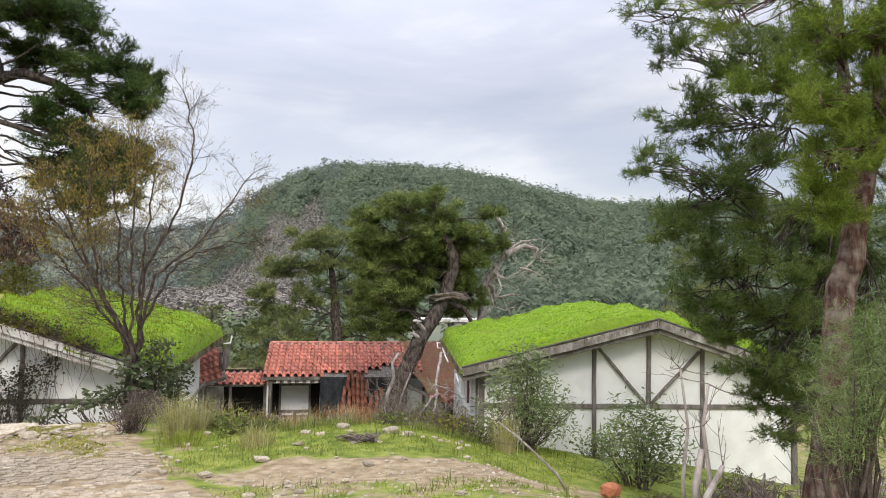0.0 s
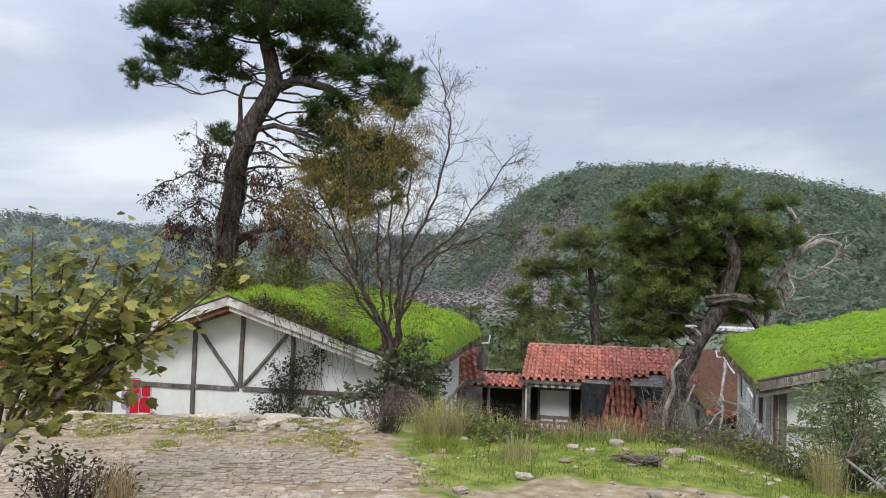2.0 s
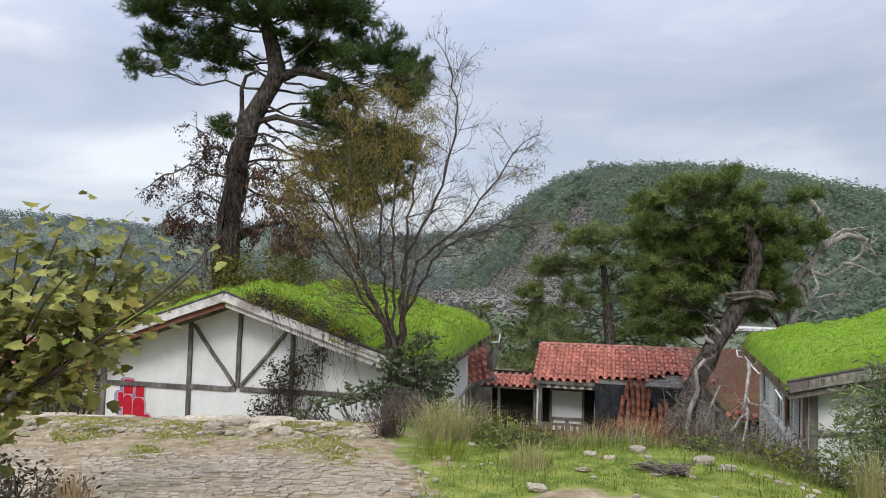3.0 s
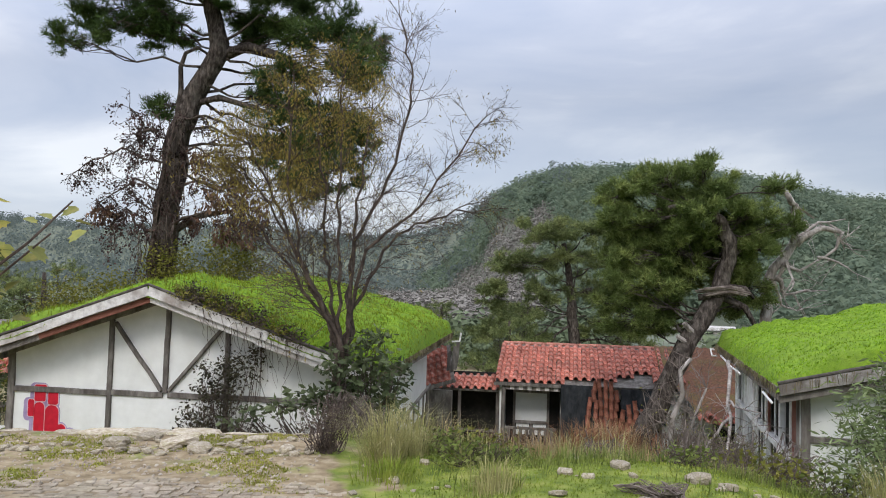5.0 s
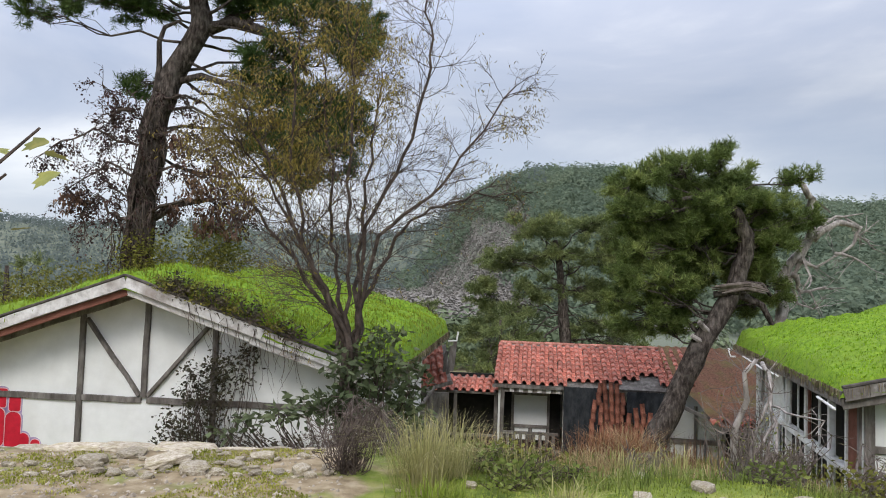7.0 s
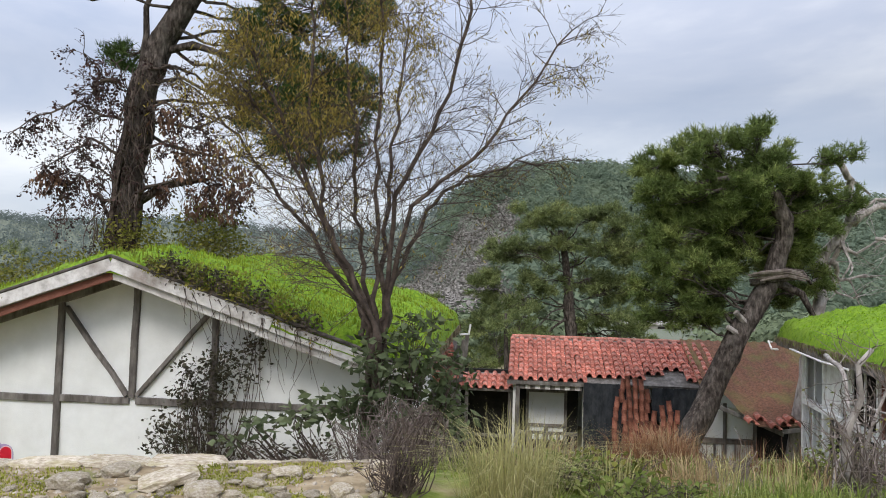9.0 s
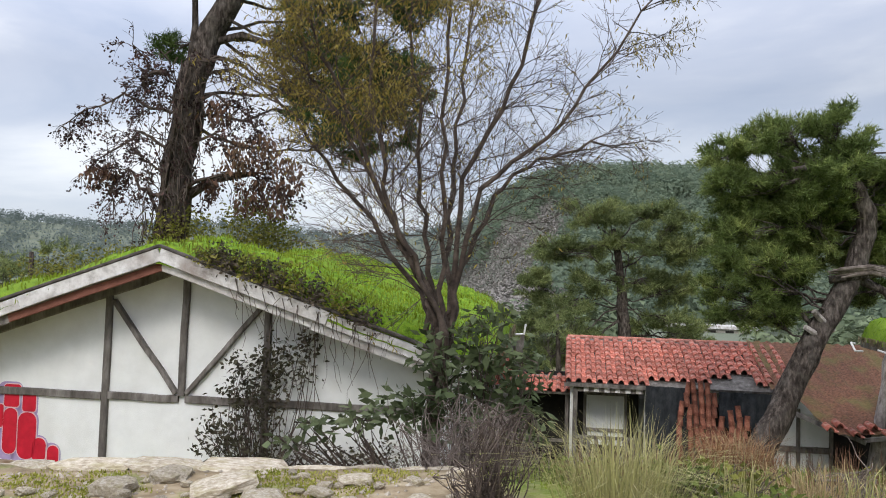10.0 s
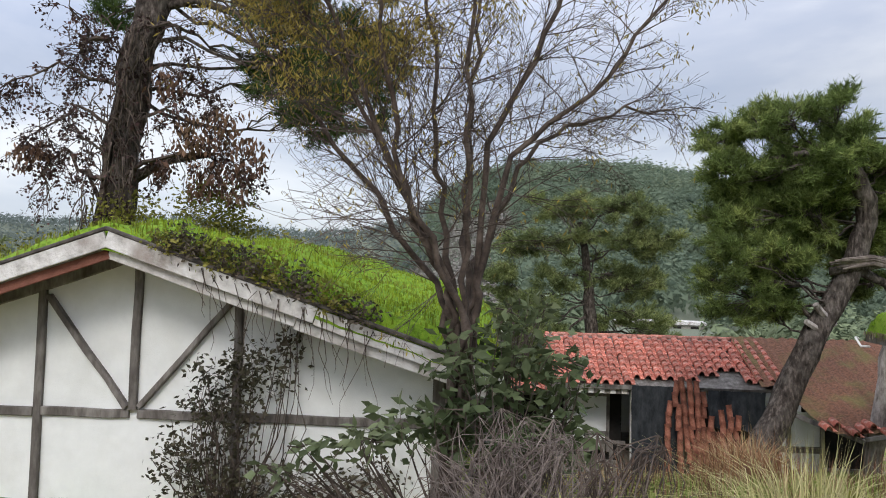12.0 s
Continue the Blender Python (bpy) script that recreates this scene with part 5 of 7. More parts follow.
dead_tree((8.3, 30.2, -5.2), [([(3.6, 0.0), (4.2, 3.0), (4.4, 5.0), (4.7, 6.4), (5.55, 7.8), (5.55, 9.1), (5.15, 9.75), (4.6, 9.5)], 0.25),
                              ([(5.55, 7.8), (6.4, 8.4), (7.15, 8.25), (7.0, 7.7), (6.4, 7.25)], 0.12), ([(4.9, 6.7), (5.0, 6.5), (5.3, 6.0), (6.0, 6.25)], 0.11),
                              ([(5.5, 7.9), (6.4, 8.6), (7.4, 8.75)], 0.07), ([(6.4, 7.4), (7.2, 7.25), (7.6, 6.9)], 0.06), ([(5.2, 7.2), (5.0, 6.6), (4.5, 6.5)], 0.09),
                              ([(5.1, 7.1), (5.7, 6.9), (6.4, 7.3)], 0.08), ([(4.8, 6.5), (5.1, 5.7), (5.6, 5.5)], 0.07)], 41, "bleached dead tree with twisted bare limbs")

pine("pine_tree", (11.5, 50.0, -12.0),
     [(-0.4, 0.0), (-0.6, 8.3), (-1.0, 11.2), (-1.2, 13.3), (-1.6, 15.5)],
     [(-3.6, 0, 16.2, 1.3, 0.8), (-2.0, 0, 16.2, 1.4, 0.8), (0.2, 0, 16.4, 1.5, 0.8), (1.5, 0, 15.8, 1.3, 0.8), (-5.0, 0, 14.5, 1.2, 0.9), (-3.2, 0, 14.3, 1.5, 0.9), (-1.0, 0, 14.8, 1.5, 0.8),
      (1.3, 0, 14.4, 1.4, 0.9), (2.6, 0, 14.6, 1.1, 0.8), (-5.7, 0, 12.3, 1.4, 1.0), (-4.4, 0, 11.1, 1.5, 0.9), (-2.6, 0, 12.6, 1.4, 0.8), (0.0, 0, 12.8, 1.5, 0.9), (1.7, 0, 12.4, 1.4, 1.0),
      (-6.0, 0, 10.0, 1.4, 1.0), (0.8, 0, 10.6, 1.5, 0.9), (2.6, 0, 9.6, 1.4, 0.9), (-3.6, 0, 9.4, 1.5, 0.9), (-5.4, 0, 8.2, 1.6, 1.1), (2.2, 0, 7.6, 1.5, 1.0), (-2.8, 0, 7.4, 1.4, 1.0), (0.6, 0, 7.6, 1.4, 1.0)],
     23, (BARK, NEEDLE3), 0.45, density=105, needle=0.42, width=0.018, bursts=9, label="spreading pine beyond the tiled roof", shade_label="grey-green needles",
     limbs=(([(-1.0, 10.6), (-2.0, 9.9), (-2.6, 8.6)], 0.09), ([(-0.8, 9.6), (0.8, 9.7), (2.4, 9.2)], 0.08)))

# the two pines by the path
pine("pine_tree", (6.65, 6.35, -1.35),
     [(0.15, 0.0), (0.2, 0.65), (0.26, 1.35), (0.38, 2.35), (0.55, 3.25), (0.8, 4.15), (1.1, 4.75), (1.05, 5.6), (1.2, 6.35), (1.4, 7.45)],
     [(0.5, 0.1, 5.9, 0.6, 0.4), (-0.2, 0.1, 4.9, 0.5, 0.4), (0.2, -0.1, 4.4, 0.4, 0.45), (-0.4, 0.1, 5.2, 0.4, 0.3), (0.6, -0.2, 5.0, 0.5, 0.45),
      (1.2, -0.2, 4.1, 0.3, 0.3), (1.2, 0.1, 5.9, 0.5, 0.5), (1.6, 0.1, 5.1, 0.6, 0.7), (0.0, 0.1, 3.8, 0.4, 0.3), (0.8, 0.1, 6.8, 1.1, 0.5)],
     24, (REDBARK, NEEDLE2), 0.21, density=620, needle=0.17, width=0.0035, bursts=13, label="pine with a reddish lichen-crusted trunk by the path",
     shade_label="bright yellow-green needles")
pine("pine_tree", (10.8, 9.8, -2.3),
     [(0.0, 0.0), (0.2, 2.5), (0.3, 5.0), (0.2, 7.5), (0.1, 10.0)],
     [(-3.8, 0, 5.8, 0.4, 0.35), (-3.3, 0, 7.7, 0.5, 0.4), (-3.9, 0, 8.2, 0.5, 0.2), (-2.9, 0, 6.7, 0.7, 0.6), (-2.4, 0, 7.6, 0.6, 0.6),
      (-3.4, 0, 4.8, 0.6, 0.45), (-2.1, 0, 5.8, 0.8, 0.6), (-2.6, 0, 4.3, 0.8, 0.5), (-1.4, 0, 4.7, 0.8, 0.9), (-1.8, 0, 3.4, 0.7, 0.6),
      (-0.7, 0, 3.8, 0.7, 0.9), (-2.3, 0, 3.2, 0.5, 0.4), (-1.6, 0, 6.6, 0.7, 0.6), (-1.2, 0, 2.5, 0.7, 0.4), (-0.3, 0, 4.7, 0.9, 0.8),
      (-1.0, 0, 8.0, 0.9, 0.7), (0.3, 0, 6.4, 0.9, 0.8), (0.8, 0, 5.0, 0.8, 0.8), (-2.6, 0, 8.6, 0.7, 0.4), (0.4, 0, 2.8, 0.7, 0.7), (0.9, 0, 3.6, 0.7, 0.7), (-1.9, 0, 2.6, 0.7, 0.4), (-1.3, 0, 2.0, 0.6, 0.4), (-0.5, 0, 1.7, 0.7, 0.5), (-1.2, 0, 1.4, 0.4, 0.3), (-2.9, 0, 5.4, 0.7, 0.5),
      (-1.0, 0, 3.1, 0.7, 0.5), (-3.0, 0, 3.7, 0.6, 0.35)],
     25, (BARK, NEEDLE4), 0.22, density=330, needle=0.17, width=0.0048, bursts=11, label="young pine with long feathery boughs", shade_label="green needles", depth=0.5)


def bare_tree(base, stems, leafy, seed, label):
    """A many-stemmed tree in winter: fine twigs, and yellow leaves left in part of the crown."""
    rng, r = random.Random(seed), np.random.RandomState(seed)
    tree = empty("bare_tree", pose(*base))
    ends = []
    for line in stems:
        pts = [Vector((0.0, 0.0, 0.0))]
        y = 0.0
        lean = rng.uniform(-0.35, 0.35)
        for x, z in line:
            y += lean * rng.uniform(0.4, 1.0)
            pts.append(Vector((x, y, z)))
        fine = []
        for a, b in zip(pts, pts[1:]):
            for k in range(4):
                fine.append(a.lerp(b, k / 4) + Vector((rng.uniform(-1, 1), rng.uniform(-1, 1), rng.uniform(-1, 1))) * 0.055)
        fine.append(pts[-1])
        r0 = rng.uniform(0.045, 0.066)
        part("trunk", Shape().tube(fine, taper(r0, 0.012, len(fine)), 7, 0.08, rng), TWIG, tree, smooth=True)
        n0 = int(len(fine) * 0.42)
        s = Shape()
        for i in range(n0, len(fine)):
            for _ in range(2 + i % 2):
                d = fine[min(i + 1, len(fine) - 1)] - fine[i - 1]
                d = d.normalized() + Vector((rng.gauss(0, 0.95), rng.gauss(0, 0.8), rng.gauss(-0.1, 0.5)))
                branch(s, fine[i], d, rng.uniform(0.6, 1.15) * (1 - 0.45 * (i - n0) / (len(fine) - n0)), 0.009, 2, rng, ends, 0.7, 0.0, (3, 5), 0.5, 3)
        part("twig", s, TWIG, tree)["kind"] = "stuff"
    E = np.array([tuple(p) for p in ends])
    keep = r.rand(len(E)) < 0.07
    for cx, cy, cz, rx, rz in leafy:
        q = ((E[:, 0] - cx) / rx) ** 2 + ((E[:, 2] - cz) / rz) ** 2
        keep |= (q < 1.2) & (r.rand(len(E)) < 0.7)
    Q = E[keep]
    Q = np.concatenate([Q + r.normal(size=Q.shape) * 0.07 for _ in range(2)])
    np_obj("foliage", [leaves(Q, r, 0.075, 0.008, 1.0)], YELLOW, tree)["kind"] = "stuff"
    return tagged(tree, label, "tree")


bare_tree((-1.05, 19.6, -2.9),
          [[(0.2, 2.3), (0.03, 2.95), (-0.37, 3.75), (-0.9, 4.9), (-1.35, 5.9), (-1.65, 6.6)], [(0.2, 2.4), (0.08, 3.1), (-0.07, 4.1), (-0.15, 5.0), (-0.26, 6.4), (-0.4, 7.5)],
           [(0.25, 2.4), (0.18, 3.1), (0.19, 4.4), (0.15, 5.6), (0.15, 7.0), (0.24, 7.8)], [(0.3, 2.4), (0.29, 3.1), (0.45, 4.6), (1.06, 5.85), (1.4, 7.2), (1.43, 8.1), (1.18, 9.0)],
           [(0.3, 2.5), (0.34, 3.1), (0.67, 4.5), (1.5, 5.2), (2.15, 6.0), (2.9, 7.1)], [(0.15, 2.4), (0.02, 3.1), (-0.72, 4.5), (-1.3, 5.5), (-1.75, 6.0)],
           [(0.35, 2.5), (0.4, 3.3), (0.95, 4.5), (1.6, 5.1), (2.5, 5.4), (3.2, 5.5)], [(0.2, 2.4), (0.1, 3.0), (-0.5, 4.1), (-0.75, 5.3), (-0.8, 6.8), (-0.7, 7.6)],
           [(0.3, 2.5), (0.3, 3.9), (0.35, 5.2), (0.55, 6.6), (0.6, 7.8)], [(0.1, 2.4), (-0.1, 3.1), (-1.0, 4.3), (-1.9, 5.4), (-2.5, 6.1)]],
          [(-0.4, 0, 7.3, 1.1, 0.9), (-1.3, 0, 6.6, 0.8, 0.7), (0.3, 0, 6.7, 0.6, 0.8), (-1.6, 0, 5.9, 0.6, 0.4), (2.9, 0, 6.6, 0.4, 0.3), (0.6, 0, 7.6, 0.5, 0.5), (-1.2, 0, 5.6, 0.9, 0.6), (-2.0, 0, 6.2, 0.7, 0.6), (-0.7, 0, 6.3, 0.6, 0.8)],
          51, "bare many-stemmed tree with some yellowing leaves")


def plane_sapling(base, seed):
    rng, r = random.Random(seed), np.random.RandomState(seed)
    tree = empty("plane_sapling", pose(*base))
    P = []
    tips = [(1.3, 0.1, 2.9), (0.6, -0.1, 3.0), (0.8, 0.2, 2.7), (1.9, 0.3, 2.9), (1.8, 0.0, 2.1), (2.1, 0.2, 2.5), (1.0, -0.2, 2.1), (0.5, 0.3, 2.4), (0.2, -0.3, 2.6), (1.5, -0.2, 2.4),
            (1.2, 0.4, 2.2), (1.6, 0.2, 2.7), (0.1, 0.2, 1.9), (0.7, 0.0, 1.8), (2.7, 0.1, 2.55), (2.8, 0.2, 2.8), (2.0, 0.0, 1.9), (1.4, 0.0, 1.8)]
    main = [(0, 0, 0), (0.35, 0, 0.75), (0.9, 0.0, 1.2), (1.5, 0.05, 1.75)]
    part("trunk", Shape().tube(bent(main[0], main[1], rng, 0.05, 3) + [Vector(p) for p in main[2:]], [0.06, 0.055, 0.052, 0.05, 0.042, 0.03], 8, 0.06, rng), DEADWOOD, tree, smooth=True)
    part("limb", Shape().tube(bent((0.1, 0.05, 0.2), (0.35, 0.1, 2.3), rng, 0.06, 5), taper(0.04, 0.015, 6), 6), TWIG, tree, smooth=True)
    for t in tips:
        a = Vector(main[rng.randint(1, 3)]) if t[0] > 0.7 else Vector((0.3, 0.08, rng.uniform(1.2, 2.0)))
        line = bent(a, t, rng, 0.18, 5)
        part("limb", Shape().tube(line, taper(0.022, 0.007, 6), 5), TWIG, tree)
        for k in range(13 if t[0] > 2.4 else 70 if t[2] > 2.6 else 95):
            i = rng.randint(1, 5)
            q = line[i] + Vector((rng.gauss(0, 0.2), rng.gauss(0, 0.2), rng.gauss(0, 0.17) - 0.06))
            P.append(tuple(q))
    np_obj("foliage", [lobed_leaves(np.array(P), r, 0.145)], FIGLEAF, tree, "yellow-green lobed leaves")["kind"] = "stuff"
    return tagged(tree, "plane sapling with lobed yellow-green leaves beside the path", "tree")


plane_sapling((-4.85, 10.3, ground_z(-4.85, 10.3)), 61)


# ---- woods on the hills ----
def woods(name, spots, r, size, cards, mat, label, flat=0.75, grain=0.10):
    """Far crowns, each a loose heap of leafy scraps with gaps and an uneven outline."""
    S = np.array(spots)
    n = len(S)
    h = size * (0.6 + 0.8 * r.rand(n))
    C = np.repeat(S, cards, 0)
    H = np.repeat(h, cards)[:, None]
    d = rnd_dirs(r, n * cards)
    d[:, 2] = np.abs(d[:, 2]) * 1.1
    lump = np.repeat(r.rand(n) * 6, cards)
    rad = (0.76 + 0.24 * r.rand(n * cards) + 0.18 * np.sin(d[:, 0] * 5 + lump) + 0.15 * np.cos(d[:, 1] * 6 + lump))[:, None]
    P = C + d * rad * H * np.array([0.55, 0.55, flat]) + np.array([0, 0, 1.0]) * H * 0.12
    D = d * 1.6 + rnd_dirs(r, n * cards) * 0.6
    D /= np.linalg.norm(D, axis=1)[:, None]
    A = np.cross(D, rnd_dirs(r, n * cards))
    A /= np.linalg.norm(A, axis=1)[:, None] + 1e-9
    B = np.cross(D, A)
    k = H * grain * (0.6 + 0.8 * r.rand(n * cards))[:, None]
    v = np.concatenate([P - A * k, P + B * k * 1.1, P + A * k])
    i, m = np.arange(n * cards), n * cards
    f = np.stack([i, i + m, i + 2 * m], 1)
    ob = np_obj(name, [(v, f)], mat)
    return tagged(ob, label, "woods", kind="stuff")


wr = np.random.RandomState(70)


def scatter(n, a0, a1, d0, d1, ok=lambda az, d: True, power=1.0):
    out = []
    while len(out) < n:
        az = a0 + (a1 - a0) * wr.rand()
        d = d0 + (d1 - d0) * wr.rand() ** power
        if ok(az, d):
            x, y = d * math.sin(radians(az)), d * math.cos(radians(az))
            out.append((x, y, ground_z(x, y)))
    return out


bare_patch = lambda az, d: not (-2 < az < 10.5 + math.sin(d * 0.05) and 95 < d < 350 - 9 * max(0.0, az - 5) + 18 * math.sin(az * 2.0))
woods("hill_woods", scatter(5000, 1, 62, 150, 450, bare_patch, 0.75), wr, 7.5, 76, FOREST, "dense pine woods covering the hill, haze in their grey-green colour", grain=0.088)
woods("ridge_woods", scatter(4200, -62, 12, 330, 960, power=0.8), wr, 9.0, 34, RIDGE, "far wooded ridge across the valley, haze in its bluish colour")
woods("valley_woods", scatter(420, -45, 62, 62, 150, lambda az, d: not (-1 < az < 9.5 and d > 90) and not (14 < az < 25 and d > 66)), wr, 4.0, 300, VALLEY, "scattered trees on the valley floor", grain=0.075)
woods("hill_scrub", scatter(4200, -3, 12, 92, 370, lambda az, d: not bare_patch(az, d)), wr, 3.6, 22, SCRUB, "leafless grey scrub on the lower slope", flat=0.9)
# a track cut across the scrub
tv, tf = [], []
for i in range(41):
    az = -1.5 + 12 * i / 40
    for d, dz in ((168, 1.9), (172, 2.1)):
        x, y = d * math.sin(radians(az)), d * math.cos(radians(az))
        tv.append((x, y, ground_z(x, y) + dz))
for i in range(40):
    tf.append((2 * i, 2 * i + 2, 2 * i + 3, 2 * i + 1))
tagged(obj("road", (tv, tf), CONCRETE), "pale track cut across the scrub slope", "road", kind="structure")

# lattice mast on the far ridge
mx_, my_ = 330 * math.sin(radians(-32.5)), 330 * math.cos(radians(-32.5))
mast = empty("lattice_mast", pose(mx_, my_, ground_z(mx_, my_)))
ms_ = Shape()
for sx in (-1, 1):
    for sy in (-1, 1):
        part("leg", Shape().beam((sx * 1.6, sy * 1.6, 0), (sx * 0.5, sy * 0.5, 26), 0.22, 0.22), STEEL, mast)
for k in range(9):
    z0, z1 = k * 2.8, k * 2.8 + 2.8
    w0, w1 = 1.6 - 1.1 * z0 / 26, 1.6 - 1.1 * z1 / 26
    part("lattice_bar", Shape().beam((-w0, -w0, z0), (w1, -w1, z1), 0.12, 0.12).beam((w0, -w0, z0), (-w1, -w1, z1), 0.12, 0.12), STEEL, mast)
for z in (20, 24):
    part("cross_arm", Shape().beam((-3, 0, z), (3, 0, z), 0.2, 0.2), STEEL, mast)
tagged(mast, "grey steel lattice mast on the far slope", "mast")

# nearer trees that fill the valley behind the houses
for k, (x, y, s, mat) in enumerate(((-14.5, 36, 1.0, NEEDLE3), (-19, 40, 1.2, NEEDLE3), (-11.5, 40, 0.9, NEEDLE3), (6.0, 46, 1.1, NEEDLE3), (2.5, 52, 1.2, NEEDLE3), (-25, 44, 1.2, NEEDLE3), (28, 34, 1.4, NEEDLE3))):
    zb = ground_z(x, y) - 0.3
    c = [(random.Random(k * 7 + i).uniform(-1.8, 1.8) * s, 0, (3.2 + 0.75 * i) * s, (1.5 - 0.11 * i) * s, 0.8 * s) for i in range(6)]
    hmax = {0: 0.62, 1: 0.62, 2: 0.55, 3: 0.62, 4: 0.62, 5: 0.6}.get(k, 1.0)
    c = [(a, b, cz * hmax, w, h * hmax) for a, b, cz, w, h in c]
    pine("pine_tree", (x, y, zb), [(0, 0), (0.2, 3 * s * hmax), (0.1, 7.2 * s * hmax)], c, 200 + k, (BARK, mat), 0.22, density=40, needle=0.34, width=0.017, bursts=9,
         label="bushy pine behind the houses", shade_label="grey-green needles")

# shrubs behind the first house
for k, (x, y, top_z, w) in enumerate(((-9.6, 31.0, 1.3, 1.2), (-7.4, 29.8, 2.3, 1.1), (-5.6, 30.6, 2.9, 1.1), (-3.9, 30.8, 1.5, 1.0), (-11.4, 31.5, 1.0, 1.2))):
    zb = ground_z(x, y) - 0.1
    bush("shrub", (x, y, zb), [(0, 0, top_z - zb - 1.0, w, 0.9), (0.5, 0.2, top_z - zb - 1.9, w, 1.0), (-0.5, 0, top_z - zb - 2.2, w, 1.0)], 300 + k, "leaf", 0.11, 1500, TWIG,
         SHRUBGREEN, "yellow-green shrub under the tall pine", width=0.03)

for k, (x, y, top_z, w) in enumerate(((-9.9, 23.6, -0.9, 0.8), (-10.9, 24.5, -0.5, 1.0), (-12.3, 23.0, -1.0, 1.0))):
    zb = ground_z(x, y) - 0.1
    h = top_z - zb
    bush("shrub", (x, y, zb), [(0, 0, h - 0.7, w, 0.7), (0.4, 0.2, h * 0.5, w, h * 0.35), (-0.4, 0, h * 0.4, w, h * 0.35)], 320 + k, "leaf", 0.12, 420, TWIG,
         (DARKLEAF, SHRUBGREEN)[k % 2], "straggling green shrub behind the buildings", width=0.03)


# ---- walls, stones, paving ----
def stone_mesh(seed, sx, sy, sz, flat=0.25):
    """A worn, faceted block."""
    bm = bmesh.new()
    bmesh.ops.create_icosphere(bm, subdivisions=2, radius=1.0)
    for v in bm.verts:
        p = v.co.copy()
        # towards a box, then broken up
        m = max(abs(p.x), abs(p.y), abs(p.z))
        p = p.lerp(p / m * 0.86, 0.72)
        n = noise.noise_vector(p * 1.3 + Vector((seed * 3.1, seed, 0))) * flat
        p += n
        v.co = Vector((p.x * sx, p.y * sy, p.z * sz))
    me = bpy.data.meshes.new("stone")
    bm.to_mesh(me)
    bm.free()
    me.materials.append(STONE)
    return me


STONES = [stone_mesh(i, 1.0, 0.75 + 0.05 * i, 0.55 + 0.06 * (i % 4)) for i in range(8)]


def stone(x, y, s, rng, parent=None, z=None, squash=1.0, mat=None, sink=0.3):
    ob = new("stone", STONES[rng.randrange(8)])
    zz = ground_z(x, y) if z is None else z
    m = pose(x, y, zz + s * 0.55 * squash * (1 - sink), rng.uniform(-12, 12), rng.uniform(-12, 12), rng.uniform(0, 360)) @ Matrix.Diagonal((s, s, s * squash, 1))
    ob.matrix_basis = m
    if parent is not None:
        ob.parent = parent
    return ob


rng = random.Random(80)
# low retaining wall at the terrace's edge: courses of rough stone
wall = empty("low_stone_wall", pose(0, 0, 0))
core = Shape().box(-11.5, -0.95, 16.46, 16.72, -3.0, -1.50, 0.05)
part("wall_core", core, CONCRETE, wall)
x = -11.4
while x < -1.0:
    L = rng.uniform(0.30, 0.75)
    h = rng.uniform(0.10, 0.18)
    ob = new("stone", STONES[rng.randrange(8)])
    ob.parent = wall
    top_ = -1.36 + 0.035 * math.sin(x * 1.3) - 0.02
    ob.matrix_basis = pose(x + L / 2, 16.56 + rng.uniform(-0.04, 0.04), top_ - h * 0.5, rng.uniform(-3, 3), rng.uniform(-2, 2), rng.uniform(-4, 4)) @ Matrix.Diagonal((L * 0.62, 0.26, h * 0.85, 1))
    x += L * 0.98
x = -11.4
while x < -1.0:
    L = rng.uniform(0.22, 0.5)
    ob = new("stone", STONES[rng.randrange(8)])
    ob.parent = wall
    ob.matrix_basis = pose(x + L / 2, 16.46 + rng.uniform(-0.04, 0.04), -1.53, rng.uniform(-4, 4), rng.uniform(-4, 4), rng.uniform(-5, 5)) @ Matrix.Diagonal((L * 0.6, 0.2, 0.13, 1))
    x += L
tagged(wall, "low wall of pale rough stones along the terrace edge", "wall")

# rubble along its foot and the larger loose stones
big = ((-2.75, 15.75, 0.33, 0.26), (-2.35, 15.35, 0.18, 0.6), (-1.15, 15.3, 0.12, 0.85), (-1.7, 15.95, 0.16, 0.4), (-1.95, 15.7, 0.12, 0.5), (-3.3, 16.15, 0.19, 0.5),
       (-3.6, 15.7, 0.17, 0.7), (-0.75, 16.2, 0.16, 0.5), (1.45, 12.4, 0.14, 0.5), (0.55, 11.6, 0.11, 0.6), (2.5, 14.4, 0.11, 0.6), (2.75, 14.2, 0.09, 0.7), (3.3, 14.7, 0.14, 0.6),
       (4.1, 14.1, 0.17, 0.6), (4.35, 13.8, 0.13, 0.7), (0.35, 9.4, 0.14, 0.45), (1.0, 9.9, 0.09, 0.6), (-0.1, 10.9, 0.09, 0.5), (2.2, 13.4, 0.11, 0.6), (3.0, 11.5, 0.10, 0.6),
       (-3.3, 8.9, 0.20, 1.0), (-3.7, 9.3, 0.18, 0.8), (-3.1, 9.3, 0.14, 0.7), (7.6, 6.2, 0.22, 0.9), (8.1, 6.7, 0.19, 0.9), (1.6, 10.4, 0.08, 0.6), (-0.9, 9.6, 0.07, 0.5))
for x, y, s, q in big:
    tagged(stone(x, y, s, rng, squash=q), "loose pale grey stone lying on the grass", "stone", "loose stones")
for i in range(150):
    x, y = rng.uniform(-7.5, -0.8), 15.1 + abs(rng.gauss(0, 0.55))
    if y > 16.35:
        continue
    tagged(stone(x, y, rng.uniform(0.02, 0.085), rng, squash=rng.uniform(0.5, 0.9)), "piece of pale rubble at the foot of the wall", "stone", "rubble by the wall")
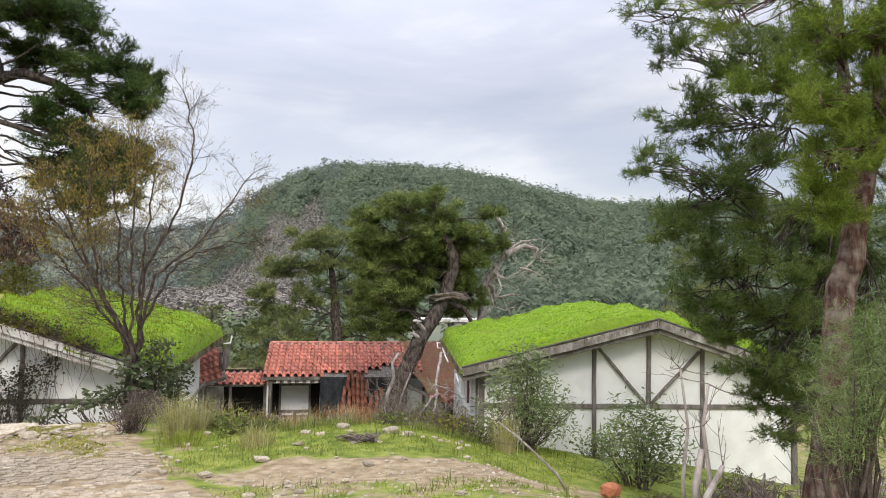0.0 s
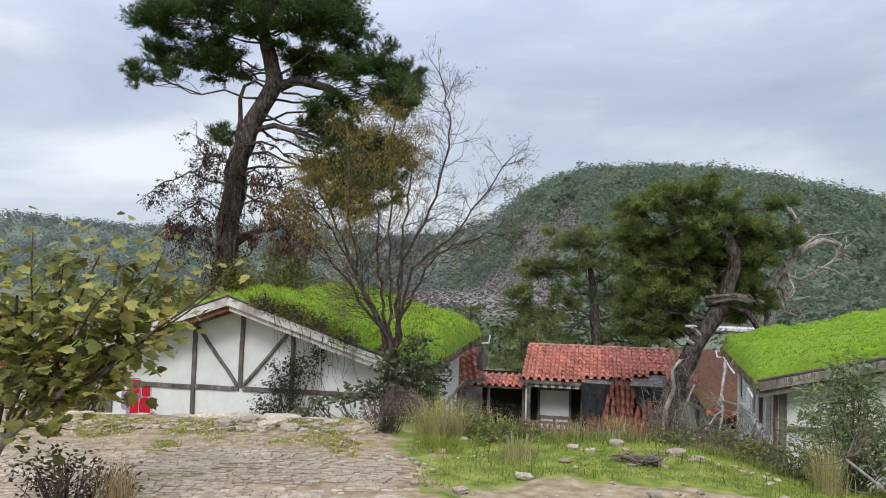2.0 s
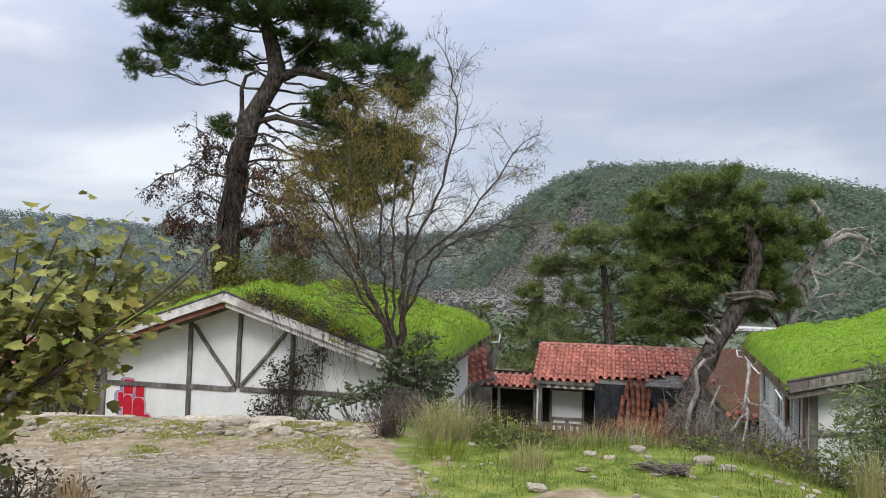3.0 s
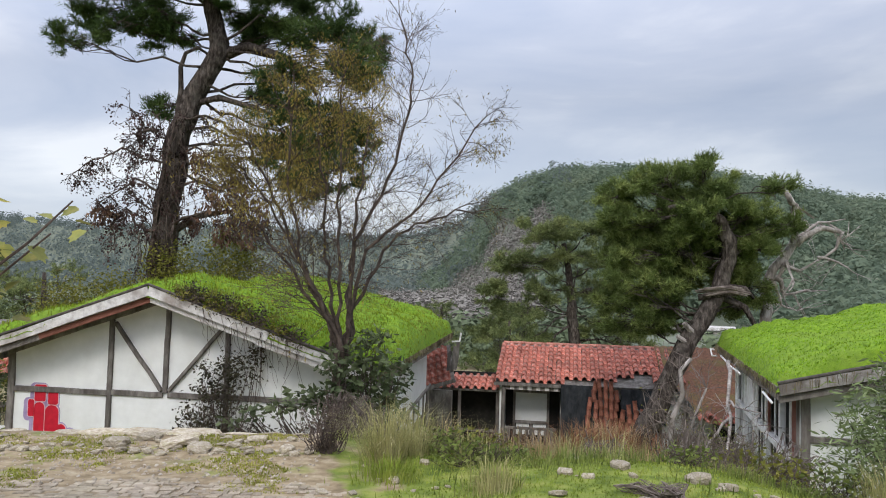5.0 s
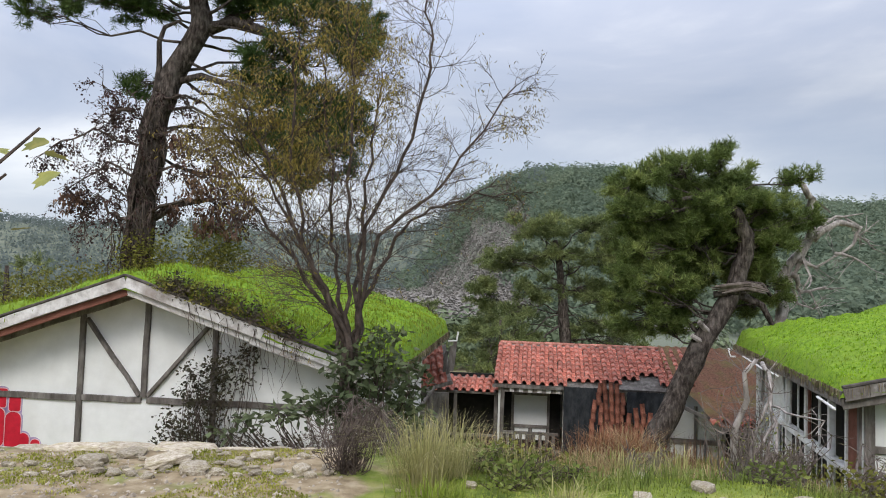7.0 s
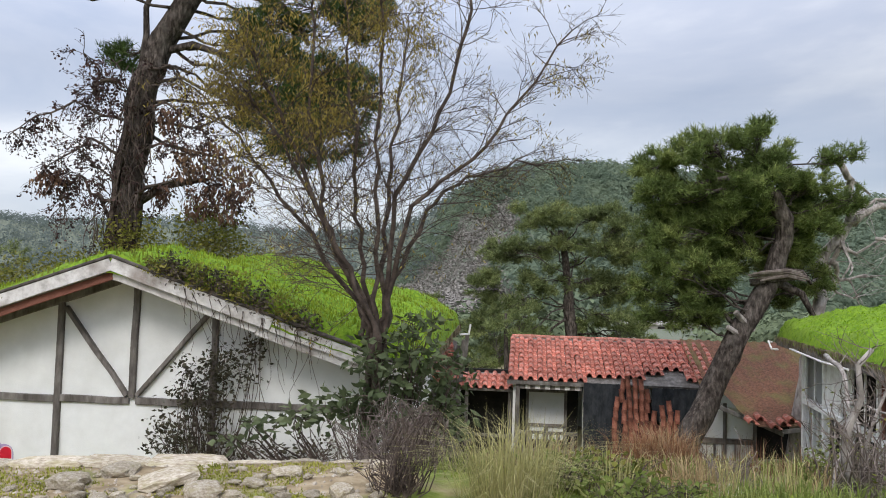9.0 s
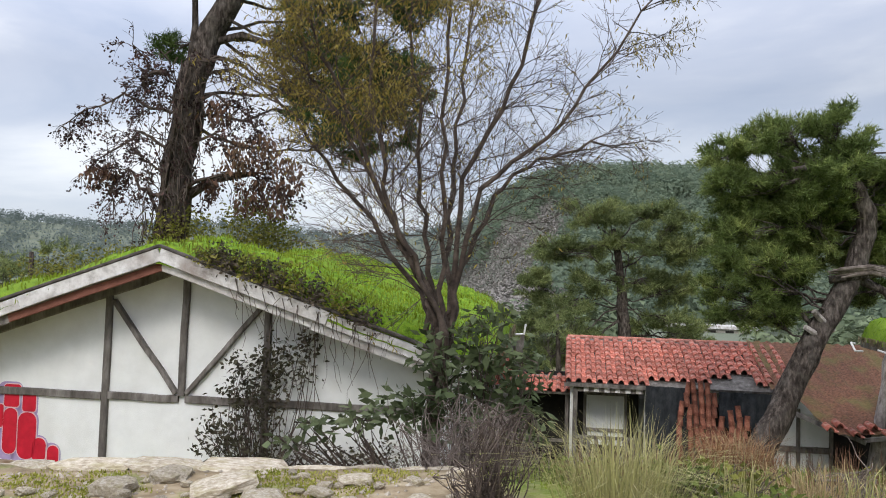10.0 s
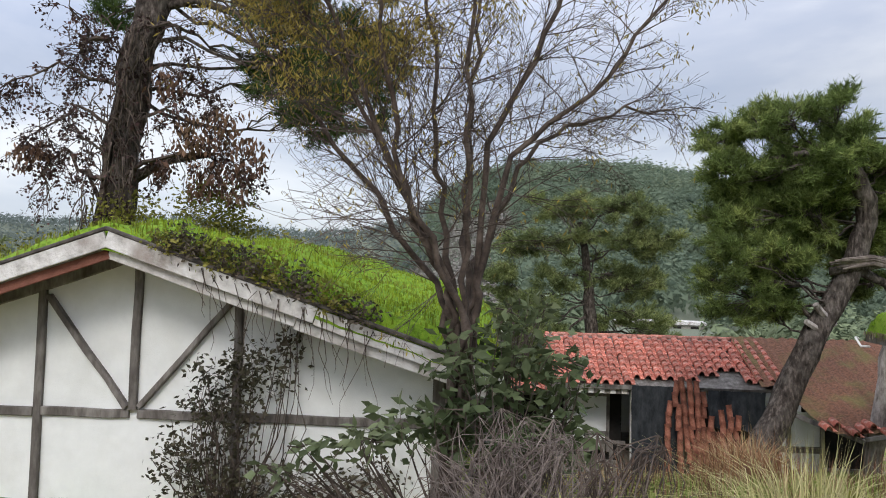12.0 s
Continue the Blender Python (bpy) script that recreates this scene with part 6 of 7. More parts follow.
for i in range(110):
    x, y = rng.uniform(-0.6, 5.6), rng.uniform(6.0, 14.8)
    tagged(stone(x, y, rng.uniform(0.025, 0.075), rng, squash=rng.uniform(0.5, 0.9)), "small stone strewn on the stony path", "stone", "strewn stones")
# gravel and clods, too small to pick apart
gr = np.random.RandomState(85)
gv, gf = [], []
for zone, n in (((-7.6, -0.7, 13.4, 16.35), 1700), ((0.4, 5.4, 8.0, 11.6), 700)):
    for _ in range(n):
        x, y = gr.uniform(zone[0], zone[1]), gr.uniform(zone[2], zone[3])
        s_ = 0.012 + 0.03 * gr.rand() ** 2
        z = ground_z(x, y)
        k0 = len(gv)
        c = gr.uniform(0.6, 1.2, size=6) * s_
        gv += [(x + c[0], y, z), (x, y + c[1], z + 0.004), (x - c[2], y, z), (x, y - c[3], z), (x + 0.3 * s_, y, z + 0.8 * c[4]), (x, y, z - 0.02)]
        gf += [(k0, k0 + 1, k0 + 4), (k0 + 1, k0 + 2, k0 + 4), (k0 + 2, k0 + 3, k0 + 4), (k0 + 3, k0, k0 + 4), (k0 + 1, k0, k0 + 5), (k0 + 2, k0 + 1, k0 + 5), (k0 + 3, k0 + 2, k0 + 5), (k0, k0 + 3, k0 + 5)]
GRAVEL = material("gravel_bits", [(0.20, 0.165, 0.125), (0.36, 0.31, 0.25), (0.52, 0.47, 0.40)], 6, 0.92, 0.4, 25, island=0.2)
tagged(obj("gravel", (gv, gf), GRAVEL), "pale gravel and clods strewn on bare soil", "gravel", kind="stuff")
brick_ = obj("brick_lump", ([tuple(v.co) for v in STONES[2].vertices], [tuple(p.vertices) for p in STONES[2].polygons]), BRICK)
brick_.matrix_basis = pose(7.1, 11.0, ground_z(7.1, 11.0) + 0.16, 10, 4, 30) @ Matrix.Diagonal((0.19, 0.19, 0.2, 1))
tagged(brick_, "broken lump of orange brick in the grass", "brick")
for x, y, a, L in ((2.53, 18.3, -4, 0.95), (3.25, 17.5, -6, 0.9)):
    sl = obj("concrete_slab", Shape().box(-L / 2, L / 2, -0.28, 0.28, -0.34, 0.0, 0.03), CONCRETE)
    sl.matrix_world = pose(x, y, ground_z(x, y) + 0.22, 3, -2, a)
    tagged(sl, "broken concrete slab lying in long grass", "slab")
# sett paving
pav = Shape()
pieces = []
rngp = random.Random(81)
y = 5.6
while y < 13.8:
    d = rngp.uniform(0.085, 0.115)
    x = -8.0 + rngp.uniform(0, 0.1)
    while x < 1.2:
        L = rngp.uniform(0.09, 0.19)
        cx, cy = x + L / 2, y + d / 2 + 0.05 * math.sin(x * 0.9 + y * 0.3) + 0.02 * fbm(x, y, 0.7)
        if rngp.random() < 0.90 * paved(cx, cy) and fbm(cx, cy, 0.9) < 0.42:
            z = ground_z(cx, cy)
            hgt = 0.010 + rngp.uniform(-0.006, 0.008)
            (pieces if (-2.2 < cx < -0.1 and 11.6 < cy < 13.6 and len(pieces) < 300) else [None]).append((cx, cy, z, L, d, hgt))
            if not (pieces and pieces[-1][:2] == (cx, cy)):
                g = 0.006
                x0, x1, y0, y1, c = cx - L / 2 + g, cx + L / 2 - g, cy - d / 2 + g, cy + d / 2 - g, 0.016
                tilt = [rngp.uniform(-0.006, 0.006) for _ in range(4)]
                low = [(x0, y0, z - 0.05), (x1, y0, z - 0.05), (x1, y1, z - 0.05), (x0, y1, z - 0.05)]
                mid = [(x0, y0, z + hgt * 0.55), (x1, y0, z + hgt * 0.55), (x1, y1, z + hgt * 0.55), (x0, y1, z + hgt * 0.55)]
                top = [(x0 + c, y0 + c, z + hgt + tilt[0]), (x1 - c, y0 + c, z + hgt + tilt[1]), (x1 - c, y1 - c, z + hgt + tilt[2]), (x0 + c, y1 - c, z + hgt + tilt[3])]
                pav.add(low + mid + top, [(0, 1, 5, 4), (1, 2, 6, 5), (2, 3, 7, 6), (3, 0, 4, 7), (4, 5, 9, 8), (5, 6, 10, 9), (6, 7, 11, 10), (7, 4, 8, 11), (8, 9, 10, 11)])
        x += L
    y += d
paving = tagged(obj("sett_paving", pav, SETT), "worn stone sett paving with soil in the joints", "paving", kind="structure")
unit = Shape().box(-0.5, 0.5, -0.5, 0.5, -0.5, 0.5, 0.09)
sett_me = bpy.data.meshes.new("sett")
sett_me.from_pydata(unit.v, [], unit.f)
sett_me.materials.append(SETT1)
for cx, cy, z, L, d, hgt in pieces:
    ob = new("sett", sett_me)
    ob.parent = paving
    ob.matrix_basis = pose(cx, cy, z + hgt - 0.035, rngp.uniform(-3, 3), rngp.uniform(-3, 3), rngp.uniform(-3, 3)) @ Matrix.Diagonal((L - 0.013, d - 0.013, 0.07, 1))

# ---- grass and shrubs near the path ----
WEED = leafmat("rank_weeds", (0.08, 0.11, 0.025), (0.16, 0.20, 0.05), (0.29, 0.29, 0.10))
MOSSY = leafmat("yellow_green_grass", (0.17, 0.19, 0.03), (0.28, 0.29, 0.055), (0.40, 0.38, 0.10), scale=1.2)
STALK = leafmat("dead_brown_stalks", (0.07, 0.04, 0.028), (0.16, 0.085, 0.055), (0.27, 0.17, 0.11))
r = np.random.RandomState(82)


def sward(name, n, x0, x1, y0, y1, h, w, mat, label, keep, lean=0.7):
    X, Y = x0 + (x1 - x0) * r.rand(n), y0 + (y1 - y0) * r.rand(n)
    P = [(a, b, ground_z(a, b)) for a, b in zip(X, Y) if keep(a, b)]
    ob = obj(name, grass_mesh(np.array(P), r, h, w, lean), mat)
    return tagged(ob, label, "grass", kind="stuff")


green_at = lambda x, y: grassy(x, y) + 0.55 * fbm(x, y, 0.8) > 0.55 + 0.2 * r.rand()
sward("lawn", 74000, -1.2, 9.0, 5.0, 16.8, 0.042, 0.007, LAWN, "short bright green grass", lambda x, y: x > -0.6 and green_at(x, y))
sward("lawn_weeds", 4200, -0.6, 8.5, 8.5, 15.6, 0.16, 0.007, WEED, "taller weeds standing in the lawn", lambda x, y: fbm(x, y, 1.1) > 0.12 and green_at(x, y))
sward("lawn", 60000, -8.0, -0.6, 13.3, 16.4, 0.032, 0.008, MOSSY, "patchy yellow-green grass by the wall", lambda x, y: fbm(x, y, 0.8) > -0.06 + 0.2 * r.rand())
sward("weeds", 16000, -0.6, 8.5, 14.6, 21.0, 0.22, 0.006, WEED, "rank green weeds on the bank", lambda x, y: fbm(x, y, 0.9) > 0.05, 1.3)
sward("dry_grass", 3200, 0.6, 8.0, 17.0, 26.0, 0.48, 0.008, STRAW, "dry straw-coloured grass before the tiled building", lambda x, y: fbm(x, y, 0.8) > 0.0, 1.1)
sward("low_weeds", 16000, -1.0, 16.0, 19.0, 33.0, 0.35, 0.012, WEED, "rough growth between the houses", lambda x, y: fbm(x, y, 0.4) > -0.2 and not (x < 0.5))
sward("dead_stalks", 2300, 1.5, 8.5, 18.5, 27.0, 0.72, 0.007, STALK, "dead brown stalks before the tiled building", lambda x, y: fbm(x, y, 0.9) > -0.05, 0.5)
tuft("grass_clump", on_ground(0.2, 14.9), 560, 0.13, 0.80, 83, TALLGRASS, "tall clump of yellow-green grass", 1.3, 0.0034)
tuft("grass_clump", on_ground(0.6, 15.3), 300, 0.11, 0.70, 84, TALLGRASS, "tall clump of yellow-green grass", 1.3, 0.0034)
tuft("grass_clump", on_ground(1.5, 13.6), 260, 0.14, 0.38, 85, TALLGRASS, "low clump of green grass", 0.9, 0.005)
tuft("grass_clump", on_ground(2.6, 16.4), 260, 0.16, 0.42, 86, STRAW, "clump of dry bleached grass", 0.8, 0.006)
tuft("grass_clump", on_ground(6.6, 14.2), 300, 0.14, 0.75, 87, TALLGRASS, "pale clump of grass beside the oleander", 0.6, 0.005)
tuft("grass_clump", on_ground(-2.95, 9.6), 240, 0.09, 0.62, 88, STRAW, "dry russet grass beside the paving", 0.5, 0.004)

for k, (x, y, h) in enumerate(((4.9, 24.5, 0.9), (5.5, 25.5, 1.0), (6.2, 26.2, 1.1), (6.9, 27.2, 1.2), (6.0, 24.8, 0.8), (7.4, 28.2, 1.1))):
    tuft("reed_clump", on_ground(x, y), 230, 0.30, h, 170 + k, (RUST, RUST, STRAW)[k % 3], "clump of dry rust-brown reeds below the tiles", 0.9, 0.009)
bush("oleander", on_ground(7.6, 15.4, -0.05), [(0, 0, 1.55, 0.9, 0.8), (0.45, 0, 0.9, 0.9, 0.75), (-0.5, 0, 0.9, 0.75, 0.7), (0.1, 0, 2.15, 0.5, 0.45)], 90, "leaf", 0.16, 1500, TWIG, OLEANDER,
     "grey-green oleander before the house gable", width=0.017)
bush("oleander", on_ground(8.5, 12.2, -0.05), [(0, 0, 1.25, 0.7, 0.7), (0.45, 0, 0.8, 0.7, 0.65), (-0.45, 0, 0.8, 0.6, 0.6)], 91, "leaf", 0.14, 1700, TWIG, OLEANDER,
     "grey-green oleander before the house gable", width=0.016)
bush("oleander", on_ground(8.6, 17.0, -0.05), [(0, 0, 1.3, 0.8, 0.7), (0.5, 0, 0.7, 0.7, 0.6)], 92, "leaf", 0.15, 1000, TWIG, OLEANDER,
     "grey-green oleander before the house gable", width=0.017)
bush("evergreen_bush", (-0.75, 19.2, -2.95), [(0.1, 0, 2.3, 0.7, 0.5), (0.4, 0, 1.6, 0.8, 0.6), (-0.5, -0.1, 1.7, 0.6, 0.35), (-1.1, -0.3, 1.55, 0.3, 0.2), (-1.6, -0.4, 1.5, 0.28, 0.16), (0.85, 0, 2.2, 0.5, 0.5), (0.5, 0, 2.8, 0.45, 0.3),
      (-2.0, -0.4, 1.3, 0.2, 0.12), (0.9, 0, 1.5, 0.5, 0.4)],
     93, "leaf", 0.17, 900, TWIG, DARKLEAF, "broad-leaved evergreen bush round the bare tree's foot", width=0.040, thick=0.024)
bush("dead_shrub", (-0.6, 17.9, -2.75), [(-0.2, 0, 1.0, 0.9, 0.7), (0.45, 0, 1.0, 0.8, 0.7), (0.1, 0, 1.5, 0.7, 0.45), (-0.9, 0, 0.8, 0.6, 0.5), (0.2, -0.5, 0.7, 0.7, 0.5)], 94, None, 0.1, 150, GREYTWIG, DARKLEAF,
     "tangle of dead grey brushwood", stems=130, twist=0.6, thick=0.008)
for k, (x, y, h, w) in enumerate(((1.15, 14.7, 0.42, 0.5), (1.75, 15.0, 0.30, 0.45), (0.9, 15.6, 0.45, 0.5), (4.4, 15.4, 0.35, 0.5))):
    bush("weed_clump", on_ground(x, y, -0.03), [(0, 0, h * 0.5, w * 0.8, h * 0.5), (0.25, 0.1, h * 0.45, w * 0.6, h * 0.45)], 340 + k, "leaf", 0.085, 1500, TWIG, WEED,
         "leafy green weeds on the edge of the bank", width=0.020, stems=12, thick=0.006)
for k, (x, y, n, h) in enumerate(((1.4, 15.4, 70, 0.42), (2.1, 15.9, 60, 0.5), (2.9, 16.2, 60, 0.5), (3.7, 16.4, 60, 0.5), (1.0, 16.3, 70, 0.55), (1.8, 17.0, 70, 0.6), (3.2, 17.4, 60, 0.6), (4.4, 17.0, 60, 0.55))):
    tuft("grass_clump", on_ground(x, y), n, 0.16, h, 360 + k, (TALLGRASS, STRAW, TALLGRASS)[k % 3], "loose clump of tall dry grass on the bank", 0.7, 0.005)
bush("dead_shrub", on_ground(-0.62, 15.4, -0.03), [(0, 0, 0.45, 0.34, 0.38), (0.12, 0, 0.68, 0.26, 0.26), (-0.15, 0, 0.3, 0.34, 0.25)], 99, None, 0.1, 150, TWIG, DARKLEAF,
     "thicket of dead dark twigs at the end of the wall", stems=34, twist=0.55, thick=0.006)
tuft("grass_clump", on_ground(0.25, 14.1), 420, 0.22, 0.24, 89, LAWN, "low bright green tuft before the tall grass", 0.9, 0.006)
bush("wall_shrub", tuple((LHM @ Vector((1.35, -0.35, -0.1)))), [(-0.1, 0, 0.6, 0.85, 0.5), (-0.45, 0, 0.9, 0.55, 0.4), (0.2, 0, 1.4, 0.5, 0.6), (0.75, 0, 0.45, 0.7, 0.4), (0.6, 0, 2.0, 0.55, 0.4), (1.5, -0.2, 0.5, 0.6, 0.35), (-0.2, 0, 1.5, 0.45, 0.3), (0.3, 0, 2.1, 0.35, 0.4), (0.95, 0, 2.4, 0.3, 0.25), (-0.15, 0, 1.95, 0.35, 0.3), (2.1, -0.2, 0.6, 0.45, 0.35)],
     95, "leaf", 0.085, 1250, TWIG, WALLSHRUB, "straggling dull shrub climbing the white gable", width=0.024, stems=8, twist=0.35, thick=0.011)
bush("thorn_shrub", on_ground(-3.55, 9.9, -0.02), [(0, 0, 0.45, 0.45, 0.3), (0.35, 0.1, 0.35, 0.35, 0.25), (-0.3, 0, 0.5, 0.35, 0.3)], 96, "leaf", 0.055, 1800, TWIG, WALLSHRUB,
     "low dull shrub among stones by the paving", width=0.017, stems=14)
bush("broom_bush", on_ground(5.45, 4.8, -0.05), [(0.0, 0, 1.5, 0.42, 0.55), (0.35, 0, 1.25, 0.4, 0.6), (-0.12, 0, 1.05, 0.3, 0.4), (0.4, 0, 1.95, 0.35, 0.3)], 97, "needle", 0.15, 1500, TWIG, BROOM,
     "feathery green broom hanging against the pine trunk", width=0.0026)
bush("dead_shrub", on_ground(7.5, 6.9, -0.05), [(0, 0, 0.6, 0.9, 0.45), (0.6, 0, 0.7, 0.7, 0.4)], 98, None, 0.1, 150, GREYTWIG, DARKLEAF, "heap of dead grey brushwood by the pine", stems=50, twist=0.5, thick=0.010)
for k, (x, y, h, w) in enumerate(((7.4, 8.6, 0.7, 0.7), (8.7, 9.3, 0.9, 0.8), (9.8, 10.8, 0.9, 0.9), (8.0, 7.6, 0.7, 0.8), (4.9, 17.2, 1.7, 1.0), (5.6, 17.9, 1.3, 1.0), (4.0, 18.4, 1.1, 0.9), (6.6, 18.8, 1.4, 1.0), (6.3, 16.4, 1.0, 0.8))):
    bush("dead_shrub", on_ground(x, y, -0.05), [(0, 0, h * 0.75, w * 0.7, h * 0.4), (0.3, 0, h * 0.5, w * 0.7, h * 0.35)], 100 + k, "leaf", 0.06, 60, GREYTWIG, SHRUBGREEN,
         "leafless grey shrub on the bank", stems=26, twist=0.4, thick=0.016)
for k, (x, y, h, w) in enumerate(((5.6, 15.6, 0.6, 0.8), (6.4, 15.2, 0.7, 0.7), (9.6, 13.4, 0.6, 0.8), (9.2, 8.4, 0.5, 0.8), (10.4, 12.0, 0.7, 0.9), (7.2, 10.2, 0.3, 0.6), (1.3, 15.9, 0.55, 0.7), (9.6, 15.6, 0.8, 0.9), (1.3, 17.2, 0.6, 0.9), (2.3, 18.6, 0.6, 0.9), (0.6, 18.6, 0.9, 0.8), (7.0, 20.5, 1.2, 1.0))):
    bush("bramble", on_ground(x, y, -0.05), [(0, 0, h * 0.5, w * 0.8, h * 0.5), (0.5, 0.1, h * 0.4, w * 0.6, h * 0.4)], 120 + k, "leaf", 0.075, 1100, TWIG, (SHRUBGREEN, WEED, WEED)[k % 3],
         "tangled green bramble on the bank", width=0.024, stems=16, thick=0.008)


def snag(x, y, line, r0, seed, label, twigs=16):
    rg = random.Random(seed)
    ob = empty("dead_sapling", pose(*on_ground(x, y, -0.1)))
    pts = [Vector(p) for p in line]
    part("stem", Shape().tube(pts, taper(r0, r0 * 0.5, len(pts)), 7, 0.12, rg), DEADWOOD, ob, smooth=True)
    s = Shape()
    for _ in range(twigs):
        k = rg.randint(len(pts) // 2, len(pts) - 1)
        branch(s, pts[k], (rg.uniform(-1, 1), rg.uniform(-1, 1), rg.uniform(-0.3, 1.0)), rg.uniform(0.25, 0.6), min(r0 * 0.25, 0.008), 1, rg, [], 0.7, 0.1, (2, 4))
    part("twig", s, GREYTWIG, ob)["kind"] = "stuff"
    return tagged(ob, label, "sapling")


snag(4.9, 17.2, [(0, 0, 0), (0.07, 0, 0.4), (-0.02, 0.03, 0.8), (0.02, 0.05, 1.1), (0.16, 0, 1.5), (0.12, 0, 1.9), (0.3, 0, 2.1)], 0.06, 130, "pale crooked bare stem on the bank")
snag(5.25, 17.4, [(0, 0, 0), (-0.08, 0, 0.6), (0.12, 0.05, 1.2), (0.3, 0, 1.7)], 0.035, 131, "pale crooked bare stem on the bank")
snag(5.6, 6.9, [(0, 0, 0), (-0.05, 0, 0.5), (0.03, 0, 0.95)], 0.06, 132, "sawn-off sapling stump by the path", 2)
snag(6.1, 7.4, [(0, 0, 0), (0.06, 0, 0.7), (-0.02, 0.02, 1.3), (0.04, 0, 1.8)], 0.035, 133, "thin bare sapling by the path", 6)
snag(5.2, 6.4, [(0, 0, 0), (0.1, 0, 0.4), (0.3, 0, 0.7)], 0.05, 134, "sawn-off sapling stump by the path", 2)
snag(6.6, 8.4, [(0, 0, 0), (-0.05, 0, 0.7), (0.05, 0.02, 1.4), (-0.1, 0, 2.2)], 0.03, 135, "thin bare sapling by the path", 6)
snag(5.5, 9.5, [(0, 0, 0), (-0.25, 0, 0.4), (-0.8, 0.02, 0.9), (-1.2, 0, 1.2)], 0.022, 136, "thin dead branch leaning over the grass")

def fallen_branch(lines, seed):
    rg = random.Random(seed)
    ob = empty("fallen_branch", RHM)
    for line, r0 in lines:
        pts = [Vector(p) for p in line]
        fine = []
        for a, b in zip(pts, pts[1:]):
            for i in range(3):
                fine.append(a.lerp(b, i / 3) + Vector((rg.uniform(-1, 1), rg.uniform(-1, 1), rg.uniform(-1, 1))) * 0.035)
        fine.append(pts[-1])
        part("limb", Shape().tube(fine, taper(r0, 0.012, len(fine)), 6, 0.1, rg), DEADWOOD, ob, smooth=True)
        s = Shape()
        for i in range(2, len(fine), 2):
            for _ in range(2):
                branch(s, fine[i], (rg.uniform(-1, 1), rg.uniform(-1, 1), rg.uniform(-0.9, 0.6)), rg.uniform(0.3, 0.8), 0.011, 1, rg, [], 0.8, -0.05, (1, 3))
        part("twig", s, DEADWOOD, ob)["kind"] = "stuff"
    return tagged(ob, "bleached dead branch fallen against the turf roof's eave", "branch")


fallen_branch([([(-5.55, 4.2, 2.5), (-5.75, 2.6, 2.35), (-5.85, 1.6, 1.6), (-6.0, 0.6, 0.9), (-6.1, -0.9, 0.35), (-6.0, -2.2, 0.1)], 0.05),
               ([(-5.85, 1.6, 1.6), (-6.3, 0.9, 1.2), (-6.7, 0.2, 0.4), (-7.0, -0.3, -0.3)], 0.035), ([(-5.8, 2.0, 1.9), (-5.9, 0.4, 2.0), (-5.6, -0.8, 2.1)], 0.03)], 137)

# plants rooted on the roof edge of the first house
edge_pts = [(0.7, 0.26), (1.0, 0.42), (1.35, 0.36), (1.7, 0.42), (2.05, 0.46), (2.4, 0.40), (2.8, 0.34), (3.2, 0.28)]
for k, (u, h) in enumerate(edge_pts):
    z = LH.height - LH.slope_r * u + 0.16
    bush("roof_weed", tuple(LHM @ Vector((u, -0.80, z))), [(0, 0, h * 0.55, 0.32, h * 0.6), (0.15, -0.12, h * 0.15, 0.3, 0.16)], 140 + k, "leaf", 0.075, 2600, TWIG, (SHRUBGREEN, WALLSHRUB)[k % 2],
         "straggling weed rooted in the turf roof's edge", width=0.02, stems=12, thick=0.007)
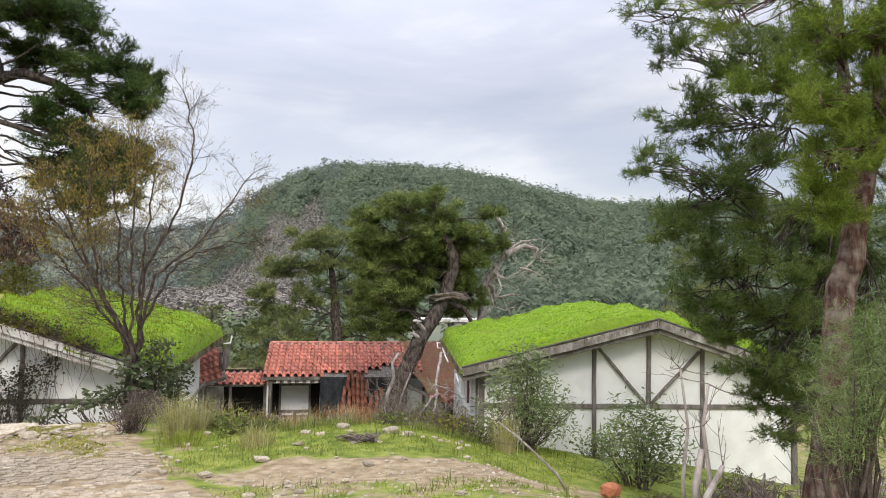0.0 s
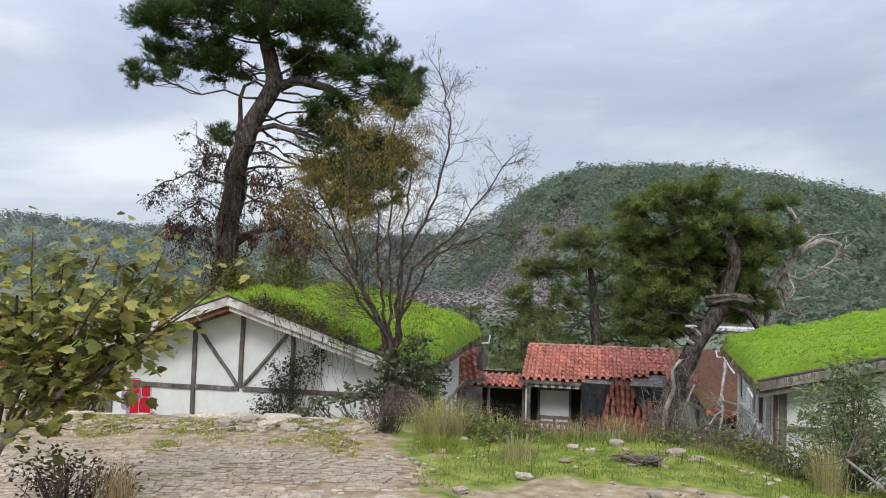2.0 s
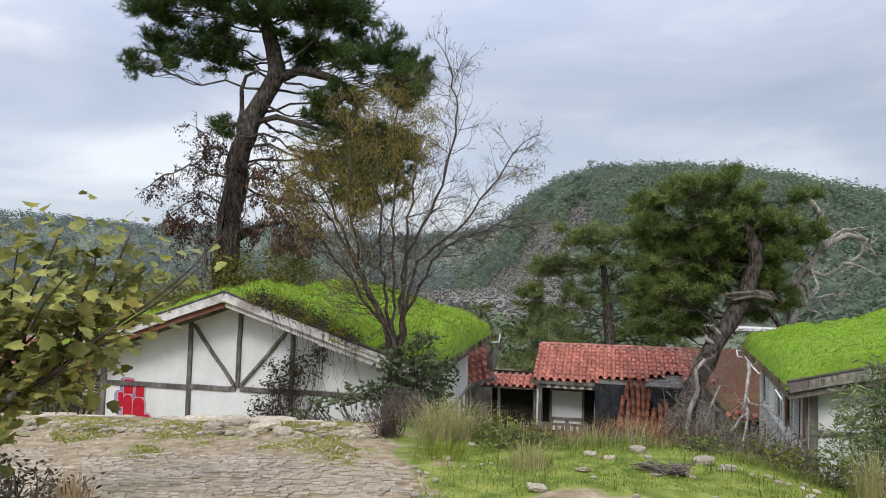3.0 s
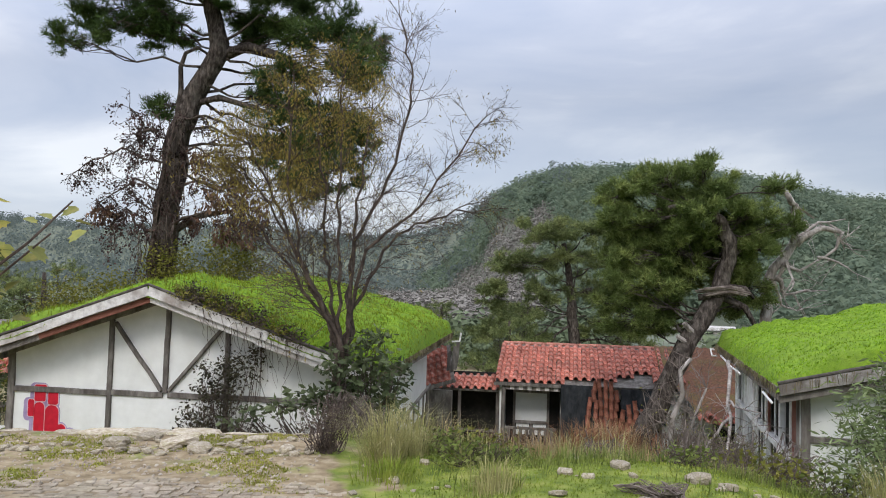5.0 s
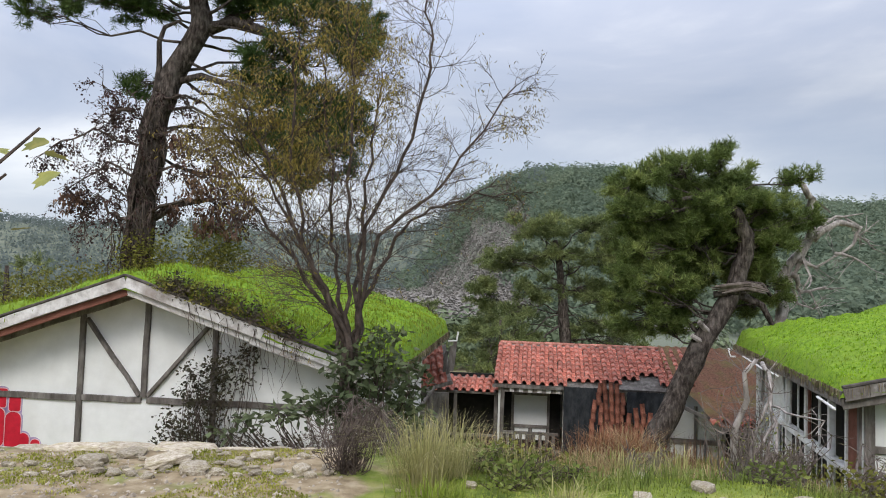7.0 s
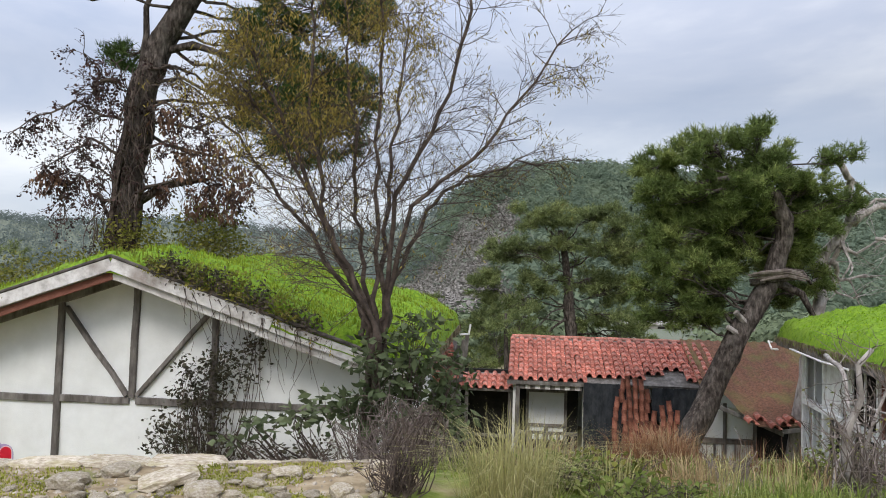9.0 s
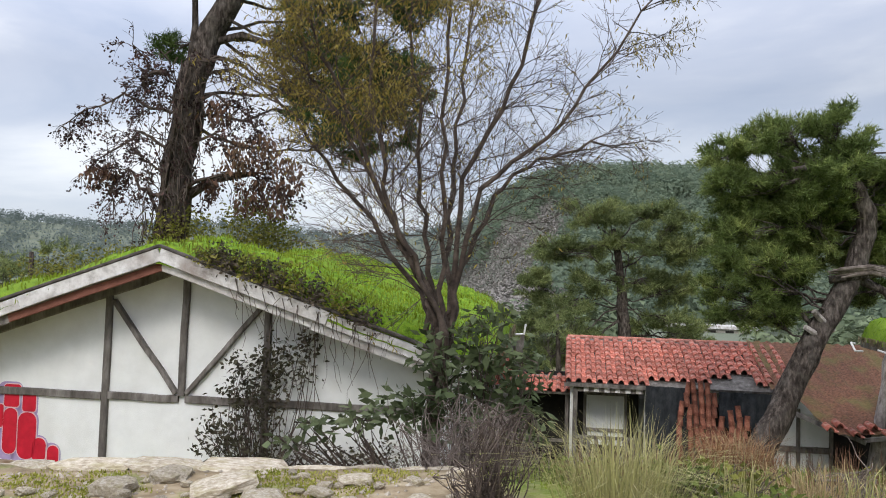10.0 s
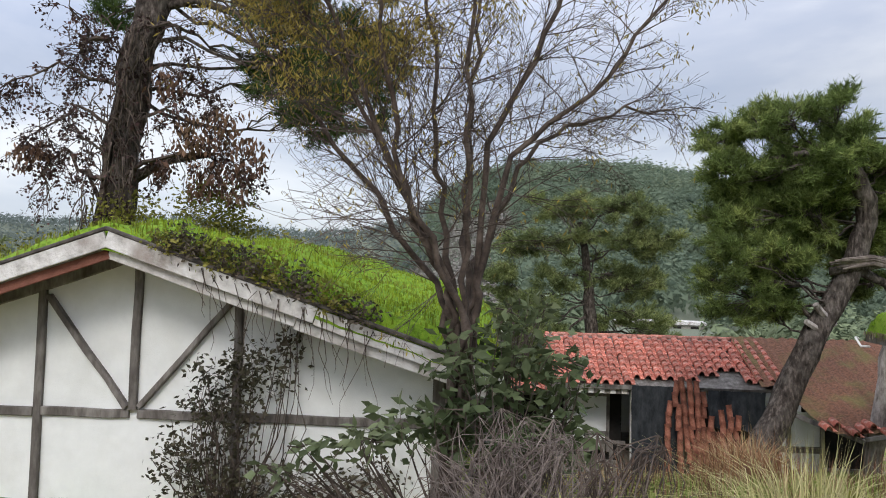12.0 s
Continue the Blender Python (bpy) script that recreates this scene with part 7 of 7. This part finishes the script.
for k in range(9):
    u = 1.2 + 0.28 * k
    z = LH.height - LH.slope_r * u + 0.1
    rg = random.Random(150 + k)
    s = Shape()
    for _ in range(4):
        a = Vector((u + rg.uniform(-0.1, 0.1), -0.95, z))
        s.tube(bent(a, (a.x + rg.uniform(-0.3, 0.3), a.y + rg.uniform(-0.05, 0.25), z - rg.uniform(0.3, 1.2)), rg, 0.3, 5), taper(0.007, 0.003, 6), 3)
    v = obj("trailing_vine", s, TWIG)
    v.matrix_world = LHM
    tagged(v, "thin dead vine trailing from the roof edge", "vine")


# graffiti on the gable: rounded red letters-like blocks with a mauve rim
def blocks(name, shapes, y, mat, parent, label=""):
    s = Shape()
    for cx, cz, w, h, rr in shapes:
        out = []
        for qx, qz, a0 in ((1, 1, 0), (-1, 1, 90), (-1, -1, 180), (1, -1, 270)):
            for k in range(5):
                a = radians(a0 + 22.5 * k)
                out.append((cx + qx * (w / 2 - rr) + rr * math.cos(a), cz + qz * (h / 2 - rr) + rr * math.sin(a)))
        n = len(out)
        s.add([(px, y, pz) for px, pz in out] + [(px, y + 0.004, pz) for px, pz in out], [tuple(range(n - 1, -1, -1))] + [(i, (i + 1) % n, n + (i + 1) % n, n + i) for i in range(n)])
    return part(name, s, mat, parent, label)


graf = empty("graffiti", LHM @ pose(-2.97, 0, 1.12))
G = [(-0.08, 0.12, 0.32, 0.15, 0.06), (-0.09, -0.07, 0.28, 0.24, 0.05), (0.24, -0.10, 0.25, 0.31, 0.05), (-0.31, -0.35, 0.15, 0.39, 0.04), (-0.10, -0.60, 0.26, 0.78, 0.125), (0.22, -0.665, 0.34, 0.79, 0.15),
     (0.46, -0.90, 0.25, 0.42, 0.122), (0.72, -0.99, 0.21, 0.37, 0.10)]
blocks("paint_rim", [(a - 0.04, b - 0.03, c + 0.15, d + 0.15, min(rr + 0.07, 0.17)) for a, b, c, d, rr in G], -0.0060, MAUVE, graf, "mauve sprayed rim")
for a, b, c, d, rr in G:
    blocks("paint_outline", [(a, b, c + 0.03, d + 0.03, rr + 0.01)], -0.0105, PALE, graf)
    blocks("paint_block", [(a, b, c, d, rr)], -0.0150, RED, graf)
tagged(graf, "red spray-painted graffiti with a mauve rim on the gable", "graffiti")

bush("twig_heap", on_ground(3.5, 13.3, 0.02), [(0.1, 0, 0.10, 0.55, 0.07), (-0.3, 0.1, 0.08, 0.4, 0.06)], 160, None, 0.1, 150, GREYTWIG, DARKLEAF,
     "small heap of dead twigs on the grass", stems=22, twist=0.3, thick=0.012, category="twigs")
